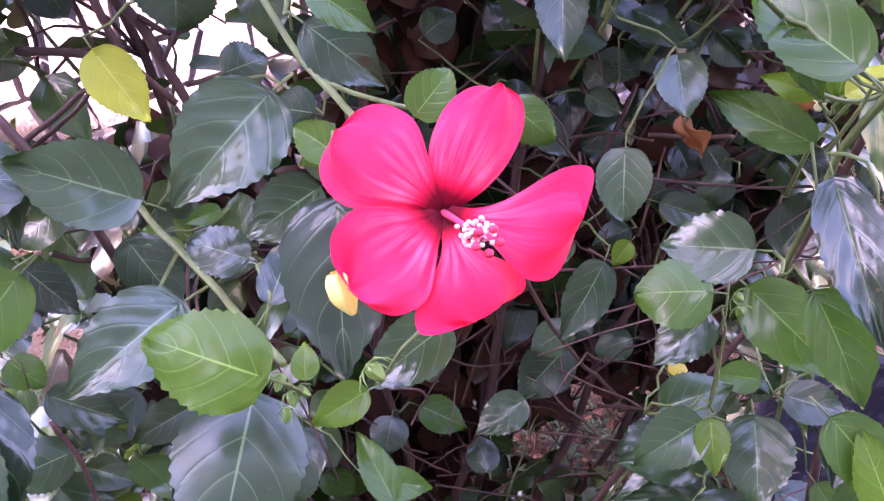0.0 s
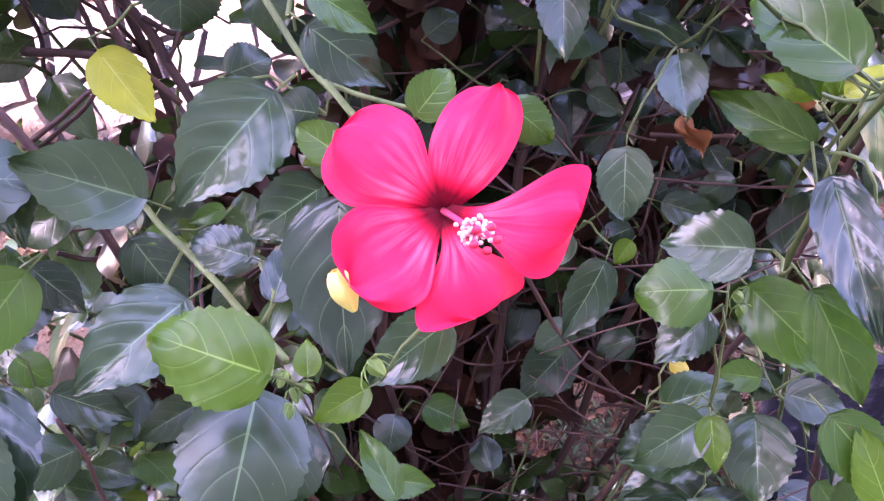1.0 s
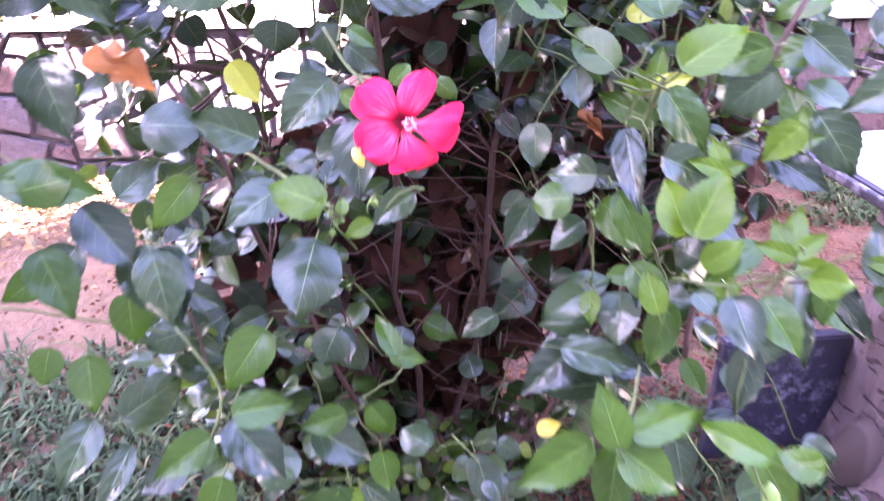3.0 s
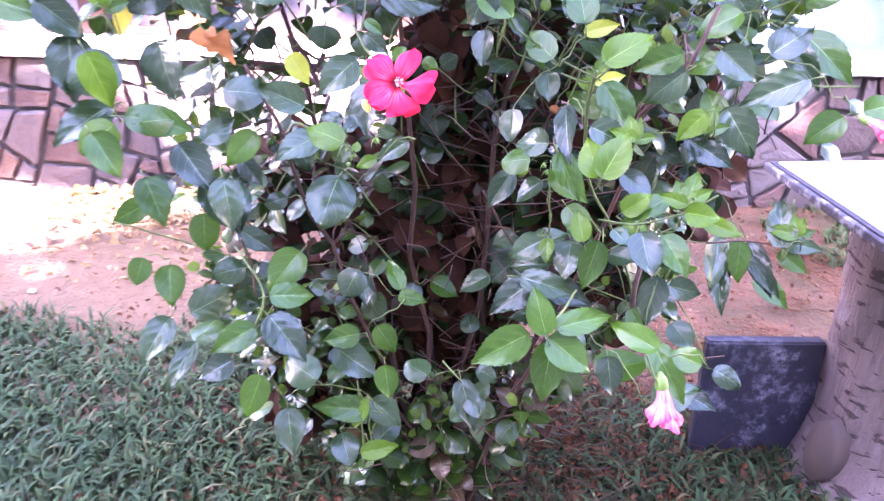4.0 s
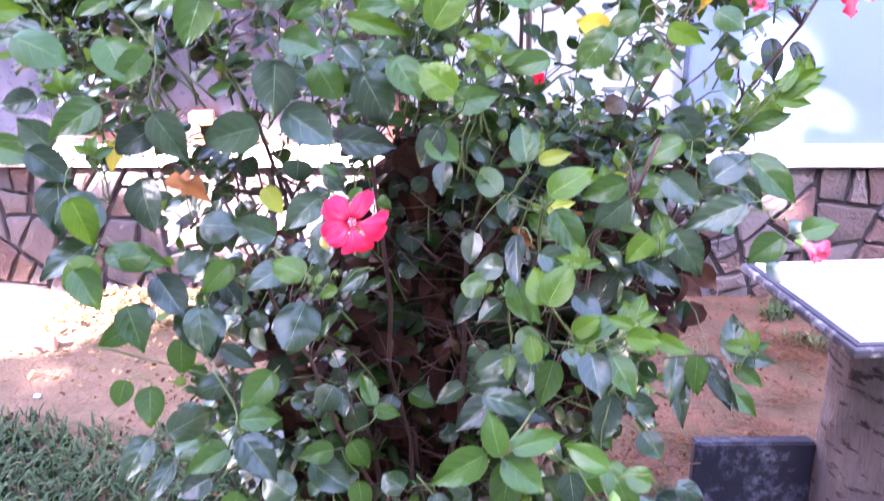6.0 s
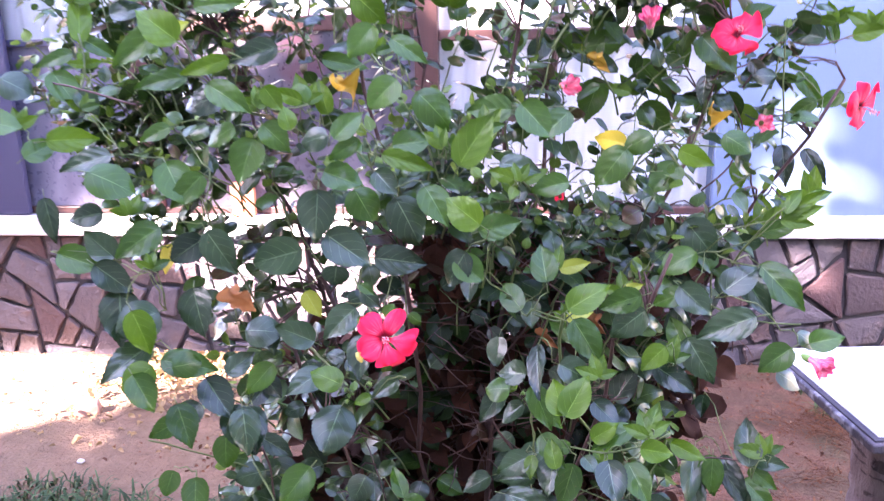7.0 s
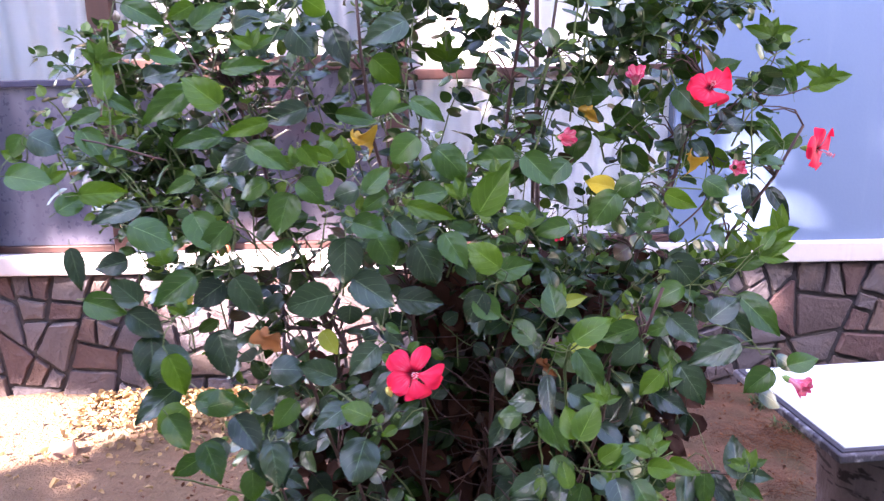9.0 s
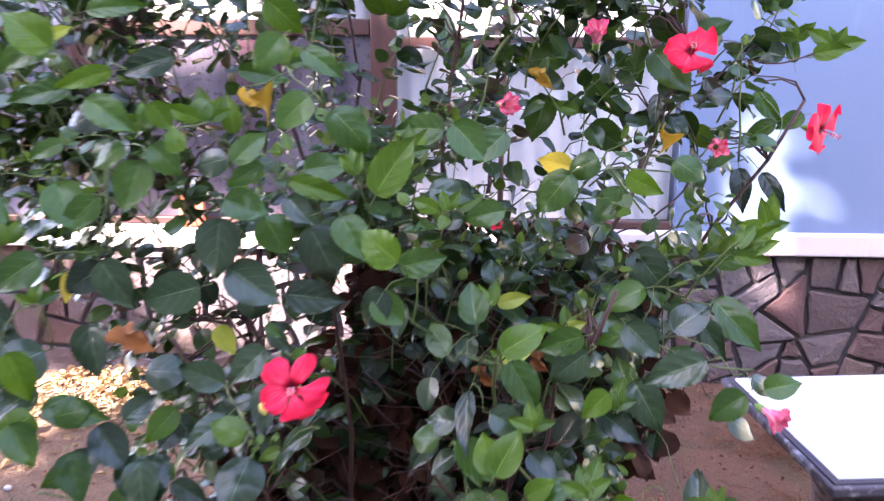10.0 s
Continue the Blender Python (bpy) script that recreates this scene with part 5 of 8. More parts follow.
leaf((0.177, -0.183, 0.966), (0.118, -0.205, 0.946), (-0.09, -0.53, 0.84), "m", 5, 0.75)
leaf((0.176, -0.281, 0.988), (0.216, -0.287, 0.984), (-0.08, -0.89, 0.44), "y", 3, 1.01)
leaf((0.046, -0.196, 0.957), (0.074, -0.235, 0.929), (-0.35, -0.70, 0.63), "m", 5, 0.91)
leaf((0.140, -0.229, 0.934), (0.146, -0.279, 0.901), (-0.16, -0.57, 0.81), "d", 3, 0.98)
leaf((0.169, -0.230, 0.933), (0.190, -0.279, 0.904), (-0.21, -0.57, 0.79), "m", 5, 0.96)
leaf((0.285, -0.057, 1.057), (0.314, -0.105, 1.009), (-0.32, -0.76, 0.56), "d", 1, 0.91)
leaf((0.367, -0.099, 1.113), (0.286, -0.097, 1.081), (-0.26, -0.77, 0.58), "d", 5, 0.86)
leaf((0.427, -0.097, 1.061), (0.380, -0.107, 1.030), (-0.25, -0.75, 0.55), "m", 3, 1.00)
leaf((0.418, -0.087, 1.017), (0.453, -0.097, 1.000), (-0.10, -0.45, 0.85), "d", 2, 1.00)
leaf((0.282, -0.037, 1.038), (0.264, -0.008, 1.081), (-0.24, -0.85, 0.48), "m", 5, 1.03)
leaf((0.235, -0.111, 1.066), (0.199, -0.116, 1.032), (-0.37, -0.77, 0.52), "y", 5, 1.05)
leaf((0.100, -0.080, 1.095), (0.139, -0.117, 1.043), (0.04, -0.80, 0.60), "m", 5, 0.98)
leaf((0.376, -0.121, 0.876), (0.378, -0.077, 0.935), (-0.34, -0.74, 0.57), "d", 5, 0.84)
leaf((0.392, -0.095, 0.868), (0.436, -0.120, 0.873), (-0.43, -0.60, 0.68), "d", 5, 0.81)
leaf((0.386, -0.099, 0.854), (0.419, -0.127, 0.836), (-0.31, -0.76, 0.57), "m", 5, 0.86)
leaf((0.329, -0.070, 0.857), (0.329, -0.107, 0.809), (-0.29, -0.75, 0.60), "m", 5, 0.96)
leaf((0.307, -0.057, 0.855), (0.284, -0.122, 0.802), (-0.13, -0.60, 0.79), "d", 3, 0.55)
leaf((0.355, -0.059, 0.849), (0.376, -0.123, 0.795), (-0.27, -0.67, 0.69), "d", 5, 0.61)
leaf((0.028, -0.102, 0.865), (-0.022, -0.117, 0.846), (-0.09, -0.65, 0.75), "d", 3, 0.99)
leaf((0.235, -0.067, 1.015), (0.284, -0.113, 0.995), (-0.36, -0.67, 0.66), "d", 5, 0.88)
leaf((0.026, -0.100, 0.860), (0.054, -0.123, 0.839), (-0.06, -0.71, 0.70), "y", 5, 0.90)
leaf((-0.865, 0.004, 1.479), (-0.878, -0.019, 1.443), (0.28, -0.85, 0.45), "m", 1, 0.99)
leaf((-0.838, -0.011, 1.480), (-0.796, -0.001, 1.458), (0.44, -0.74, 0.51), "d", 2, 1.20)
leaf((-0.865, -0.007, 1.441), (-0.893, -0.014, 1.457), (0.45, -0.79, 0.42), "y", 3, 1.01)
leaf((-0.861, -0.057, 1.418), (-0.790, -0.049, 1.405), (0.20, -0.75, 0.63), "m", 3, 1.04)
leaf((-0.772, -0.080, 1.361), (-0.737, -0.045, 1.384), (0.48, -0.75, 0.46), "m", 5, 1.07)
leaf((-0.797, -0.010, 1.277), (-0.777, -0.031, 1.209), (0.36, -0.86, 0.37), "d", 5, 0.67)
leaf((-0.679, -0.028, 1.184), (-0.723, -0.031, 1.228), (0.38, -0.87, 0.32), "d", 3, 1.05)
leaf((-0.766, -0.037, 1.189), (-0.699, -0.036, 1.165), (0.19, -0.86, 0.48), "m", 3, 0.96)
leaf((-0.254, -0.212, 1.406), (-0.288, -0.215, 1.399), (-0.03, -0.83, 0.56), "d", 2, 1.13)
leaf((-0.386, 0.049, 1.651), (-0.347, 0.040, 1.612), (0.18, -0.90, 0.39), "d", 2, 1.17)
leaf((-0.437, 0.056, 1.653), (-0.465, 0.032, 1.605), (0.11, -0.91, 0.40), "d", 3, 1.10)
leaf((-0.483, 0.038, 1.653), (-0.428, 0.069, 1.682), (0.35, -0.89, 0.29), "d", 3, 0.94)
leaf((-0.169, -0.129, 1.473), (-0.205, -0.145, 1.440), (-0.03, -0.89, 0.46), "m", 0, 1.01)
leaf((-0.134, -0.133, 1.455), (-0.090, -0.152, 1.420), (0.11, -0.82, 0.57), "m", 4, 0.98)
leaf((0.016, -0.006, 1.428), (0.062, -0.035, 1.381), (-0.08, -0.88, 0.46), "m", 3, 0.96)
leaf((0.102, 0.490, 1.427), (0.037, 0.517, 1.467), (-0.07, -0.87, 0.49), "m", 3, 0.96)
leaf((0.086, -0.009, 1.417), (0.042, -0.036, 1.382), (0.04, -0.82, 0.58), "m", 5, 1.00)
leaf((0.180, 0.397, 1.445), (0.148, 0.357, 1.373), (-0.24, -0.80, 0.55), "m", 3, 0.93)
leaf((0.269, 0.385, 1.392), (0.326, 0.351, 1.356), (-0.29, -0.88, 0.37), "m", 1, 0.95)
leaf((0.234, 0.095, 1.368), (0.191, 0.095, 1.348), (-0.27, -0.79, 0.55), "m", 2, 1.04)
leaf((0.341, 0.029, 1.375), (0.375, 0.007, 1.356), (-0.24, -0.82, 0.52), "m", 2, 1.01)
leaf((-0.068, -0.196, 1.238), (-0.096, -0.203, 1.194), (-0.25, -0.92, 0.30), "d", 4, 0.99)
leaf((-0.077, -0.192, 1.228), (-0.043, -0.207, 1.203), (0.01, -0.85, 0.52), "m", 0, 1.05)
leaf((0.204, -0.090, 1.117), (0.155, -0.094, 1.077), (-0.26, -0.87, 0.41), "d", 3, 1.03)
leaf((0.342, -0.034, 1.136), (0.394, -0.027, 1.175), (-0.32, -0.77, 0.55), "d", 3, 1.05)
leaf((-0.555, -0.108, 0.714), (-0.580, -0.172, 0.676), (0.25, -0.57, 0.79), "d", 5, 0.86)
leaf((-0.522, -0.102, 0.665), (-0.548, -0.176, 0.628), (0.21, -0.50, 0.84), "d", 5, 0.55)
leaf((-0.398, -0.180, 0.746), (-0.449, -0.220, 0.731), (0.31, -0.65, 0.70), "m", 5, 0.95)
leaf((-0.371, -0.180, 0.765), (-0.314, -0.219, 0.721), (0.20, -0.59, 0.78), "d", 5, 0.99)
leaf((-0.543, -0.100, 0.802), (-0.533, -0.140, 0.758), (0.25, -0.70, 0.67), "m", 3, 1.00)
leaf((-0.500, -0.138, 0.747), (-0.443, -0.102, 0.768), (0.32, -0.80, 0.51), "d", 4, 0.89)
leaf((-0.348, -0.247, 0.838), (-0.293, -0.232, 0.835), (0.22, -0.67, 0.71), "m", 5, 0.95)
leaf((-0.338, -0.115, 0.839), (-0.374, -0.165, 0.803), (0.20, -0.67, 0.72), "m", 3, 0.97)
leaf((-0.469, -0.129, 0.902), (-0.467, -0.151, 0.859), (0.16, -0.88, 0.45), "m", 2, 0.95)
leaf((-0.380, -0.092, 0.530), (-0.363, -0.147, 0.481), (0.11, -0.64, 0.76), "d", 5, 0.96)
leaf((-0.419, -0.099, 0.601), (-0.438, -0.141, 0.551), (0.19, -0.79, 0.59), "m", 3, 0.92)
leaf((-0.259, -0.070, 0.673), (-0.312, -0.089, 0.671), (0.26, -0.78, 0.58), "m", 5, 1.01)
leaf((-0.225, -0.073, 0.689), (-0.195, -0.087, 0.650), (0.22, -0.85, 0.47), "m", 1, 0.94)
leaf((-0.298, -0.044, 0.626), (-0.229, -0.076, 0.594), (-0.02, -0.71, 0.70), "d", 3, 0.92)
leaf((-0.243, -0.094, 0.537), (-0.332, -0.106, 0.554), (0.22, -0.69, 0.69), "m", 5, 0.72)
leaf((-0.258, -0.083, 0.554), (-0.263, -0.117, 0.518), (-0.02, -0.73, 0.69), "y", 1, 1.01)
leaf((-0.213, -0.087, 0.621), (-0.204, -0.113, 0.577), (0.01, -0.86, 0.51), "m", 3, 1.02)
leaf((-0.238, -0.045, 0.519), (-0.190, -0.075, 0.496), (-0.03, -0.64, 0.77), "d", 1, 1.03)
leaf((-0.291, -0.079, 0.470), (-0.273, -0.120, 0.439), (0.11, -0.56, 0.82), "d", 0, 1.00)
leaf((-0.253, -0.102, 0.453), (-0.193, -0.098, 0.468), (-0.11, -0.74, 0.66), "y", 5, 0.79)
leaf((-0.084, -0.064, 0.580), (-0.062, -0.121, 0.525), (0.05, -0.68, 0.73), "d", 5, 0.79)
leaf((-0.007, -0.286, 0.812), (-0.076, -0.314, 0.786), (0.11, -0.81, 0.57), "m", 5, 0.88)
leaf((0.014, -0.313, 0.833), (-0.003, -0.287, 0.883), (-0.23, -0.90, 0.38), "m", 5, 0.90)
leaf((0.023, -0.304, 0.818), (0.072, -0.331, 0.788), (-0.02, -0.77, 0.64), "m", 3, 0.99)
leaf((0.030, -0.269, 0.787), (0.017, -0.311, 0.727), (-0.06, -0.81, 0.58), "m", 5, 0.92)
leaf((0.033, -0.298, 0.832), (0.102, -0.282, 0.847), (-0.01, -0.66, 0.75), "m", 5, 0.72)
leaf((0.015, -0.134, 0.813), (-0.049, -0.165, 0.778), (-0.08, -0.66, 0.75), "d", 5, 0.90)
leaf((-0.003, -0.157, 0.830), (0.073, -0.182, 0.821), (-0.13, -0.66, 0.74), "d", 5, 0.74)
leaf((0.094, -0.183, 0.900), (0.074, -0.217, 0.848), (0.04, -0.84, 0.54), "m", 5, 0.89)
leaf((0.064, -0.233, 0.927), (0.055, -0.207, 0.961), (-0.24, -0.81, 0.54), "y", 5, 0.90)
leaf((0.150, -0.330, 0.825), (0.100, -0.290, 0.837), (-0.29, -0.59, 0.75), "m", 3, 0.68)
leaf((0.172, -0.221, 0.866), (0.154, -0.259, 0.816), (-0.09, -0.78, 0.62), "d", 5, 0.88)
leaf((0.213, -0.155, 0.822), (0.255, -0.165, 0.816), (-0.13, -0.83, 0.54), "d", 1, 1.00)
leaf((0.163, -0.279, 0.796), (0.194, -0.340, 0.753), (-0.17, -0.61, 0.77), "m", 5, 0.76)
leaf((0.208, -0.330, 0.803), (0.174, -0.310, 0.809), (-0.32, -0.71, 0.62), "m", 1, 1.05)
leaf((0.305, -0.064, 0.831), (0.302, -0.135, 0.771), (-0.24, -0.62, 0.74), "d", 5, 0.55)
leaf((0.353, -0.076, 0.832), (0.390, -0.123, 0.793), (-0.19, -0.71, 0.68), "d", 5, 0.56)
leaf((0.288, -0.189, 0.701), (0.320, -0.211, 0.693), (-0.18, -0.56, 0.81), "d", 4, 0.99)
leaf((0.329, -0.087, 0.863), (0.322, -0.114, 0.816), (-0.22, -0.83, 0.50), "m", 5, 0.87)
leaf((0.385, -0.095, 0.865), (0.388, -0.065, 0.922), (-0.56, -0.72, 0.41), "d", 5, 0.73)
leaf((0.186, -0.250, 0.688), (0.244, -0.250, 0.712), (-0.27, -0.72, 0.64), "d", 3, 1.07)
leaf((0.124, -0.202, 0.725), (0.128, -0.238, 0.686), (-0.15, -0.74, 0.66), "d", 3, 0.98)
leaf((-0.269, 0.014, 0.745), (-0.289, -0.014, 0.715), (-0.07, -0.71, 0.70), "d", 2, 1.22)
leaf((-0.596, -0.034, 0.878), (-0.636, -0.065, 0.862), (0.37, -0.76, 0.54), "m", 3, 0.97)
leaf((-0.525, -0.099, 0.944), (-0.553, -0.140, 0.913), (0.14, -0.66, 0.74), "d", 1, 1.01)
leaf((-0.424, -0.161, 0.969), (-0.405, -0.199, 0.914), (0.40, -0.68, 0.62), "d", 5, 1.02)
leaf((-0.589, -0.088, 0.808), (-0.595, -0.113, 0.778), (0.35, -0.75, 0.57), "m", 0, 1.03)
leaf((-0.231, -0.056, 0.443), (-0.193, -0.023, 0.469), (0.00, -0.62, 0.79), "d", 1, 0.95)
leaf((-0.057, -0.073, 0.613), (-0.028, -0.087, 0.604), (-0.05, -0.62, 0.79), "d", 4, 1.05)
leaf((-0.326, -0.112, 0.612), (-0.378, -0.089, 0.634), (0.02, -0.65, 0.76), "d", 2, 1.01)
leaf((-0.464, -0.104, 0.635), (-0.507, -0.136, 0.623), (0.25, -0.63, 0.74), "d", 1, 1.04)
leaf((-0.556, -0.184, 1.049), (-0.588, -0.215, 1.026), (0.28, -0.74, 0.62), "y", 2, 1.03)
leaf((-0.564, -0.129, 1.119), (-0.607, -0.171, 1.106), (0.44, -0.65, 0.63), "d", 2, 1.17)
leaf((-0.503, -0.211, 1.064), (-0.469, -0.189, 1.064), (0.50, -0.77, 0.40), "m", 2, 1.05)
leaf((0.058, -0.132, 1.200), (0.029, -0.124, 1.206), (-0.17, -0.89, 0.42), "y", 3, 0.67)
leaf((0.063, -0.102, 1.191), (0.052, -0.086, 1.218), (0.03, -0.85, 0.53), "y", 5, 0.77)
leaf((0.072, -0.050, 1.175), (0.078, -0.032, 1.211), (-0.25, -0.85, 0.47), "y", 5, 0.72)
leaf((0.085, 0.030, 1.150), (0.132, 0.025, 1.165), (-0.23, -0.88, 0.42), "l", 5, 0.76)
leaf((0.098, -0.025, 1.079), (0.068, -0.010, 1.088), (-0.34, -0.87, 0.35), "y", 5, 0.73)
leaf((0.096, -0.034, 1.083), (0.082, -0.022, 1.108), (-0.17, -0.92, 0.35), "y", 5, 0.77)
leaf((0.092, -0.058, 1.092), (0.102, -0.044, 1.134), (-0.29, -0.89, 0.36), "y", 5, 0.74)
leaf((0.090, -0.069, 1.096), (0.129, -0.070, 1.110), (-0.21, -0.82, 0.53), "l", 5, 0.76)
leaf((0.177, -0.035, 1.130), (0.145, -0.024, 1.137), (-0.21, -0.90, 0.37), "y", 5, 0.80)
leaf((0.194, 0.035, 1.106), (0.188, 0.057, 1.142), (-0.28, -0.84, 0.47), "y", 5, 0.75)
leaf((0.191, 0.020, 1.111), (0.206, 0.029, 1.134), (-0.14, -0.88, 0.45), "y", 3, 0.64)
leaf((0.180, -0.025, 1.127), (0.213, -0.027, 1.143), (-0.27, -0.83, 0.48), "l", 5, 0.77)
leaf((0.488, 0.228, 1.167), (0.443, 0.248, 1.182), (-0.27, -0.89, 0.36), "y", 5, 0.80)
leaf((0.479, 0.206, 1.172), (0.476, 0.246, 1.243), (-0.35, -0.82, 0.45), "y", 5, 0.70)
leaf((0.476, 0.200, 1.174), (0.498, 0.211, 1.228), (-0.31, -0.90, 0.31), "y", 5, 0.71)
leaf((0.457, 0.153, 1.186), (0.509, 0.128, 1.210), (-0.51, -0.84, 0.21), "m", 5, 0.81)
leaf((0.124, -0.193, 1.053), (0.092, -0.182, 1.063), (-0.10, -0.81, 0.58), "y", 5, 0.77)
leaf((0.126, -0.183, 1.049), (0.118, -0.163, 1.078), (-0.21, -0.83, 0.51), "y", 5, 0.78)
leaf((0.131, -0.164, 1.040), (0.137, -0.151, 1.071), (-0.26, -0.87, 0.41), "y", 5, 0.74)
leaf((0.130, -0.167, 1.042), (0.158, -0.166, 1.051), (-0.17, -0.77, 0.61), "y", 5, 0.77)
leaf((0.193, -0.222, 0.976), (0.161, -0.208, 0.985), (-0.19, -0.80, 0.58), "y", 5, 0.82)
leaf((0.197, -0.208, 0.968), (0.189, -0.179, 0.997), (-0.19, -0.72, 0.67), "y", 5, 0.77)
leaf((0.198, -0.205, 0.966), (0.217, -0.177, 1.009), (-0.28, -0.75, 0.61), "y", 5, 0.72)
leaf((0.194, -0.219, 0.974), (0.227, -0.214, 0.997), (-0.33, -0.69, 0.64), "y", 5, 0.73)
leaf((0.133, -0.229, 0.926), (0.108, -0.217, 0.933), (-0.23, -0.78, 0.58), "y", 5, 0.76)
leaf((0.135, -0.221, 0.922), (0.123, -0.196, 0.946), (-0.32, -0.73, 0.60), "y", 5, 0.81)
leaf((0.134, -0.226, 0.924), (0.145, -0.209, 0.952), (-0.18, -0.81, 0.55), "y", 5, 0.74)
leaf((0.133, -0.230, 0.927), (0.158, -0.234, 0.937), (-0.36, -0.71, 0.61), "y", 5, 0.72)
leaf((0.396, -0.119, 0.893), (0.356, -0.103, 0.897), (-0.21, -0.73, 0.65), "y", 5, 0.83)
leaf((0.396, -0.120, 0.893), (0.391, -0.099, 0.920), (-0.50, -0.72, 0.48), "y", 5, 0.78)
leaf((0.409, -0.090, 0.876), (0.422, -0.074, 0.905), (-0.46, -0.68, 0.58), "y", 5, 0.70)
leaf((0.416, -0.074, 0.868), (0.444, -0.074, 0.884), (-0.37, -0.67, 0.65), "m", 5, 0.73)
leaf((0.245, -0.098, 1.039), (0.215, -0.076, 1.055), (-0.30, -0.79, 0.54), "y", 5, 0.81)
leaf((0.250, -0.082, 1.032), (0.249, -0.067, 1.057), (-0.13, -0.85, 0.52), "y", 5, 0.74)
leaf((0.253, -0.073, 1.029), (0.266, -0.056, 1.069), (-0.33, -0.82, 0.47), "y", 5, 0.74)
leaf((0.253, -0.073, 1.029), (0.283, -0.081, 1.044), (-0.44, -0.72, 0.53), "m", 5, 0.79)
leaf((-0.748, 0.090, 1.607), (-0.778, 0.080, 1.628), (0.34, -0.94, 0.03), "y", 5, 0.87)
leaf((-0.748, 0.090, 1.607), (-0.764, 0.083, 1.646), (0.45, -0.89, 0.00), "y", 5, 0.79)
leaf((-0.746, 0.085, 1.607), (-0.736, 0.089, 1.650), (0.35, -0.94, 0.00), "y", 3, 0.63)
leaf((-0.744, 0.080, 1.607), (-0.704, 0.089, 1.617), (0.18, -0.97, 0.15), "y", 5, 0.76)
leaf((-0.724, 0.043, 1.500), (-0.746, 0.028, 1.505), (0.59, -0.78, 0.22), "y", 5, 0.83)
leaf((-0.727, 0.048, 1.499), (-0.733, 0.052, 1.529), (0.49, -0.85, 0.20), "y", 5, 0.76)
leaf((-0.727, 0.048, 1.499), (-0.720, 0.055, 1.525), (0.34, -0.92, 0.19), "y", 5, 0.67)
leaf((-0.725, 0.043, 1.500), (-0.696, 0.053, 1.506), (0.30, -0.95, 0.11), "y", 5, 0.78)
leaf((-0.472, -0.190, 1.548), (-0.497, -0.193, 1.552), (0.17, -0.96, 0.21), "y", 5, 0.79)
leaf((-0.474, -0.180, 1.547), (-0.492, -0.177, 1.579), (0.26, -0.93, 0.25), "y", 3, 0.69)
leaf((-0.478, -0.167, 1.547), (-0.473, -0.163, 1.573), (0.38, -0.92, 0.05), "y", 5, 0.74)
leaf((-0.482, -0.154, 1.547), (-0.455, -0.149, 1.560), (0.07, -0.97, 0.23), "l", 5, 0.77)
leaf((-0.294, -0.180, 1.451), (-0.330, -0.192, 1.468), (0.35, -0.92, 0.15), "y", 5, 0.76)
leaf((-0.304, -0.107, 1.444), (-0.322, -0.099, 1.487), (-0.01, -0.98, 0.18), "y", 5, 0.75)
leaf((-0.305, -0.095, 1.442), (-0.294, -0.088, 1.474), (0.05, -0.97, 0.22), "y", 5, 0.76)
leaf((-0.303, -0.108, 1.444), (-0.279, -0.092, 1.457), (0.44, -0.87, 0.23), "y", 5, 0.68)
leaf((-0.340, -0.217, 1.446), (-0.374, -0.223, 1.456), (0.26, -0.92, 0.29), "y", 5, 0.79)
leaf((-0.339, -0.224, 1.447), (-0.346, -0.214, 1.476), (0.23, -0.90, 0.36), "y", 5, 0.72)
leaf((-0.339, -0.224, 1.447), (-0.336, -0.217, 1.472), (0.28, -0.93, 0.22), "y", 5, 0.74)
leaf((-0.338, -0.230, 1.447), (-0.317, -0.221, 1.461), (0.16, -0.91, 0.38), "y", 5, 0.77)
leaf((-0.221, 0.006, 1.688), (-0.245, 0.006, 1.702), (0.13, -0.96, 0.23), "y", 5, 0.79)
leaf((-0.221, 0.011, 1.688), (-0.243, 0.006, 1.722), (0.17, -0.99, -0.01), "y", 5, 0.79)
leaf((-0.221, 0.005, 1.688), (-0.204, 0.011, 1.727), (0.21, -0.98, 0.04), "y", 5, 0.77)
leaf((-0.224, 0.071, 1.693), (-0.186, 0.072, 1.714), (0.03, -1.00, -0.05), "m", 5, 0.72)
leaf((-0.704, -0.010, 1.430), (-0.725, -0.025, 1.447), (0.60, -0.80, 0.08), "y", 3, 0.74)
leaf((-0.702, -0.014, 1.431), (-0.714, -0.017, 1.455), (0.40, -0.91, 0.11), "y", 5, 0.74)
leaf((-0.699, -0.022, 1.431), (-0.685, -0.002, 1.463), (0.38, -0.86, 0.35), "y", 5, 0.69)
leaf((-0.698, -0.025, 1.432), (-0.672, -0.017, 1.439), (0.19, -0.93, 0.30), "m", 5, 0.79)
leaf((0.557, 0.327, 1.634), (0.513, 0.353, 1.658), (-0.33, -0.87, 0.36), "y", 5, 0.75)
leaf((0.561, 0.338, 1.634), (0.546, 0.356, 1.683), (-0.22, -0.94, 0.28), "y", 5, 0.69)
leaf((0.566, 0.349, 1.635), (0.578, 0.345, 1.673), (-0.51, -0.86, 0.05), "y", 5, 0.81)
leaf((0.565, 0.347, 1.634), (0.618, 0.336, 1.649), (-0.20, -0.98, 0.00), "y", 5, 0.82)
leaf((0.662, 0.283, 1.541), (0.619, 0.304, 1.573), (-0.32, -0.93, 0.20), "y", 5, 0.73)
leaf((0.662, 0.283, 1.541), (0.651, 0.288, 1.576), (-0.15, -0.98, 0.11), "y", 5, 0.72)
leaf((0.662, 0.283, 1.541), (0.675, 0.277, 1.574), (-0.35, -0.94, -0.02), "y", 5, 0.82)
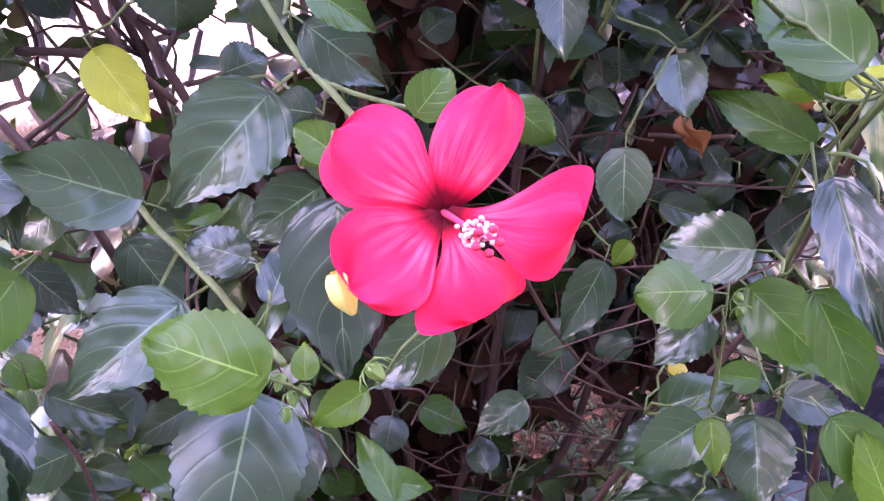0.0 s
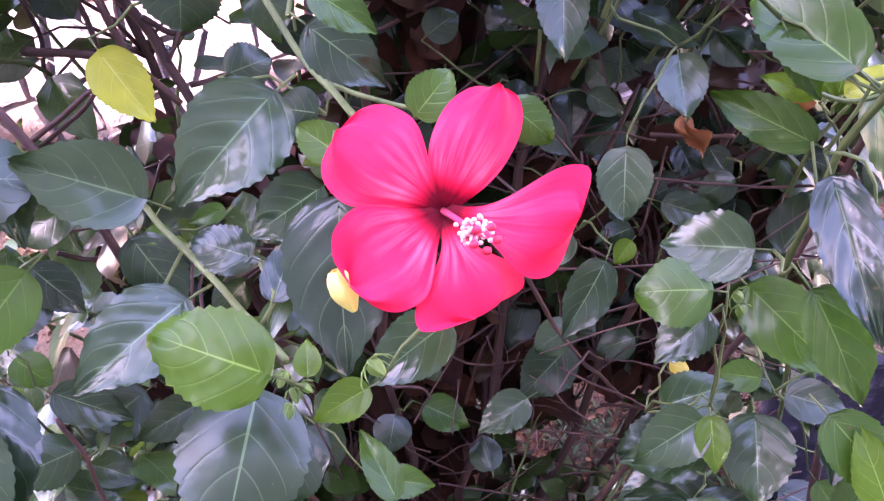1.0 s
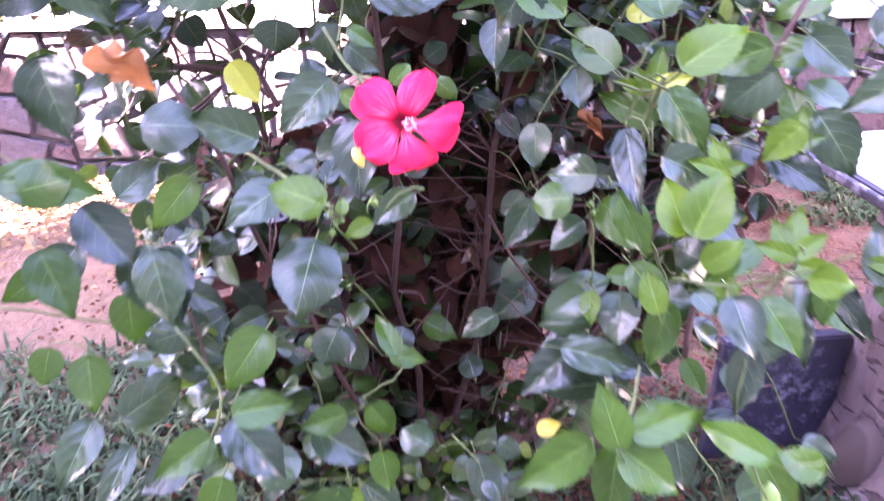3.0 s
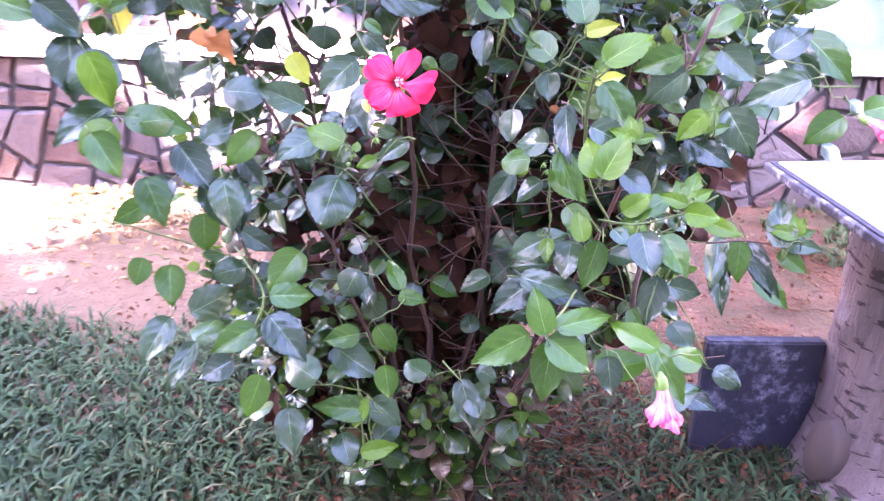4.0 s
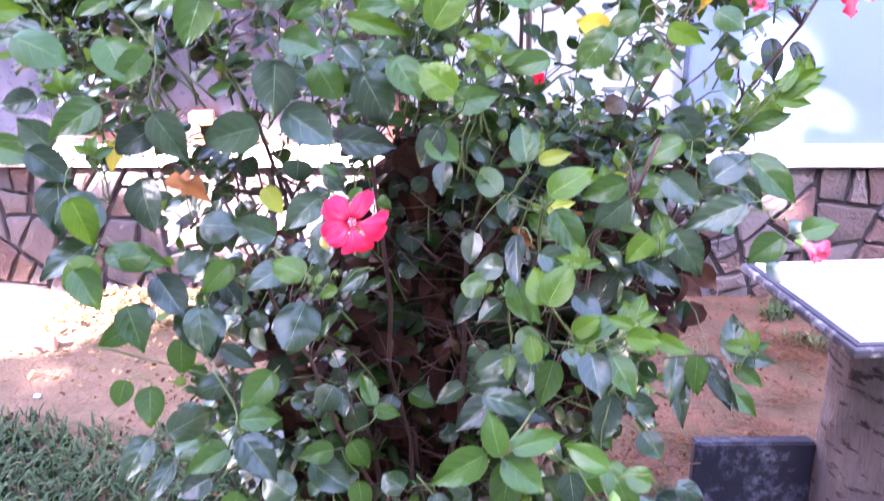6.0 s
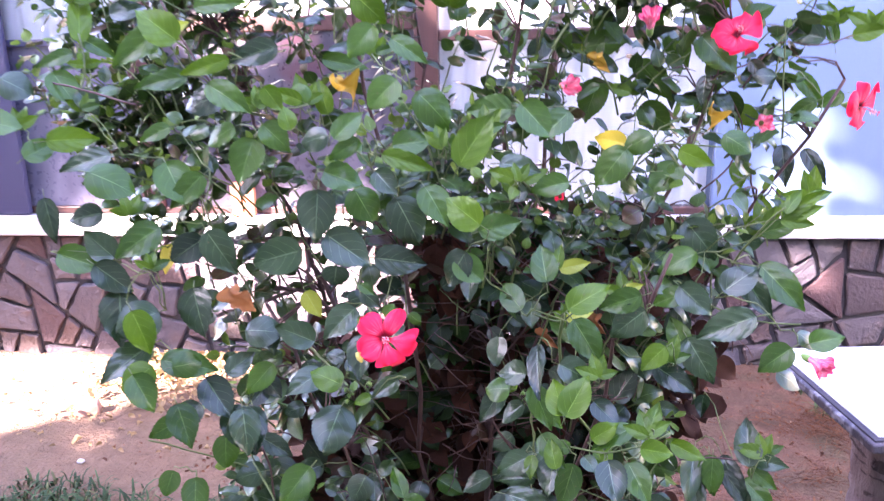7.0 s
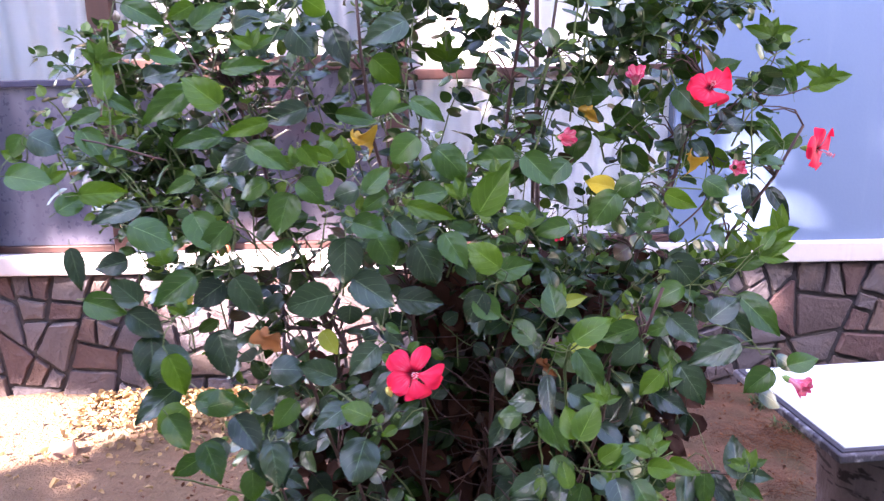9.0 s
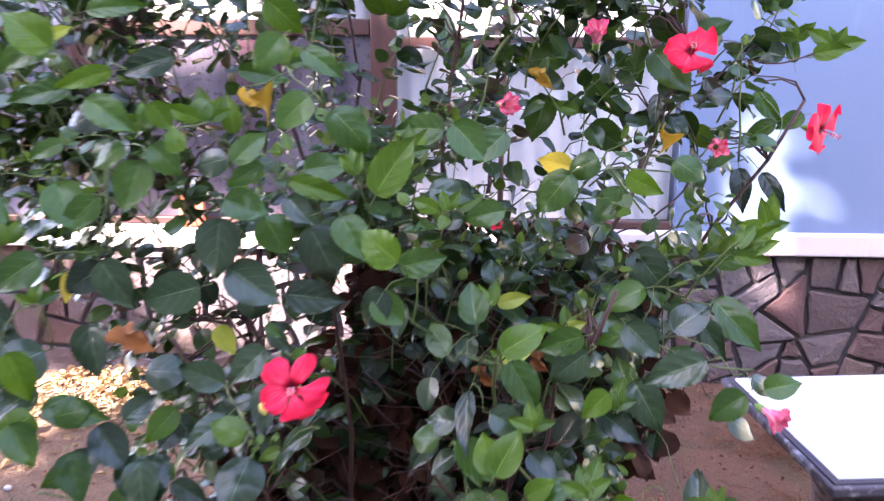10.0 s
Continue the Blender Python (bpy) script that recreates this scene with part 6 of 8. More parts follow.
leaf((0.664, 0.288, 1.541), (0.705, 0.269, 1.553), (-0.47, -0.84, 0.26), "y", 5, 0.88)
leaf((0.600, 0.303, 1.554), (0.567, 0.320, 1.562), (-0.42, -0.89, 0.17), "y", 5, 0.80)
leaf((0.602, 0.307, 1.554), (0.590, 0.318, 1.593), (-0.34, -0.93, 0.16), "y", 5, 0.70)
leaf((0.609, 0.321, 1.554), (0.622, 0.317, 1.582), (-0.36, -0.93, 0.02), "y", 5, 0.80)
leaf((0.609, 0.322, 1.554), (0.634, 0.308, 1.582), (-0.43, -0.90, -0.06), "y", 5, 0.85)
leaf((-0.041, -0.154, 1.406), (-0.066, -0.144, 1.421), (-0.25, -0.94, 0.21), "y", 5, 0.75)
leaf((-0.038, -0.110, 1.400), (-0.046, -0.096, 1.440), (-0.35, -0.91, 0.24), "y", 5, 0.76)
leaf((-0.038, -0.116, 1.401), (-0.020, -0.115, 1.434), (-0.28, -0.94, 0.18), "y", 5, 0.78)
leaf((-0.041, -0.153, 1.406), (-0.012, -0.154, 1.415), (-0.08, -0.96, 0.28), "m", 5, 0.76)
leaf((-0.096, -0.180, 1.388), (-0.127, -0.168, 1.406), (-0.29, -0.95, 0.12), "y", 5, 0.75)
leaf((-0.096, -0.185, 1.389), (-0.109, -0.174, 1.418), (-0.08, -0.94, 0.34), "y", 5, 0.74)
leaf((-0.097, -0.187, 1.389), (-0.094, -0.183, 1.414), (-0.31, -0.93, 0.19), "y", 5, 0.76)
leaf((-0.096, -0.172, 1.386), (-0.066, -0.165, 1.399), (0.15, -0.97, 0.21), "m", 5, 0.73)
leaf((0.505, 0.089, 1.261), (0.465, 0.108, 1.266), (-0.37, -0.85, 0.36), "y", 5, 0.84)
leaf((0.529, 0.142, 1.249), (0.516, 0.152, 1.300), (-0.26, -0.96, 0.13), "y", 5, 0.69)
leaf((0.539, 0.165, 1.244), (0.544, 0.177, 1.305), (-0.40, -0.89, 0.21), "y", 5, 0.69)
leaf((0.497, 0.071, 1.265), (0.530, 0.064, 1.279), (-0.36, -0.81, 0.47), "m", 5, 0.82)
leaf((0.295, 0.307, 1.700), (0.263, 0.322, 1.720), (-0.33, -0.93, 0.15), "y", 5, 0.70)
leaf((0.295, 0.308, 1.700), (0.277, 0.324, 1.738), (-0.28, -0.92, 0.26), "y", 5, 0.67)
leaf((0.298, 0.317, 1.701), (0.314, 0.314, 1.729), (-0.27, -0.96, 0.06), "y", 5, 0.84)
leaf((0.297, 0.316, 1.701), (0.333, 0.315, 1.728), (-0.16, -0.97, 0.19), "m", 5, 0.81)
leaf((-0.002, -0.180, 1.342), (-0.036, -0.165, 1.353), (-0.27, -0.90, 0.35), "y", 5, 0.76)
leaf((0.007, -0.111, 1.328), (0.001, -0.101, 1.353), (0.07, -0.92, 0.38), "y", 5, 0.79)
leaf((0.009, -0.089, 1.324), (0.025, -0.082, 1.349), (-0.01, -0.96, 0.27), "y", 5, 0.76)
leaf((0.021, 0.009, 1.304), (0.060, 0.021, 1.326), (0.03, -0.90, 0.43), "y", 3, 0.67)
leaf((-0.562, -0.138, 1.195), (-0.583, -0.139, 1.209), (0.36, -0.78, 0.51), "y", 3, 0.70)
leaf((-0.566, -0.126, 1.192), (-0.572, -0.118, 1.216), (0.34, -0.87, 0.37), "y", 5, 0.72)
leaf((-0.567, -0.123, 1.191), (-0.566, -0.104, 1.217), (0.16, -0.80, 0.58), "y", 5, 0.72)
leaf((-0.576, -0.098, 1.183), (-0.551, -0.083, 1.195), (0.28, -0.84, 0.47), "m", 5, 0.80)
leaf((-0.581, -0.138, 1.283), (-0.605, -0.151, 1.291), (0.53, -0.78, 0.33), "y", 3, 0.73)
leaf((-0.574, -0.155, 1.287), (-0.587, -0.143, 1.316), (0.32, -0.82, 0.47), "y", 5, 0.69)
leaf((-0.578, -0.145, 1.284), (-0.567, -0.127, 1.312), (0.30, -0.85, 0.43), "y", 5, 0.70)
leaf((-0.580, -0.139, 1.283), (-0.561, -0.123, 1.299), (0.30, -0.84, 0.45), "m", 5, 0.76)
leaf((-0.210, 0.006, 1.512), (-0.246, 0.007, 1.531), (0.09, -0.97, 0.24), "y", 5, 0.78)
leaf((-0.209, -0.018, 1.513), (-0.219, -0.011, 1.545), (0.28, -0.92, 0.29), "y", 5, 0.80)
leaf((-0.208, -0.029, 1.513), (-0.197, -0.027, 1.539), (0.16, -0.99, -0.00), "y", 5, 0.76)
leaf((-0.207, -0.046, 1.514), (-0.178, -0.044, 1.522), (0.01, -0.97, 0.25), "m", 5, 0.75)
leaf((-0.126, 0.339, 1.601), (-0.169, 0.345, 1.627), (-0.02, -0.99, 0.17), "y", 3, 0.68)
leaf((-0.125, 0.388, 1.602), (-0.139, 0.389, 1.643), (0.08, -0.99, 0.07), "y", 5, 0.78)
leaf((-0.125, 0.404, 1.602), (-0.116, 0.414, 1.652), (0.09, -0.98, 0.19), "y", 5, 0.77)
leaf((-0.125, 0.432, 1.603), (-0.081, 0.428, 1.628), (-0.06, -1.00, -0.06), "y", 5, 0.75)
leaf((0.141, 0.325, 1.511), (0.107, 0.342, 1.517), (-0.39, -0.88, 0.29), "y", 3, 0.65)
leaf((0.144, 0.343, 1.511), (0.136, 0.351, 1.547), (-0.19, -0.97, 0.17), "y", 5, 0.77)
leaf((0.136, 0.294, 1.513), (0.156, 0.294, 1.547), (-0.10, -0.99, 0.04), "y", 5, 0.77)
leaf((0.133, 0.279, 1.513), (0.170, 0.281, 1.530), (-0.00, -0.99, 0.12), "l", 5, 0.75)
leaf((0.216, 0.215, 1.434), (0.173, 0.224, 1.448), (-0.08, -0.94, 0.33), "y", 5, 0.76)
leaf((0.227, 0.264, 1.429), (0.207, 0.271, 1.466), (0.13, -0.96, 0.26), "y", 5, 0.80)
leaf((0.235, 0.296, 1.426), (0.243, 0.300, 1.461), (-0.25, -0.95, 0.18), "y", 5, 0.76)
leaf((0.238, 0.308, 1.425), (0.261, 0.312, 1.445), (-0.11, -0.95, 0.29), "m", 5, 0.78)
leaf((-0.432, -0.063, 1.620), (-0.464, -0.067, 1.638), (0.25, -0.94, 0.24), "y", 5, 0.82)
leaf((-0.434, -0.056, 1.620), (-0.435, -0.062, 1.647), (0.34, -0.92, -0.18), "y", 5, 0.76)
leaf((-0.432, -0.062, 1.620), (-0.420, -0.054, 1.651), (0.12, -0.97, 0.22), "y", 5, 0.70)
leaf((-0.435, -0.053, 1.620), (-0.399, -0.038, 1.638), (0.41, -0.91, -0.05), "m", 5, 0.70)
leaf((-0.811, -0.027, 1.403), (-0.838, -0.039, 1.411), (0.46, -0.83, 0.33), "y", 5, 0.89)
leaf((-0.811, -0.027, 1.403), (-0.820, -0.022, 1.437), (0.45, -0.86, 0.26), "y", 5, 0.70)
leaf((-0.809, -0.032, 1.403), (-0.797, -0.019, 1.437), (0.47, -0.86, 0.18), "y", 3, 0.59)
leaf((-0.806, -0.037, 1.404), (-0.779, -0.020, 1.422), (0.42, -0.89, 0.19), "y", 5, 0.76)
leaf((0.046, -0.122, 0.800), (-0.018, -0.108, 0.798), (-0.15, -0.57, 0.80), "d", 5, 0.93)
leaf((0.049, -0.141, 0.765), (-0.020, -0.135, 0.756), (-0.15, -0.42, 0.89), "d", 1, 0.85)
leaf((0.022, -0.136, 0.811), (0.100, -0.166, 0.798), (-0.09, -0.58, 0.81), "d", 5, 0.80)
leaf((0.039, -0.101, 0.826), (-0.019, -0.090, 0.820), (-0.17, -0.52, 0.84), "d", 5, 0.95)
leaf((0.107, -0.215, 0.934), (0.123, -0.238, 0.923), (-0.19, -0.51, 0.84), "d", 3, 1.05)
leaf((0.445, 0.087, 0.717), (0.485, 0.035, 0.689), (-0.27, -0.61, 0.75), "m", 5, 0.84)
leaf((0.277, -0.005, 0.670), (0.301, -0.042, 0.649), (-0.19, -0.58, 0.79), "d", 0, 1.07)
leaf((0.186, -0.059, 0.727), (0.205, -0.093, 0.698), (-0.20, -0.70, 0.69), "m", 5, 0.91)
leaf((0.152, -0.035, 0.590), (0.243, -0.031, 0.617), (-0.23, -0.48, 0.85), "m", 3, 0.95)
leaf((0.373, 0.189, 0.397), (0.440, 0.137, 0.394), (-0.24, -0.37, 0.90), "d", 5, 0.99)
leaf((-0.022, -0.145, 0.699), (0.005, -0.144, 0.709), (-0.25, -0.60, 0.76), "Y", 5, 1.04)
leaf((0.122, -0.191, 0.952), (0.156, -0.193, 0.978), (-0.36, -0.83, 0.42), "y", 3, 0.97)
leaf((0.250, -0.148, 0.922), (0.286, -0.187, 0.919), (-0.62, -0.59, 0.51), "y", 3, 0.68)
leaf((-0.067, -0.077, 0.562), (-0.055, -0.111, 0.545), (0.02, -0.45, 0.89), "d", 2, 1.03)
leaf((-0.148, -0.011, 0.556), (-0.188, 0.014, 0.568), (-0.04, -0.48, 0.88), "d", 2, 1.06)
leaf((0.346, 0.150, 1.412), (0.351, 0.132, 1.380), (0.30, -0.75, 0.10), "g", 5, 0.80)
leaf((0.143, 0.120, 1.506), (0.151, 0.109, 1.480), (-0.40, -0.70, 0.10), "g", 3, 0.90)
leaf((-0.640, 0.110, 1.166), (-0.646, 0.085, 1.120), (0.20, -0.80, 0.40), "Y", 5, 0.80)
leaf((0.458, -0.097, 1.072), (0.502, -0.107, 1.088), (0.10, -0.75, 0.60), "m", 3, 1.05)
leaf((0.447, -0.077, 1.079), (0.477, -0.087, 1.062), (0.20, -0.60, 0.70), "d", 2, 1.00)
branch([(-0.247, -0.100, 1.171), (-0.227, -0.130, 1.148), (-0.210, -0.170, 1.140), (-0.201, -0.200, 1.141)], 0.0018, 0.0015, M_GREENSTEM)
branch([(-0.216, -0.140, 1.139), (-0.192, -0.180, 1.143), (-0.177, -0.190, 1.144)], 0.0012, 0.0010, M_GREENSTEM)
branch([(-0.410, 0.160, 0.930), (-0.365, 0.038, 0.996), (-0.318, -0.060, 1.016), (-0.279, -0.130, 1.022), (-0.242, -0.208, 1.038)], 0.0025, 0.0019, M_GREENSTEM)
branch([(-0.316, -0.050, 1.003), (-0.321, -0.100, 1.004)], 0.0013, 0.0010, M_GREENSTEM)
branch([(-0.286, -0.100, 1.019), (-0.257, -0.140, 1.053)], 0.0012, 0.0010, M_GREENSTEM)
branch([(-0.256, -0.170, 1.030), (-0.249, -0.165, 1.040)], 0.0012, 0.0010, M_GREENSTEM)
branch([(-0.252, -0.190, 1.037), (-0.255, -0.220, 1.028)], 0.0015, 0.0012, M_GREENSTEM)
branch([(0.080, -0.120, 1.123), (0.076, -0.100, 1.076), (0.081, -0.080, 1.011), (0.099, -0.050, 0.940), (0.165, 0.000, 0.821), (0.224, 0.060, 0.679)], 0.0028, 0.0023, M_GREENSTEM)
branch([(0.027, -0.150, 1.141), (0.085, -0.120, 1.111)], 0.0014, 0.0012, M_GREENSTEM)
branch([(0.111, -0.020, 1.042), (0.105, -0.050, 1.017)], 0.0013, 0.0011, M_GREENSTEM)
branch([(0.197, -0.050, 0.683), (0.193, -0.040, 0.748), (0.204, -0.020, 0.796)], 0.0045, 0.0040, M_BARK)
branch([(-0.379, 0.100, 1.124), (-0.365, 0.100, 1.080), (-0.335, 0.100, 1.042)], 0.0035, 0.0030, M_BARK)
branch([(-0.458, 0.150, 1.071), (-0.425, 0.150, 1.068), (-0.389, 0.140, 1.068)], 0.0040, 0.0035, M_BARK)
branch([(-0.436, 0.050, 1.032), (-0.404, 0.050, 1.057), (-0.380, 0.050, 1.073)], 0.0025, 0.0020, M_BARK)
branch([(-0.181, 0.270, 1.043), (-0.114, 0.270, 1.074)], 0.0025, 0.0020, M_BARK)
branch([(-0.072, 0.340, 0.949), (-0.064, 0.340, 1.001), (-0.057, 0.340, 1.061)], 0.0070, 0.0060, M_BARK)
branch([(0.026, 0.280, 1.017), (0.046, 0.280, 0.973), (0.073, 0.280, 0.937)], 0.0025, 0.0020, M_BARK)
branch([(-0.055, 0.100, 0.868), (-0.009, 0.100, 0.783), (0.074, 0.120, 0.676)], 0.0025, 0.0022, M_BARK)
branch([(0.019, 0.100, 0.963), (0.132, 0.100, 0.945), (0.200, 0.080, 0.952)], 0.0015, 0.0015, M_BARK)
branch([(-0.467, 0.030, 0.797), (-0.455, 0.030, 0.749), (-0.451, 0.030, 0.681)], 0.0022, 0.0020, M_BARK)
branch([(-0.026, 0.250, 0.472), (0.067, 0.250, 0.426), (0.127, 0.250, 0.412)], 0.0020, 0.0020, M_BARK)
branch([(-0.002, 0.300, 0.851), (0.014, 0.300, 0.941), (0.027, 0.320, 1.023)], 0.0050, 0.0050, M_BARK)
branch([(0.098, 0.500, 1.028), (0.100, 0.580, 1.334), (0.106, 0.650, 1.501), (0.107, 0.680, 1.796)], 0.0070, 0.0060, M_BARK)
branch([(0.103, 0.640, 1.600), (0.046, 0.600, 1.656), (0.000, 0.550, 1.681)], 0.0030, 0.0020, M_BARK)
branch([(0.107, 0.640, 1.544), (0.140, 0.620, 1.599), (0.186, 0.600, 1.639)], 0.0030, 0.0020, M_BARK)
branch([(-0.455, 0.450, 1.522), (-0.438, 0.460, 1.598), (-0.427, 0.460, 1.673)], 0.0025, 0.0020, M_BARK)
branch([(0.426, 0.250, 1.437), (0.488, 0.270, 1.516), (0.559, 0.270, 1.512), (0.623, 0.270, 1.529)], 0.0018, 0.0013, M_BARK)
branch([(0.499, 0.300, 1.515), (0.557, 0.330, 1.561), (0.586, 0.350, 1.620)], 0.0016, 0.0013, M_BARK)
branch([(0.322, 0.300, 1.412), (0.387, 0.280, 1.460), (0.427, 0.260, 1.478), (0.477, 0.270, 1.499)], 0.0022, 0.0016, M_BARK)
branch([(0.379, 0.300, 1.236), (0.434, 0.320, 1.282), (0.448, 0.300, 1.359), (0.409, 0.270, 1.424)], 0.0020, 0.0015, M_BARK)
branch([(0.215, 0.100, 1.330), (0.257, 0.100, 1.353), (0.363, 0.120, 1.345)], 0.0018, 0.0015, M_GREENSTEM)
branch([(0.257, 0.100, 1.353), (0.309, 0.080, 1.287)], 0.0018, 0.0015, M_GREENSTEM)
branch([(0.358, 0.000, 1.168), (0.381, -0.050, 1.239), (0.405, -0.080, 1.281)], 0.0020, 0.0015, M_GREENSTEM)
branch([(0.357, 0.000, 1.173), (0.384, -0.050, 1.180)], 0.0015, 0.0012, M_GREENSTEM)
branch([(0.314, 0.000, 1.103), (0.368, -0.080, 1.103), (0.430, -0.120, 1.111)], 0.0016, 0.0013, M_GREENSTEM)
branch([(0.035, -0.100, 1.115), (0.074, -0.100, 1.103), (0.099, -0.120, 1.130)], 0.0016, 0.0014, M_GREENSTEM)
branch([(0.088, -0.200, 0.942), (0.139, -0.220, 0.946), (0.185, -0.250, 0.976), (0.210, -0.280, 1.011)], 0.0016, 0.0013, M_GREENSTEM)
branch([(0.272, -0.100, 0.869), (0.333, -0.100, 0.873), (0.385, -0.100, 0.866)], 0.0015, 0.0012, M_BARK)
branch([(-0.727, 0.000, 1.427), (-0.716, 0.030, 1.493), (-0.730, 0.050, 1.552)], 0.0018, 0.0014, M_GREENSTEM)
branch([(-0.594, -0.050, 1.439), (-0.718, -0.020, 1.468), (-0.784, 0.000, 1.478)], 0.0020, 0.0016, M_BARK)
branch([(-0.400, -0.150, 1.445), (-0.448, -0.150, 1.504), (-0.516, -0.120, 1.612), (-0.552, -0.100, 1.665)], 0.0018, 0.0014, M_BARK)
branch([(-0.292, 0.040, 1.532), (-0.289, 0.040, 1.581), (-0.289, 0.040, 1.629)], 0.0013, 0.0011, M_GREENSTEM)
branch([(0.015, -0.290, 0.821), (0.037, -0.270, 0.836), (0.068, -0.200, 0.835)], 0.0020, 0.0016, M_GREENSTEM)
branch([(0.144, -0.320, 0.808), (0.154, -0.335, 0.781), (0.166, -0.335, 0.760)], 0.0015, 0.0012, M_GREENSTEM)
branch([(-0.118, -0.050, 0.612), (-0.085, -0.090, 0.598)], 0.0016, 0.0013, M_GREENSTEM)
branch([(-0.395, -0.180, 0.748), (-0.384, -0.160, 0.798), (-0.438, -0.100, 0.841)], 0.0020, 0.0016, M_GREENSTEM)
branch([(-0.252, -0.080, 0.410), (-0.255, -0.090, 0.522), (-0.264, -0.060, 0.575)], 0.0020, 0.0016, M_GREENSTEM)
branch([(-0.620, -0.100, 0.877), (-0.547, -0.080, 0.845), (-0.462, -0.060, 0.806)], 0.0016, 0.0014, M_GREENSTEM)
branch([(-0.400, 0.220, 1.100), (-0.375, 0.200, 1.072), (-0.354, 0.180, 1.039), (-0.335, 0.160, 1.011)], 0.0050, 0.0040, M_BARK)
branch([(-0.532, 0.300, 1.032), (-0.473, 0.260, 1.036), (-0.428, 0.240, 1.040)], 0.0040, 0.0030, M_BARK)
branch([(-0.433, 0.220, 1.096), (-0.420, 0.200, 1.073), (-0.415, 0.200, 1.044)], 0.0030, 0.0020, M_BARK)
branch([(-0.377, 0.200, 1.081), (-0.353, 0.200, 1.067), (-0.332, 0.220, 1.068)], 0.0030, 0.0024, M_BARK)
branch([(-0.485, 0.240, 1.092), (-0.476, 0.240, 1.059), (-0.473, 0.220, 1.029), (-0.451, 0.200, 1.000)], 0.0026, 0.0020, M_BARK)
branch([(-0.357, 0.180, 1.049), (-0.347, 0.200, 1.071), (-0.342, 0.240, 1.085)], 0.0024, 0.0018, M_BARK)
branch([(-0.330, 0.120, 1.050), (-0.299, 0.120, 1.058), (-0.271, 0.100, 1.066)], 0.0026, 0.0020, M_BARK)
branch([(-0.453, 0.120, 1.003), (-0.405, 0.100, 1.042), (-0.389, 0.100, 1.059)], 0.0022, 0.0016, M_BARK)
branch([(0.042, 0.200, 0.926), (0.059, 0.200, 0.967), (0.079, 0.220, 1.000)], 0.0026, 0.0022, M_BARK)
branch([(0.144, 0.250, 0.869), (0.194, 0.220, 0.908), (0.220, 0.200, 0.939)], 0.0032, 0.0026, M_BARK)
branch([(0.054, 0.120, 0.990), (0.102, 0.120, 0.985), (0.134, 0.120, 0.985)], 0.0022, 0.0020, M_BARK)
branch([(0.084, 0.200, 0.588), (0.192, 0.200, 0.571), (0.318, 0.150, 0.627)], 0.0024, 0.0020, M_BARK)
branch([(-0.184, 0.050, 0.782), (-0.158, 0.050, 0.778), (-0.147, 0.060, 0.755)], 0.0016, 0.0012, M_BARK)
branch([(-0.130, 0.200, 0.684), (-0.091, 0.200, 0.705), (-0.059, 0.200, 0.730)], 0.0014, 0.0011, M_BARK)
branch([(-0.079, 0.250, 0.560), (-0.060, 0.250, 0.652), (-0.021, 0.280, 0.697)], 0.0022, 0.0016, M_BARK)
branch([(0.026, 0.300, 0.521), (0.066, 0.300, 0.439), (0.130, 0.320, 0.311)], 0.0015, 0.0012, M_BARK)
branch([(-0.014, 0.300, 0.366), (0.059, 0.300, 0.331), (0.136, 0.300, 0.281)], 0.0016, 0.0012, M_BARK)
branch([(-0.211, 0.150, 0.653), (-0.162, 0.150, 0.593), (-0.103, 0.180, 0.514)], 0.0014, 0.0012, M_BARK)
branch([(-0.466, 0.120, 0.904), (-0.448, 0.140, 0.884), (-0.410, 0.150, 0.887)], 0.0025, 0.0020, M_BARK)
branch([(-0.021, 0.200, 0.904), (0.010, 0.200, 0.946), (0.041, 0.220, 0.984)], 0.0022, 0.0016, M_BARK)
branch([(-0.003, 0.180, 0.961), (0.047, 0.180, 0.967), (0.088, 0.180, 0.957)], 0.0018, 0.0013, M_BARK)
branch([(0.026, 0.250, 1.043), (0.048, 0.250, 1.002), (0.061, 0.240, 0.945), (0.058, 0.240, 0.899)], 0.0024, 0.0018, M_BARK)
branch([(0.074, 0.150, 0.867), (0.087, 0.160, 0.918), (0.101, 0.180, 0.950)], 0.0016, 0.0012, M_BARK)
branch([(0.131, 0.200, 0.895), (0.184, 0.200, 0.882), (0.238, 0.200, 0.896)], 0.0018, 0.0014, M_BARK)
branch([(0.232, 0.250, 0.996), (0.206, 0.220, 0.965), (0.178, 0.200, 0.938)], 0.0016, 0.0012, M_BARK)
branch([(0.254, 0.200, 0.908), (0.305, 0.200, 0.865), (0.366, 0.220, 0.843)], 0.0020, 0.0015, M_BARK)
branch([(-0.042, 0.280, 1.058), (-0.010, 0.280, 1.018), (-0.000, 0.280, 0.969)], 0.0018, 0.0013, M_BARK)
branch([(-0.136, 0.150, 0.742), (-0.084, 0.160, 0.705), (-0.022, 0.180, 0.690)], 0.0014, 0.0010, M_BARK)
branch([(-0.065, 0.200, 0.711), (-0.048, 0.200, 0.640), (-0.054, 0.220, 0.546)], 0.0014, 0.0010, M_BARK)
branch([(-0.012, 0.220, 0.580), (0.049, 0.240, 0.544), (0.115, 0.250, 0.473)], 0.0012, 0.0009, M_BARK)
branch([(0.040, 0.250, 0.403), (0.050, 0.250, 0.470), (0.089, 0.260, 0.510)], 0.0012, 0.0009, M_BARK)
branch([(-0.129, 0.200, 0.505), (-0.086, 0.200, 0.540), (-0.022, 0.220, 0.501)], 0.0012, 0.0009, M_BARK)
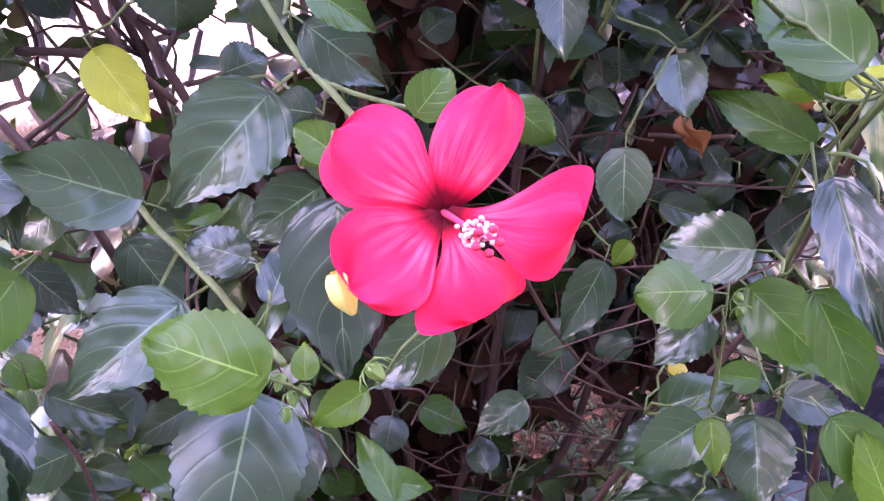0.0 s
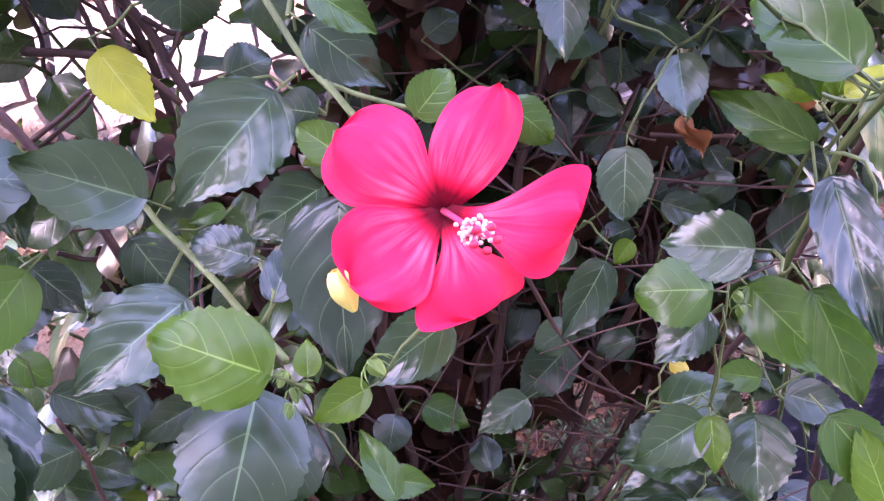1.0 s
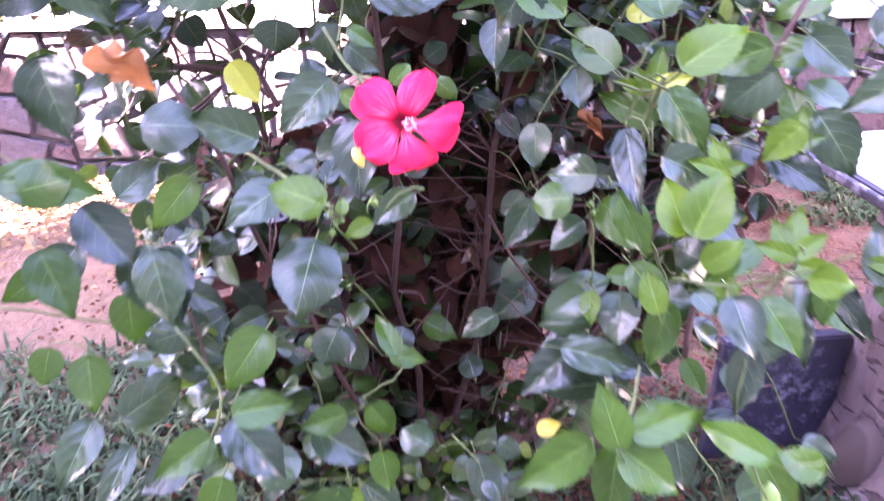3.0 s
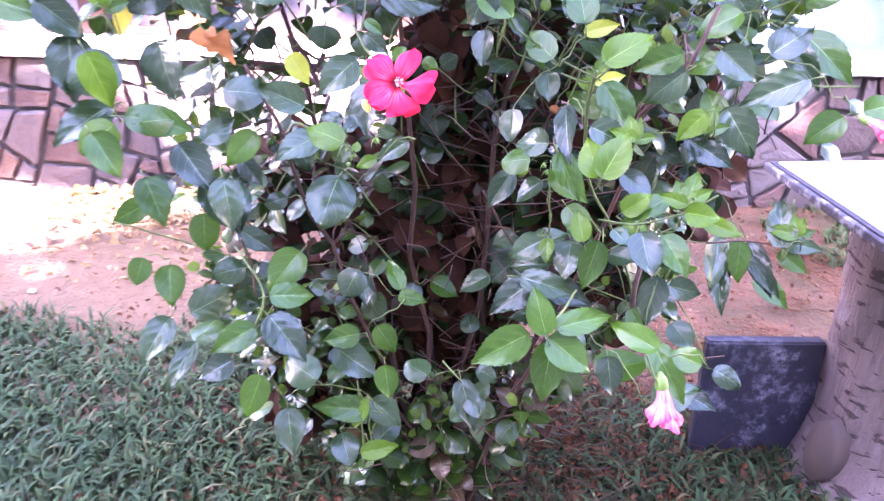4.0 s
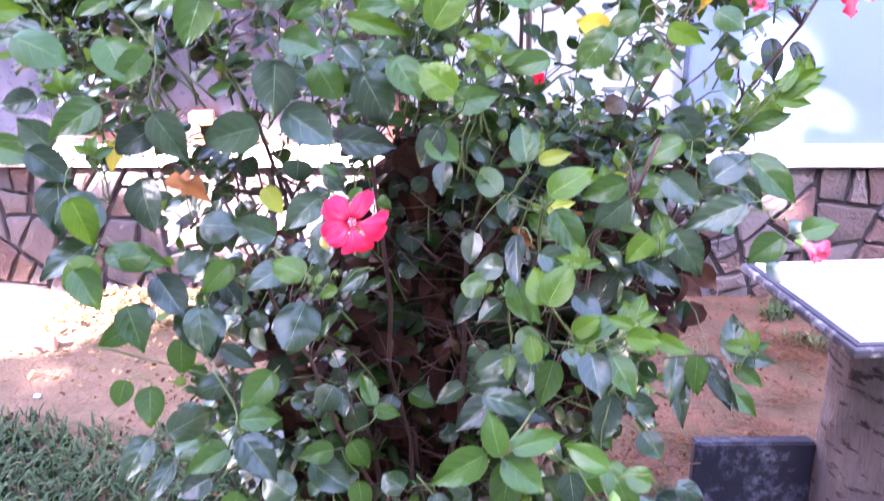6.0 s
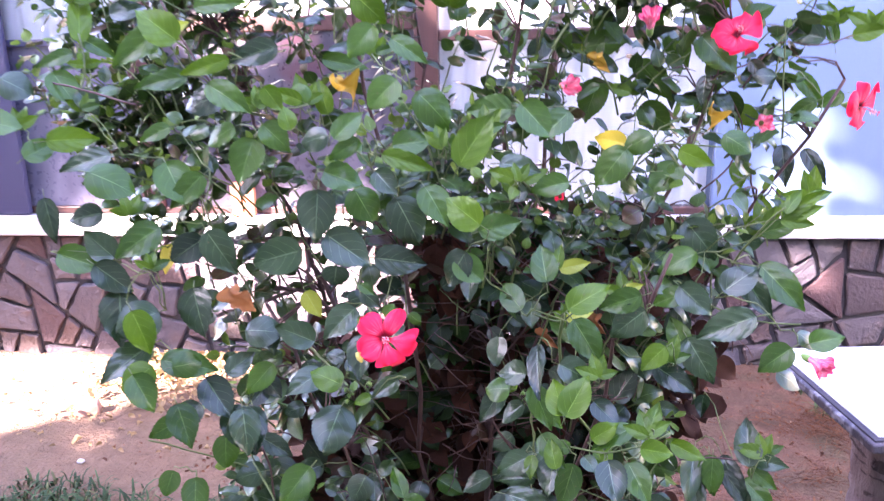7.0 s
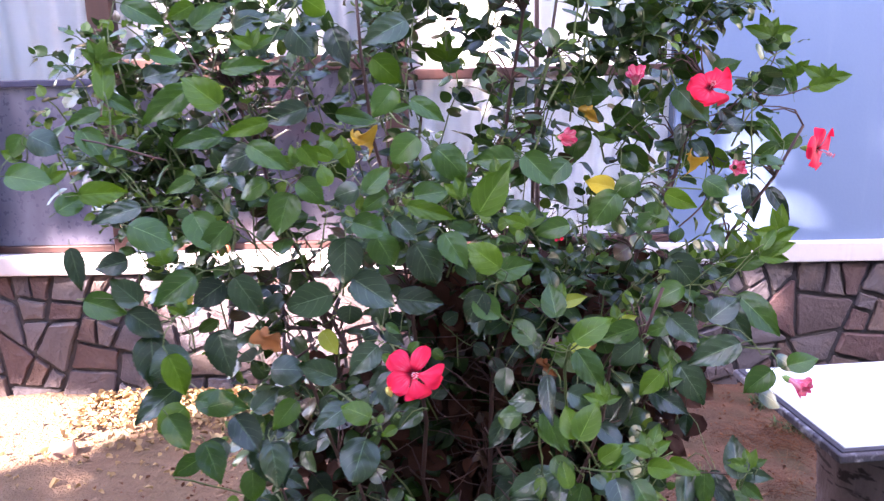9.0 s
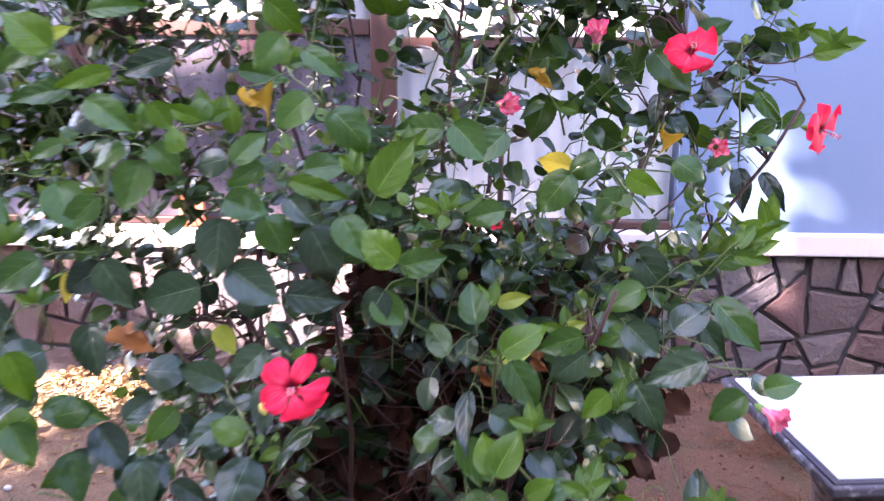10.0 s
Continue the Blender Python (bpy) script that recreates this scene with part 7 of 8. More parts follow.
branch([(-0.489, 0.100, 0.770), (-0.445, 0.100, 0.786), (-0.405, 0.100, 0.761)], 0.0016, 0.0012, M_BARK)
branch([(-0.505, 0.140, 0.900), (-0.479, 0.150, 0.904), (-0.438, 0.160, 0.907)], 0.0018, 0.0013, M_BARK)
branch([(-0.507, 0.160, 0.951), (-0.476, 0.160, 0.966), (-0.436, 0.160, 0.995)], 0.0022, 0.0017, M_BARK)


# stems and the inner foliage
def span(z):
    zs = [0.15, 0.3, 0.5, 0.7, 0.9, 1.1, 1.3, 1.5, 1.7, 2.05]
    lo = [-0.30, -0.45, -0.55, -0.60, -0.64, -0.72, -0.86, -1.0, -0.95, -0.6]
    hi = [0.05, 0.10, 0.22, 0.34, 0.42, 0.46, 0.50, 0.62, 0.60, 0.35]
    front = [0.0, -0.05, -0.14, -0.24, -0.24, -0.24, -0.24, -0.16, -0.1, 0.0]
    back = [0.3, 0.34, 0.4, 0.45, 0.48, 0.5, 0.52, 0.55, 0.55, 0.4]
    return [float(np.interp(z, zs, c)) for c in (lo, hi, front, back)]


SHOWN = ((0.392, 0.2, 1.53), (0.65, 0.27, 1.40), (0.425, 0.12, 1.38), (0.084, 0.05, 1.455), (0.225, 0.1, 1.545), (0.08, 0.03, 1.275), (0.17, 0.15, 1.36), (-0.265, -0.03, 1.47))


def build_inside():
    r = random.Random(21)
    stems = [((-0.13, 0.26, 0.0), (-0.55, 0.20, 1.55)), ((-0.11, 0.24, 0.0), (-0.28, 0.10, 1.75)), ((-0.09, 0.25, 0.0), (0.04, 0.22, 1.85)), ((-0.08, 0.27, 0.0), (0.16, 0.50, 1.9)),
             ((-0.06, 0.25, 0.0), (0.40, 0.25, 1.55)), ((-0.12, 0.21, 0.0), (-0.42, -0.02, 1.1)), ((-0.07, 0.22, 0.0), (0.25, -0.05, 1.2)), ((-0.11, 0.29, 0.0), (-0.2, 0.40, 1.6)), ((-0.05, 0.28, 0.0), (0.62, 0.28, 1.45))]
    lines = []
    for k, (a, b) in enumerate(stems):
        pts = bend(a, b, 0.06, 12, 0.02, k)
        branch(pts, (0.008, 0.006, 0.007, 0.007, 0.007, 0.005, 0.005, 0.007, 0.006)[k], 0.003)
        lines.append(pts)
    place = []
    shoots = []

    def hidden(x, y, z):
        """Places that stay open: in front of flowers, and where one looks through the shrub."""
        if -0.5 < x < 0.2 and 0.55 < z < 1.25 and y < 0.06:
            return True
        if any(abs(x - fx) < 0.07 and -0.06 < z - fz < 0.14 and y < fy + 0.04 for fx, fy, fz in SHOWN):
            return True
        if abs(x + 0.47 + 0.35 * y) < 0.045 and abs(z - 1.295 + 0.2 * y) < 0.05:
            return True
        return -0.22 < x < 0.14 and 0.45 < z < 1.05 and y < 0.24

    def thin(x, y, z):
        """The share of leaves left out, by region."""
        if -0.9 < x < -0.2 and 0.85 < z < 1.3:
            return 0.66
        if z > 1.2 and x < -0.35:
            return 0.45
        if -0.1 < x < 0.5 and 0.85 < z < 1.15 and y > 0.12:
            return 0.74
        if x > 0.05 and z > 1.22:
            return 0.62
        if x > 0.25 and z > 1.0:
            return 0.5
        if z > 1.4 and x < 0.05:
            return 0.5
        if -0.15 < x < 0.35 and z < 0.8 and y < 0.1:
            return 0.6
        return 0.45 if z < 1.0 else 0.0

    # leafy shoots: leaves in turn round a green stem, smaller towards its tip
    tries = 0
    while len(shoots) < 545 and tries < 9000:
        tries += 1
        z = r.uniform(0.2, 1.98) if tries % 2 else r.uniform(1.15, 1.98)
        lo, hi, front, back = span(z)
        u, d = r.random(), r.random() ** 1.3
        x = lo + (hi - lo) * u
        side = min(u, 1 - u) * 2
        front += 0.16
        y = front + (back - front) * (0.4 - 0.4 * min(1, side * 1.6) + d * min(1, 0.25 + side))
        if r.random() < thin(x, y, z) or hidden(x, y, z):
            continue
        if noise.noise((x * 4.2, y * 4.2 + 7, z * 4.2)) < (-0.3 if z < 1.2 else -0.18):
            continue
        way = Vector((1.3 * (u - 0.5) + r.gauss(0, 0.3), -0.55 + 0.9 * d + r.gauss(0, 0.3), 0.75 + r.gauss(0, 0.3))).normalized()
        p, length, phase = Vector((x, y, z)), r.uniform(0.09, 0.2), r.uniform(0, 6)
        line = bend(p - way * length, p, 0.02, 6, 0.004, tries)
        shoots.append(line)
        one = way.orthogonal().normalized()
        two = way.cross(one)
        count = int(length / 0.015)
        for k in range(count):
            f = (k + 1) / count
            i = f * 5
            q = line[min(4, int(i))].lerp(line[min(4, int(i)) + 1], i - min(4, int(i)))
            a = phase + k * 2.4
            out = math.cos(a) * one + math.sin(a) * two
            tip = (out * (1.0 - 0.4 * f) + way * (0.15 + 0.5 * f) + Vector((0, -0.15, -0.45 + 0.5 * f))).normalized()
            size = r.uniform(0.85, 1.15) * (0.058 - 0.036 * f ** 1.5) * (0.85 if z > 1.2 else 1.0)
            base = q + out * size * 0.35
            if hidden(*(base + tip * size)):
                continue
            place.append((base, base + tip * size, way * 0.6 + out * 0.3 + Vector((r.gauss(0, 0.35), -0.3 + r.gauss(0, 0.3), 0.5 + r.gauss(0, 0.3))), 2 if f > 0.8 and r.random() < 0.7 else 0))
    # leaves in the heart, coloured darker to deepen the shade there
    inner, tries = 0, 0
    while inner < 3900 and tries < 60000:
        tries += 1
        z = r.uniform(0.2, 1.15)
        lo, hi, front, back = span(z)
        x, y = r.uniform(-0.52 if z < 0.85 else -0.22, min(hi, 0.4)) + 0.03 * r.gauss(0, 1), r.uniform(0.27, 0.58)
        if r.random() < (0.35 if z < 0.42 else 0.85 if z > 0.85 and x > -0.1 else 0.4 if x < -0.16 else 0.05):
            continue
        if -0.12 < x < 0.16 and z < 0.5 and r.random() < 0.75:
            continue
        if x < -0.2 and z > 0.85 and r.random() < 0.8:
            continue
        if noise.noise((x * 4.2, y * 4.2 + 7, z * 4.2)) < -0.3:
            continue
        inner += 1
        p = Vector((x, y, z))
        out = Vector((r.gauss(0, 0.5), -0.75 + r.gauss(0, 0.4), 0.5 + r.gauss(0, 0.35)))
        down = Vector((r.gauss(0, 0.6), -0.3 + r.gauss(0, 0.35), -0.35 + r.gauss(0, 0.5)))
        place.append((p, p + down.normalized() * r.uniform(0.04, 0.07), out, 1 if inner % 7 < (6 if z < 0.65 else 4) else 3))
    place.sort(key=lambda q: q[0].y)
    verts, faces, uvs = [], [], []
    dry, fresh, dark = ([], [], []), ([], [], []), ([], [], [])
    low = [leaf_shape(8, 3, *SHAPES[k], 50 + k) for k in range(6)]
    for i, (p, q, out, dead) in enumerate(place):
        m, ln = leaf_matrix(p, q, out)
        v, fc, uv = low[r.randrange(6)]
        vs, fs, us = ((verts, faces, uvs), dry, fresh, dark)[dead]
        b = len(vs)
        vs += [m @ (Vector(c) * ln) for c in v]
        fs += [tuple(b + k for k in fa) for fa in fc]
        us += uv
    link("dead_foliage", pydata("dead_foliage", *dry), M_DEAD, shrub, "withered brown leaves, darkened as shade inside the shrub")["kind"] = "stuff"
    link("inner_foliage", pydata("inner_foliage", *dark), M_HEARTSHADE, shrub, "green leaves in the heart of the shrub, shade put into their colour")["kind"] = "stuff"
    link("young_foliage", pydata("young_foliage", *fresh), M_FRESH, shrub, "small bright green leaves at the shoot tips")["kind"] = "stuff"
    link("foliage", pydata("foliage", verts, faces, uvs), M_BACK, shrub, "glossy green leaves along the shoots")["kind"] = "stuff"
    # twigs from the stems out to the leaves
    tv, tf = [], []
    for i in range(0, len(place), 2):
        p = place[i][0]
        near = min((c for ln in lines for c in ln), key=lambda c: (c - p).length + 0.6 * max(0, c.z - p.z + 0.05))
        if (near - p).length > 0.11:
            continue
        v, fc = tube(bend(near, p, 0.02, 5, 0.008, i), [0.0024, 0.0021, 0.0018, 0.0015, 0.0011], 4)
        b = len(tv)
        tv += v
        tf += [tuple(b + k for k in fa) for fa in fc]
    # dead brown twigs in the heart of the shrub
    for i in range(260):
        z = r.uniform(0.08, 1.1)
        p = Vector((r.gauss(0.0, 0.16), r.uniform(0.0, 0.45), z))
        q = p + Vector((r.gauss(0, 0.1), r.gauss(0, 0.06), r.gauss(0.02, 0.07)))
        v, fc = tube(bend(p, q, r.uniform(-0.02, 0.02), 6, 0.003, i + 900), [0.0013, 0.0012, 0.0011, 0.001, 0.0008, 0.0006], 4)
        b = len(tv)
        tv += v
        tf += [tuple(b + k for k in fa) for fa in fc]
    link("twig_mass", pydata("twig_mass", tv, tf), M_BARK, shrub, "thin brown twigs")["kind"] = "stuff"
    # green twigs that carry the outer leaves
    tv, tf = [], []
    for line in shoots:
        v, fc = tube(line, [0.0021, 0.0019, 0.0017, 0.0015, 0.0012, 0.0008], 5)
        b = len(tv)
        tv += v
        tf += [tuple(b + k for k in fa) for fa in fc]
    ends = [c for ln in lines for c in ln]
    away = lambda c: math.hypot(c.x, c.y - 0.25) + 0.25 * max(0, c.z - 0.3)
    for i, p in enumerate(NODES):
        near = [q for q in NODES + ends if 0.012 < (q - p).length < 0.22 and away(q) < away(p) - 0.006]
        if near and r.random() < 0.5:
            q = min(near, key=lambda c: (c - p).length)
            v, fc = tube(bend(q, p, r.uniform(-0.012, 0.02), 5, 0.004, i), [0.0013, 0.0012, 0.0011, 0.0010, 0.0008], 5)
            b = len(tv)
            tv += v
            tf += [tuple(b + k for k in fa) for fa in fc]
    link("green_twig_mass", pydata("green_twig_mass", tv, tf), M_GREENSTEM, shrub, "thin green leaf-bearing twigs")["kind"] = "stuff"


build_inside()


# ---- flowers ----
def petal_mesh(seed, width=0.4, widest=0.65, skew=0.0, cup=0.0, roll=0.0):
    """A broad petal with a ruffled, blunt rim, base at the origin, tip towards y = 1, face up; width: half of it at its widest place; skew: how far its tip sweeps aside."""
    r = random.Random(seed)
    verts, faces, uvs, nv, nu = [], [], [], 26, 9
    ph = r.uniform(0, 6)
    for j in range(nv + 1):
        v = 1 - (1 - j / nv) ** 1.6
        if v < widest:
            hw = width * (0.15 + 0.85 * math.sin(math.pi / 2 * v / widest) ** (1.0 + max(0.0, widest - 0.6) * 11))
        else:
            hw = width * max(0.0, 1 - ((v - widest) / (1 - widest)) ** 3.2) ** 0.5
        for i in range(-nu, nu + 1):
            s = i / nu
            z = 0.26 * v ** 0.6 - 0.16 * v ** 3 + cup * s * s * v + roll * s * v * v
            z += 0.07 * math.sin(s * 2.6 + ph) * v * v + 0.04 * math.sin(v * 7 + s * 4 + ph) * v * v * abs(s) + 0.035 * math.sin(s * 9 + ph * 2) * v ** 5
            z -= 0.10 * max(0.0, abs(s) - 0.7) * v
            blunt = 1 + (0.05 * math.sin(s * 6 + ph) * v ** 3 + 0.025 * math.sin(s * 13 + ph) * v ** 5) * (1 - v ** 14)
            verts.append((hw * s * (1 + 0.05 * math.sin(v * 9 + ph) * v) + skew * v * v, v * blunt, z))
            uvs.append((0.5 + 0.5 * s, v))
    w = 2 * nu + 1
    for j in range(nv):
        for i in range(w - 1):
            faces.append((j * w + i, j * w + i + 1, (j + 1) * w + i + 1, (j + 1) * w + i))
    return pydata("petal", verts, faces, uvs)


def basis(axis, up=(0, 0, 1)):
    """Turns z onto axis, with y as near to up as it goes."""
    z = Vector(axis).normalized()
    x = Vector(up).cross(z).normalized()
    return Matrix((x, z.cross(x), z)).transposed().to_4x4()


# half width, widest place, length, pitch, sweep of the tip, hollow, roll
PETALS = ((0.31, 0.52, 1.06, 6, 0.06, -0.10, 0.12), (0.44, 0.84, 1.02, 8, -0.26, 0.05, -0.15), (0.48, 0.86, 0.87, -2, 0.05, -0.12, 0.2), (0.44, 0.66, 0.92, -2, 0.0, 0.06, 0.0), (0.42, 0.68, 1.02, 4, -0.02, -0.10, 0.0))


def flower(centre, axis, size, angles, column, label="", seed=0, full=1.0):
    """An open hibiscus flower that faces along axis; column: where its stamen column leans, in the flower's own plane."""
    m = Matrix.Translation(centre) @ basis(axis) @ Matrix.Scale(size, 4)
    v, fc = tube([(0, 0, -0.75), (0, 0, -0.5), (0, 0, -0.2), (0, 0, -0.08), (0, 0, -0.03)], [0.07, 0.16, 0.15, 0.11, 0.05], 10)
    head = link("flower", pydata("flower", v, fc), M_CALYX, shrub, label)
    head.matrix_world = m
    for k, a in enumerate(angles):
        wide, widest, long, pitch, skew, cup, roll = PETALS[k]
        ob = link("petal", petal_mesh(seed * 7 + k, wide * full, widest, skew, cup, roll), M_PETAL, head)
        ob.matrix_local = pose(0, 0, 0.012 * (k % 2), 0, 0, a - 90) @ pose(0, 0, 0, pitch, 4 * (k % 3) - 4, 0) @ Matrix.Diagonal((1, long, 1, 1))
    tip = Vector((column[0], column[1], column[2]))
    pts = [Vector((0, 0, 0)), tip * 0.4 + Vector((0, 0, 0.05)), tip * 0.75 + Vector((0, 0, 0.04)), tip]
    v, fc = tube(pts, [0.03, 0.022, 0.018, 0.014], 8)
    r = random.Random(seed)
    side = tip.orthogonal().normalized()
    over = tip.normalized().cross(side)
    spots = []
    for k in range(56):
        s, a = r.uniform(0.68, 1.0), r.uniform(0, 6.283)
        d = math.cos(a) * side + math.sin(a) * over
        spots.append(tip * s + d * r.uniform(0.04, 0.12))
        fv, ff = tube([tip * (s - 0.05), spots[-1]], [0.006, 0.004], 4)
        b = len(v)
        v += fv
        fc += [tuple(b + i for i in f) for f in ff]
    link("stamen_column", pydata("stamen_column", v, fc), M_COLUMN, head, "pink column with fine filaments")
    for name, places, size, mat in (("anther", spots, 0.017, M_ANTHER), ("stigma", [tip * 1.1 + 0.085 * (math.cos(a) * side + math.sin(a) * over) for a in (0.3, 1.56, 2.8, 4.1, 5.35)], 0.031, M_STIGMA)):
        bm = bmesh.new()
        bmesh.ops.create_icosphere(bm, subdivisions=2, radius=size)
        for q in bm.verts:
            q.co.z *= 0.75
            q.co.x *= 1 + 0.3 * abs(q.co.y) / size
        first = part(name, bm, mat, head, "", True)
        first.location = places[0]
        for c in places[1:]:
            ob = new(name, first.data)
            ob.parent = head
            ob.location = c
    return head


def closed_flower(centre, axis, size, label, seed=0, mat=M_PINK, flare=1.0):
    """A rolled-up or wilting flower: a calyx and a bundle of folded, crumpled petals; flare: how far the rim opens."""
    m = Matrix.Translation(centre) @ basis(axis) @ Matrix.Scale(size, 4)
    v, fc = tube([(0, 0, -0.55), (0, 0, -0.35), (0, 0, -0.1), (0, 0, 0.0)], [0.05, 0.17, 0.19, 0.15], 10)
    head = link("flower", pydata("flower", v, fc), M_CALYX, shrub, label)
    head.matrix_world = m
    r = random.Random(seed)
    for k in range(5):
        verts, faces, uvs, nv, nu = [], [], [], 14, 12
        a0 = 2 * math.pi * k / 5 + r.uniform(-0.25, 0.25)
        open_, tall, ph = flare * r.uniform(0.7, 1.15), r.uniform(0.85, 1.1), r.uniform(0, 6)
        for j in range(nv + 1):
            s = j / nv
            rad = 0.14 + 0.34 * open_ * s ** 1.5 + 0.03 * math.sin(s * 6 + k)
            for i in range(nu + 1):
                e = i / nu - 0.5
                a = a0 + e * (1.5 + 0.9 * s) + 0.45 * s
                q = rad * (1 + 0.2 * math.sin(e * 11 + ph) * s ** 1.6 - 0.2 * abs(e) * s)
                z = -0.1 + 1.05 * tall * s * (1 - 0.16 * e * e * 4 * s) + 0.06 * math.sin(e * 17 + ph) * s * s
                verts.append((q * math.cos(a), q * math.sin(a), z))
                uvs.append((e + 0.5, s))
        for j in range(nv):
            for i in range(nu):
                faces.append((j * (nu + 1) + i, j * (nu + 1) + i + 1, (j + 1) * (nu + 1) + i + 1, (j + 1) * (nu + 1) + i))
        link("petal", pydata("petal", verts, faces, uvs), mat, head)
    return head


def bud(centre, axis, length, radius, mat, label, bracts=8):
    """A pointed bud with five ribs, and small bracts at its foot."""
    verts, faces, rows, sides = [], [], 10, 20
    for j in range(rows + 1):
        s = j / rows
        rad = radius * (0.25 + 1.1 * math.sin(math.pi * min(1, s * 0.9 + 0.08)) ** 0.8) * (1 - 0.35 * s)
        for i in range(sides):
            a = 2 * math.pi * i / sides + 0.5 * s
            q = rad * (1 + 0.2 * math.cos(5 * a))
            verts.append((q * math.cos(a), q * math.sin(a), length * (s - 0.05)))
    for j in range(rows):
        for i in range(sides):
            faces.append((j * sides + i, j * sides + (i + 1) % sides, (j + 1) * sides + (i + 1) % sides, (j + 1) * sides + i))
    for k in range(bracts):
        a = 2 * math.pi * k / 8
        out = Vector((math.cos(a), math.sin(a), 0))
        b = len(verts)
        spread = radius * (1.6 + 0.9 * (k % 3))
        v, fc = tube([out * radius * 0.3, out * spread * 0.6 + Vector((0, 0, length * 0.1)), out * spread + Vector((0, 0, length * 0.45)), out * spread * 1.15 + Vector((0, 0, length * 0.85))], [radius * 0.18, radius * 0.2, radius * 0.14, radius * 0.02], 4)
        verts += [tuple(p) for p in v]
        faces += [tuple(b + i for i in f) for f in fc]
    ob = link("bud", pydata("bud", verts, faces), mat, shrub, label)
    ob.matrix_world = Matrix.Translation(centre) @ basis(axis)
    return ob


RED = "open red hibiscus flower with a dark throat"
WILT = "wilting pink hibiscus flower, half rolled up"
flower((-0.1777, -0.238, 1.1252), (-0.06, -0.83, 0.55), 0.0445, (67, -20, -71, -143, 141), (0.2, -0.24, 0.90), RED, 1, 1.0)
flower((0.392, 0.19, 1.531), (-0.2, -0.8, 0.62), 0.041, (80, 8, -64, -136, 152), (0.1, -0.2, 0.8), RED, 2, 1.35)
flower((0.65, 0.28, 1.40), (0.55, -0.65, -0.05), 0.042, (95, 23, -49, -121, 167), (0.1, -0.2, 0.8), RED, 3, 1.35)
closed_flower((0.425, 0.125, 1.385), (-0.1, -0.85, 0.1), 0.032, WILT, 4)
closed_flower((0.084, 0.05, 1.455), (0.3, -0.8, 0.0), 0.032, WILT, 5)
closed_flower((0.225, 0.10, 1.545), (-0.1, -0.6, 0.75), 0.034, WILT, 6)
closed_flower((0.08, 0.03, 1.275), (-0.1, -0.6, 0.3), 0.020, "small red hibiscus bud", 7, M_PETAL)
closed_flower((0.43, -0.17, 1.075), (0.45, -0.8, -0.1), 0.032, WILT, 8)
closed_flower((0.165, -0.335, 0.765), (0.15, -0.3, -0.95), 0.046, WILT, 9)
bud((-0.2160, -0.2460, 1.1075), (0.35, -0.3, -0.9), 0.0165, 0.0040, M_YBUD, "pale yellow folded flower bud", 0)
bud((-0.2060, -0.2350, 1.0570), (0.5, -0.5, -0.3), 0.009, 0.0028, M_CALYX, "small ribbed green bud")
bud((-0.2420, -0.2150, 1.0380), (-0.3, -0.5, -0.5), 0.008, 0.0019, M_CALYX, "small ribbed green bud")
bud((-0.2400, -0.2150, 1.0280), (0.2, -0.5, -0.6), 0.0075, 0.0017, M_CALYX, "small ribbed green bud")
bud((-0.2360, -0.2150, 1.0300), (0.6, -0.5, -0.2), 0.007, 0.0016, M_CALYX, "small ribbed green bud")
bud((-0.2420, -0.2150, 1.0190), (-0.1, -0.4, -0.9), 0.0075, 0.0016, M_CALYX, "small ribbed green bud")
bud((0.0170, -0.1200, 0.9910), (0.5, -0.5, -0.2), 0.007, 0.0025, M_CALYX, "small ribbed green bud")
bud((0.0220, -0.1200, 0.9820), (0.3, -0.5, -0.5), 0.007, 0.0022, M_CALYX, "small ribbed green bud")


def build_litter(name, mat, spots, seed, label):
    """Fallen leaves, each group of spots: how many, a rule for the place, least and most size."""
    r = random.Random(seed)
    shapes = [leaf_shape(5, 2, 0.7, 0.04, r.uniform(0.2, 0.8), r.uniform(-0.5, 0.5), 0.05, r.uniform(-1, 1), 80 + k) for k in range(6)]
    verts, faces, uvs = [], [], []
    for count, rule, least, most in spots:
        for k in range(count):
            x, y = rule(r)
            if y > 2.27:
                continue
            size = r.uniform(least, most)
            a = r.uniform(0, 6.283)
            c = Vector((x, y, r.uniform(0.012, 0.03)))
            m, _ = leaf_matrix(c, c + Vector((math.cos(a), math.sin(a), r.gauss(0, 0.25))), Vector((r.gauss(0, 0.35), r.gauss(0, 0.35), 1)))
            v, fc, uv = shapes[k % 6]
            b = len(verts)
            verts += [m @ (Vector(q) * size) for q in v]
            faces += [tuple(b + i for i in fa) for fa in fc]
            uvs += uv
    ob = link(name, pydata(name, verts, faces, uvs), mat)
    tagged(ob, label, "leaf litter", kind="stuff")


build_litter("leaf_litter", M_LITTER, (
    (2200, lambda r: (r.gauss(0.05, 0.36), r.gauss(0.42, 0.3)), 0.008, 0.028),
    (1300, lambda r: (r.uniform(0.2, 1.7), 0.5 + 1.75 * r.random() ** 1.4), 0.005, 0.02),
    (200, lambda r: (r.gauss(-1.0, 0.25), r.gauss(1.2, 0.2)), 0.006, 0.02)), 31, "dry reddish brown fallen leaves on the soil")
build_litter("straw_litter", M_STRAW, (
    (1000, lambda r: (r.uniform(-1.95, -0.95), 2.26 - abs(r.gauss(0, 0.26))), 0.016, 0.045),
    (160, lambda r: (r.uniform(-2.4, -0.8), r.uniform(1.3, 2.25)), 0.01, 0.03)), 33, "pale straw-coloured dry leaves below the wall")


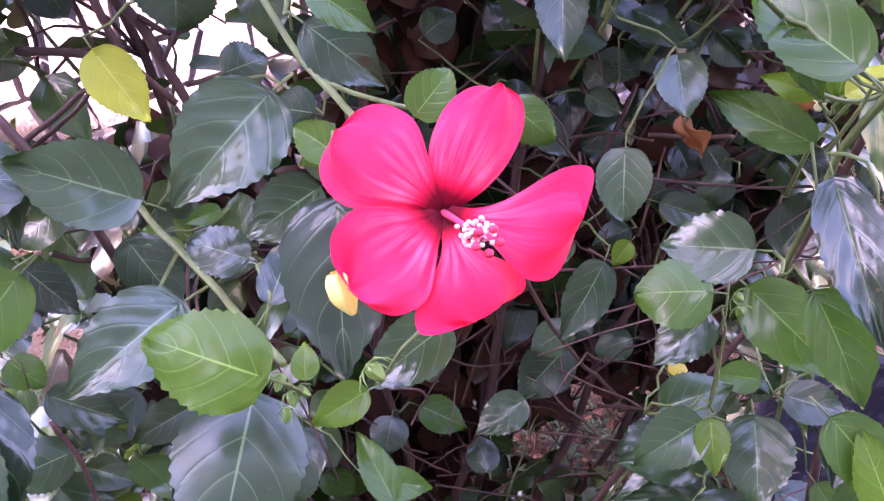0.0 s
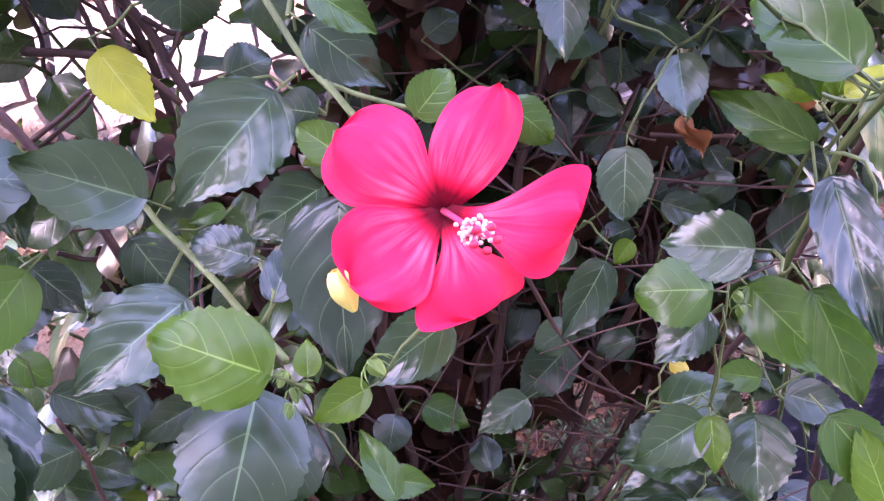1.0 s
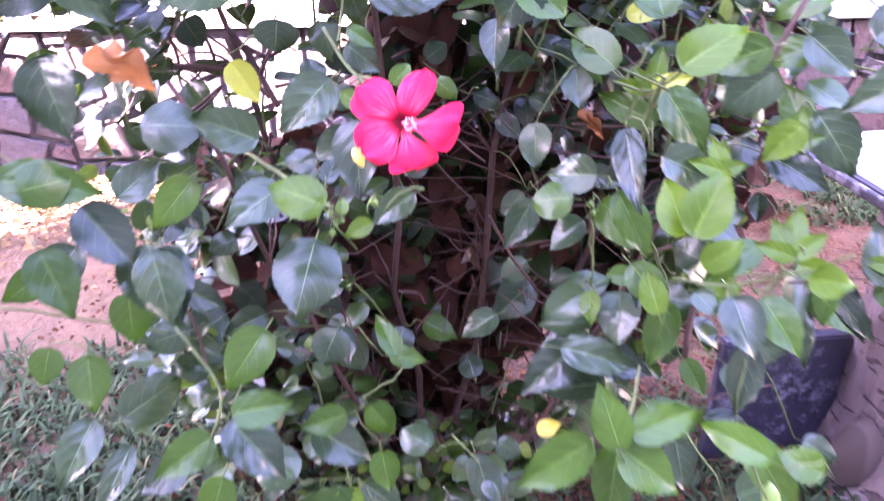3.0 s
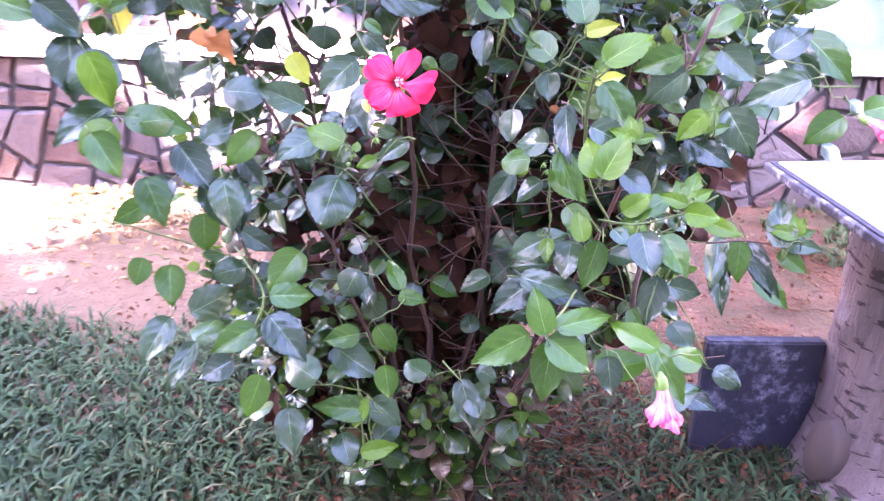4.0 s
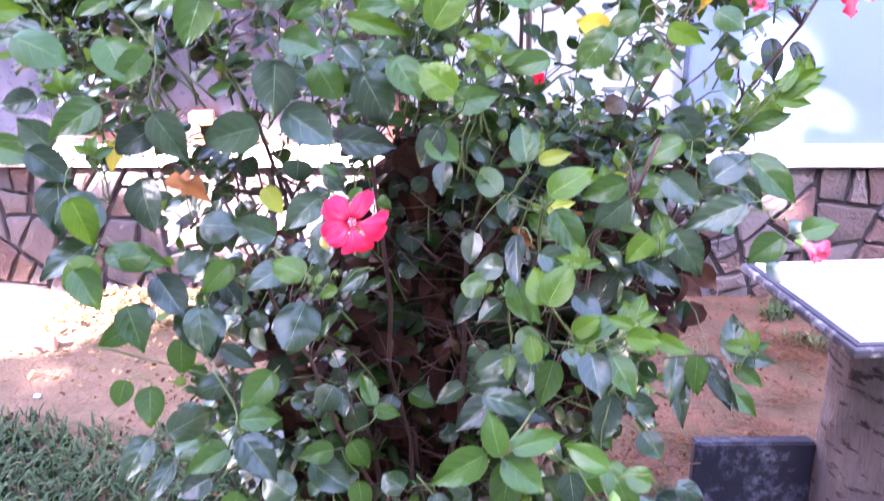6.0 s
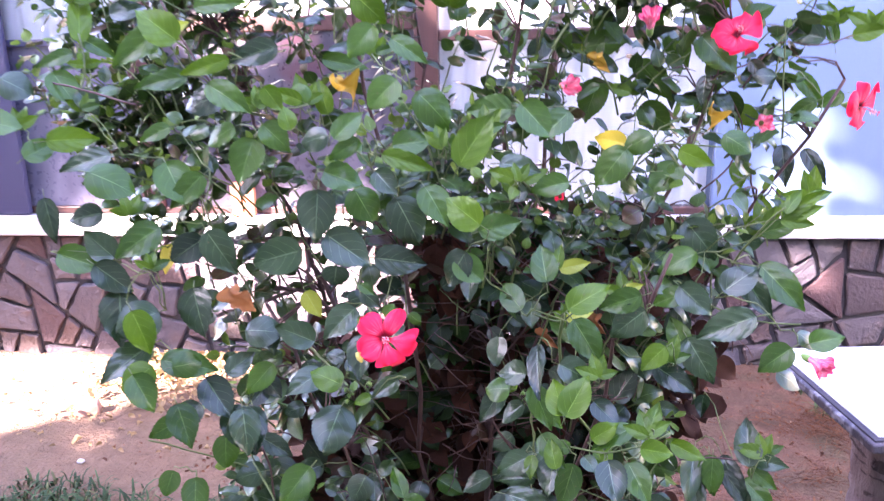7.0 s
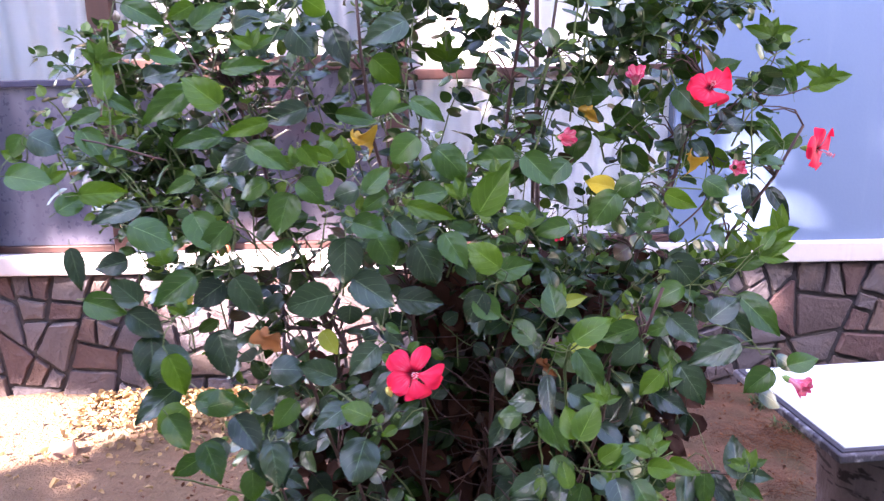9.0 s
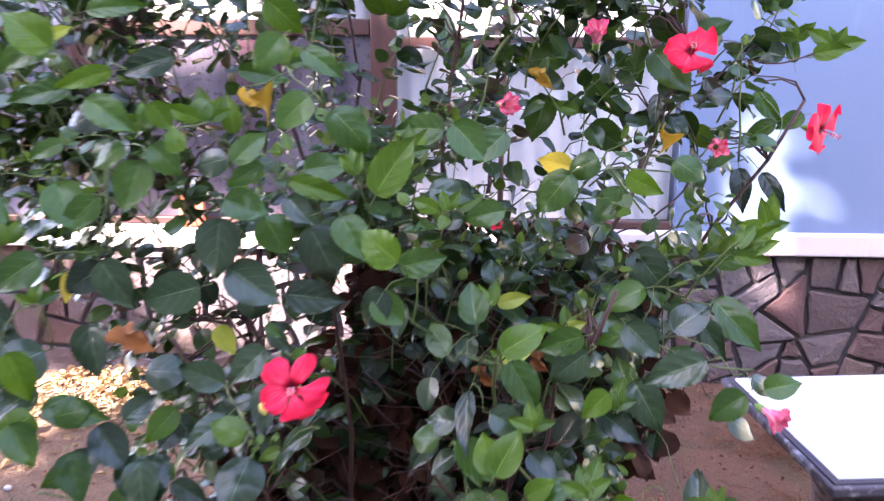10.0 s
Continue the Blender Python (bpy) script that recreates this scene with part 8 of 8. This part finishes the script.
def build_dry_grass():
    """Thin dry stalks strewn on the soil under the shrub."""
    r = random.Random(41)
    verts, faces, uvs = [], [], []
    tufts = [(r.uniform(0.5, 1.6), r.uniform(0.75, 2.1)) for _ in range(16)]
    for k in range(1700):
        x, y = (r.gauss(0.15, 0.3), r.gauss(0.55, 0.3)) if k < 900 else (tufts[k % 16][0] + r.gauss(0, 0.06), tufts[k % 16][1] + r.gauss(0, 0.03))
        if y > (1.4 if k < 900 else 2.2) or y < -0.1:
            continue
        a, ln, z = r.uniform(0, 6.283), r.uniform(0.04, 0.13), r.uniform(0.012, 0.05)
        p = Vector((x, y, z))
        q = p + Vector((math.cos(a) * ln, math.sin(a) * ln, r.gauss(0, 0.012)))
        v, fc = tube(bend(p, q, r.uniform(0, 0.02), 4, 0.004, k), [0.0011, 0.0010, 0.0009, 0.0006], 3)
        b = len(verts)
        verts += v
        faces += [tuple(b + i for i in fa) for fa in fc]
        uvs += [(0.2, 0.5)] * len(v)
    ob = link("dry_grass", pydata("dry_grass", verts, faces, uvs), M_LITTER)
    tagged(ob, "thin reddish dry stalks strewn on the soil", "dry grass", kind="stuff")


build_dry_grass()


def lump(name, place, size, mat, label, seed):
    bm = bmesh.new()
    bmesh.ops.create_icosphere(bm, subdivisions=2, radius=1)
    for v in bm.verts:
        v.co = v.co * (1 + 0.25 * noise.noise(v.co * 1.7 + Vector((seed, 0, 0))))
        v.co = Vector((v.co.x * size[0], v.co.y * size[1], max(v.co.z, -0.6) * size[2]))
    ob = part(name, bm, mat, None, "", True)
    ob.location = place
    return tagged(ob, label, "stone")


brick = block((-0.05, -0.035, 0.0), (0.05, 0.035, 0.055), 0.008, 3)
for v in brick.verts:
    v.co += 0.012 * noise.noise_vector(v.co * 30)
ob = part("brick_fragment", brick, M_BRICK, None, "", True)
ob.matrix_world = pose(-1.82, 1.64, -0.008, 4, -6, 25)
tagged(ob, "broken reddish brick piece lying on the soil", "brick")
brick = block((-0.055, -0.04, 0.0), (0.055, 0.04, 0.16), 0.008, 3)
for v in brick.verts:
    v.co += 0.008 * noise.noise_vector(v.co * 30)
ob = part("brick", brick, M_TERRACOTTA, None, "", True)
ob.matrix_world = pose(-1.275, 2.29, 0.743, 0, 0, 12)
tagged(ob, "orange-red brick standing upright on the white ledge", "brick")
lump("pebble", (-1.63, 1.24, 0.006), (0.014, 0.012, 0.01), M_LEDGE, "small pale pebble lying on the soil", 5)

build_tree()
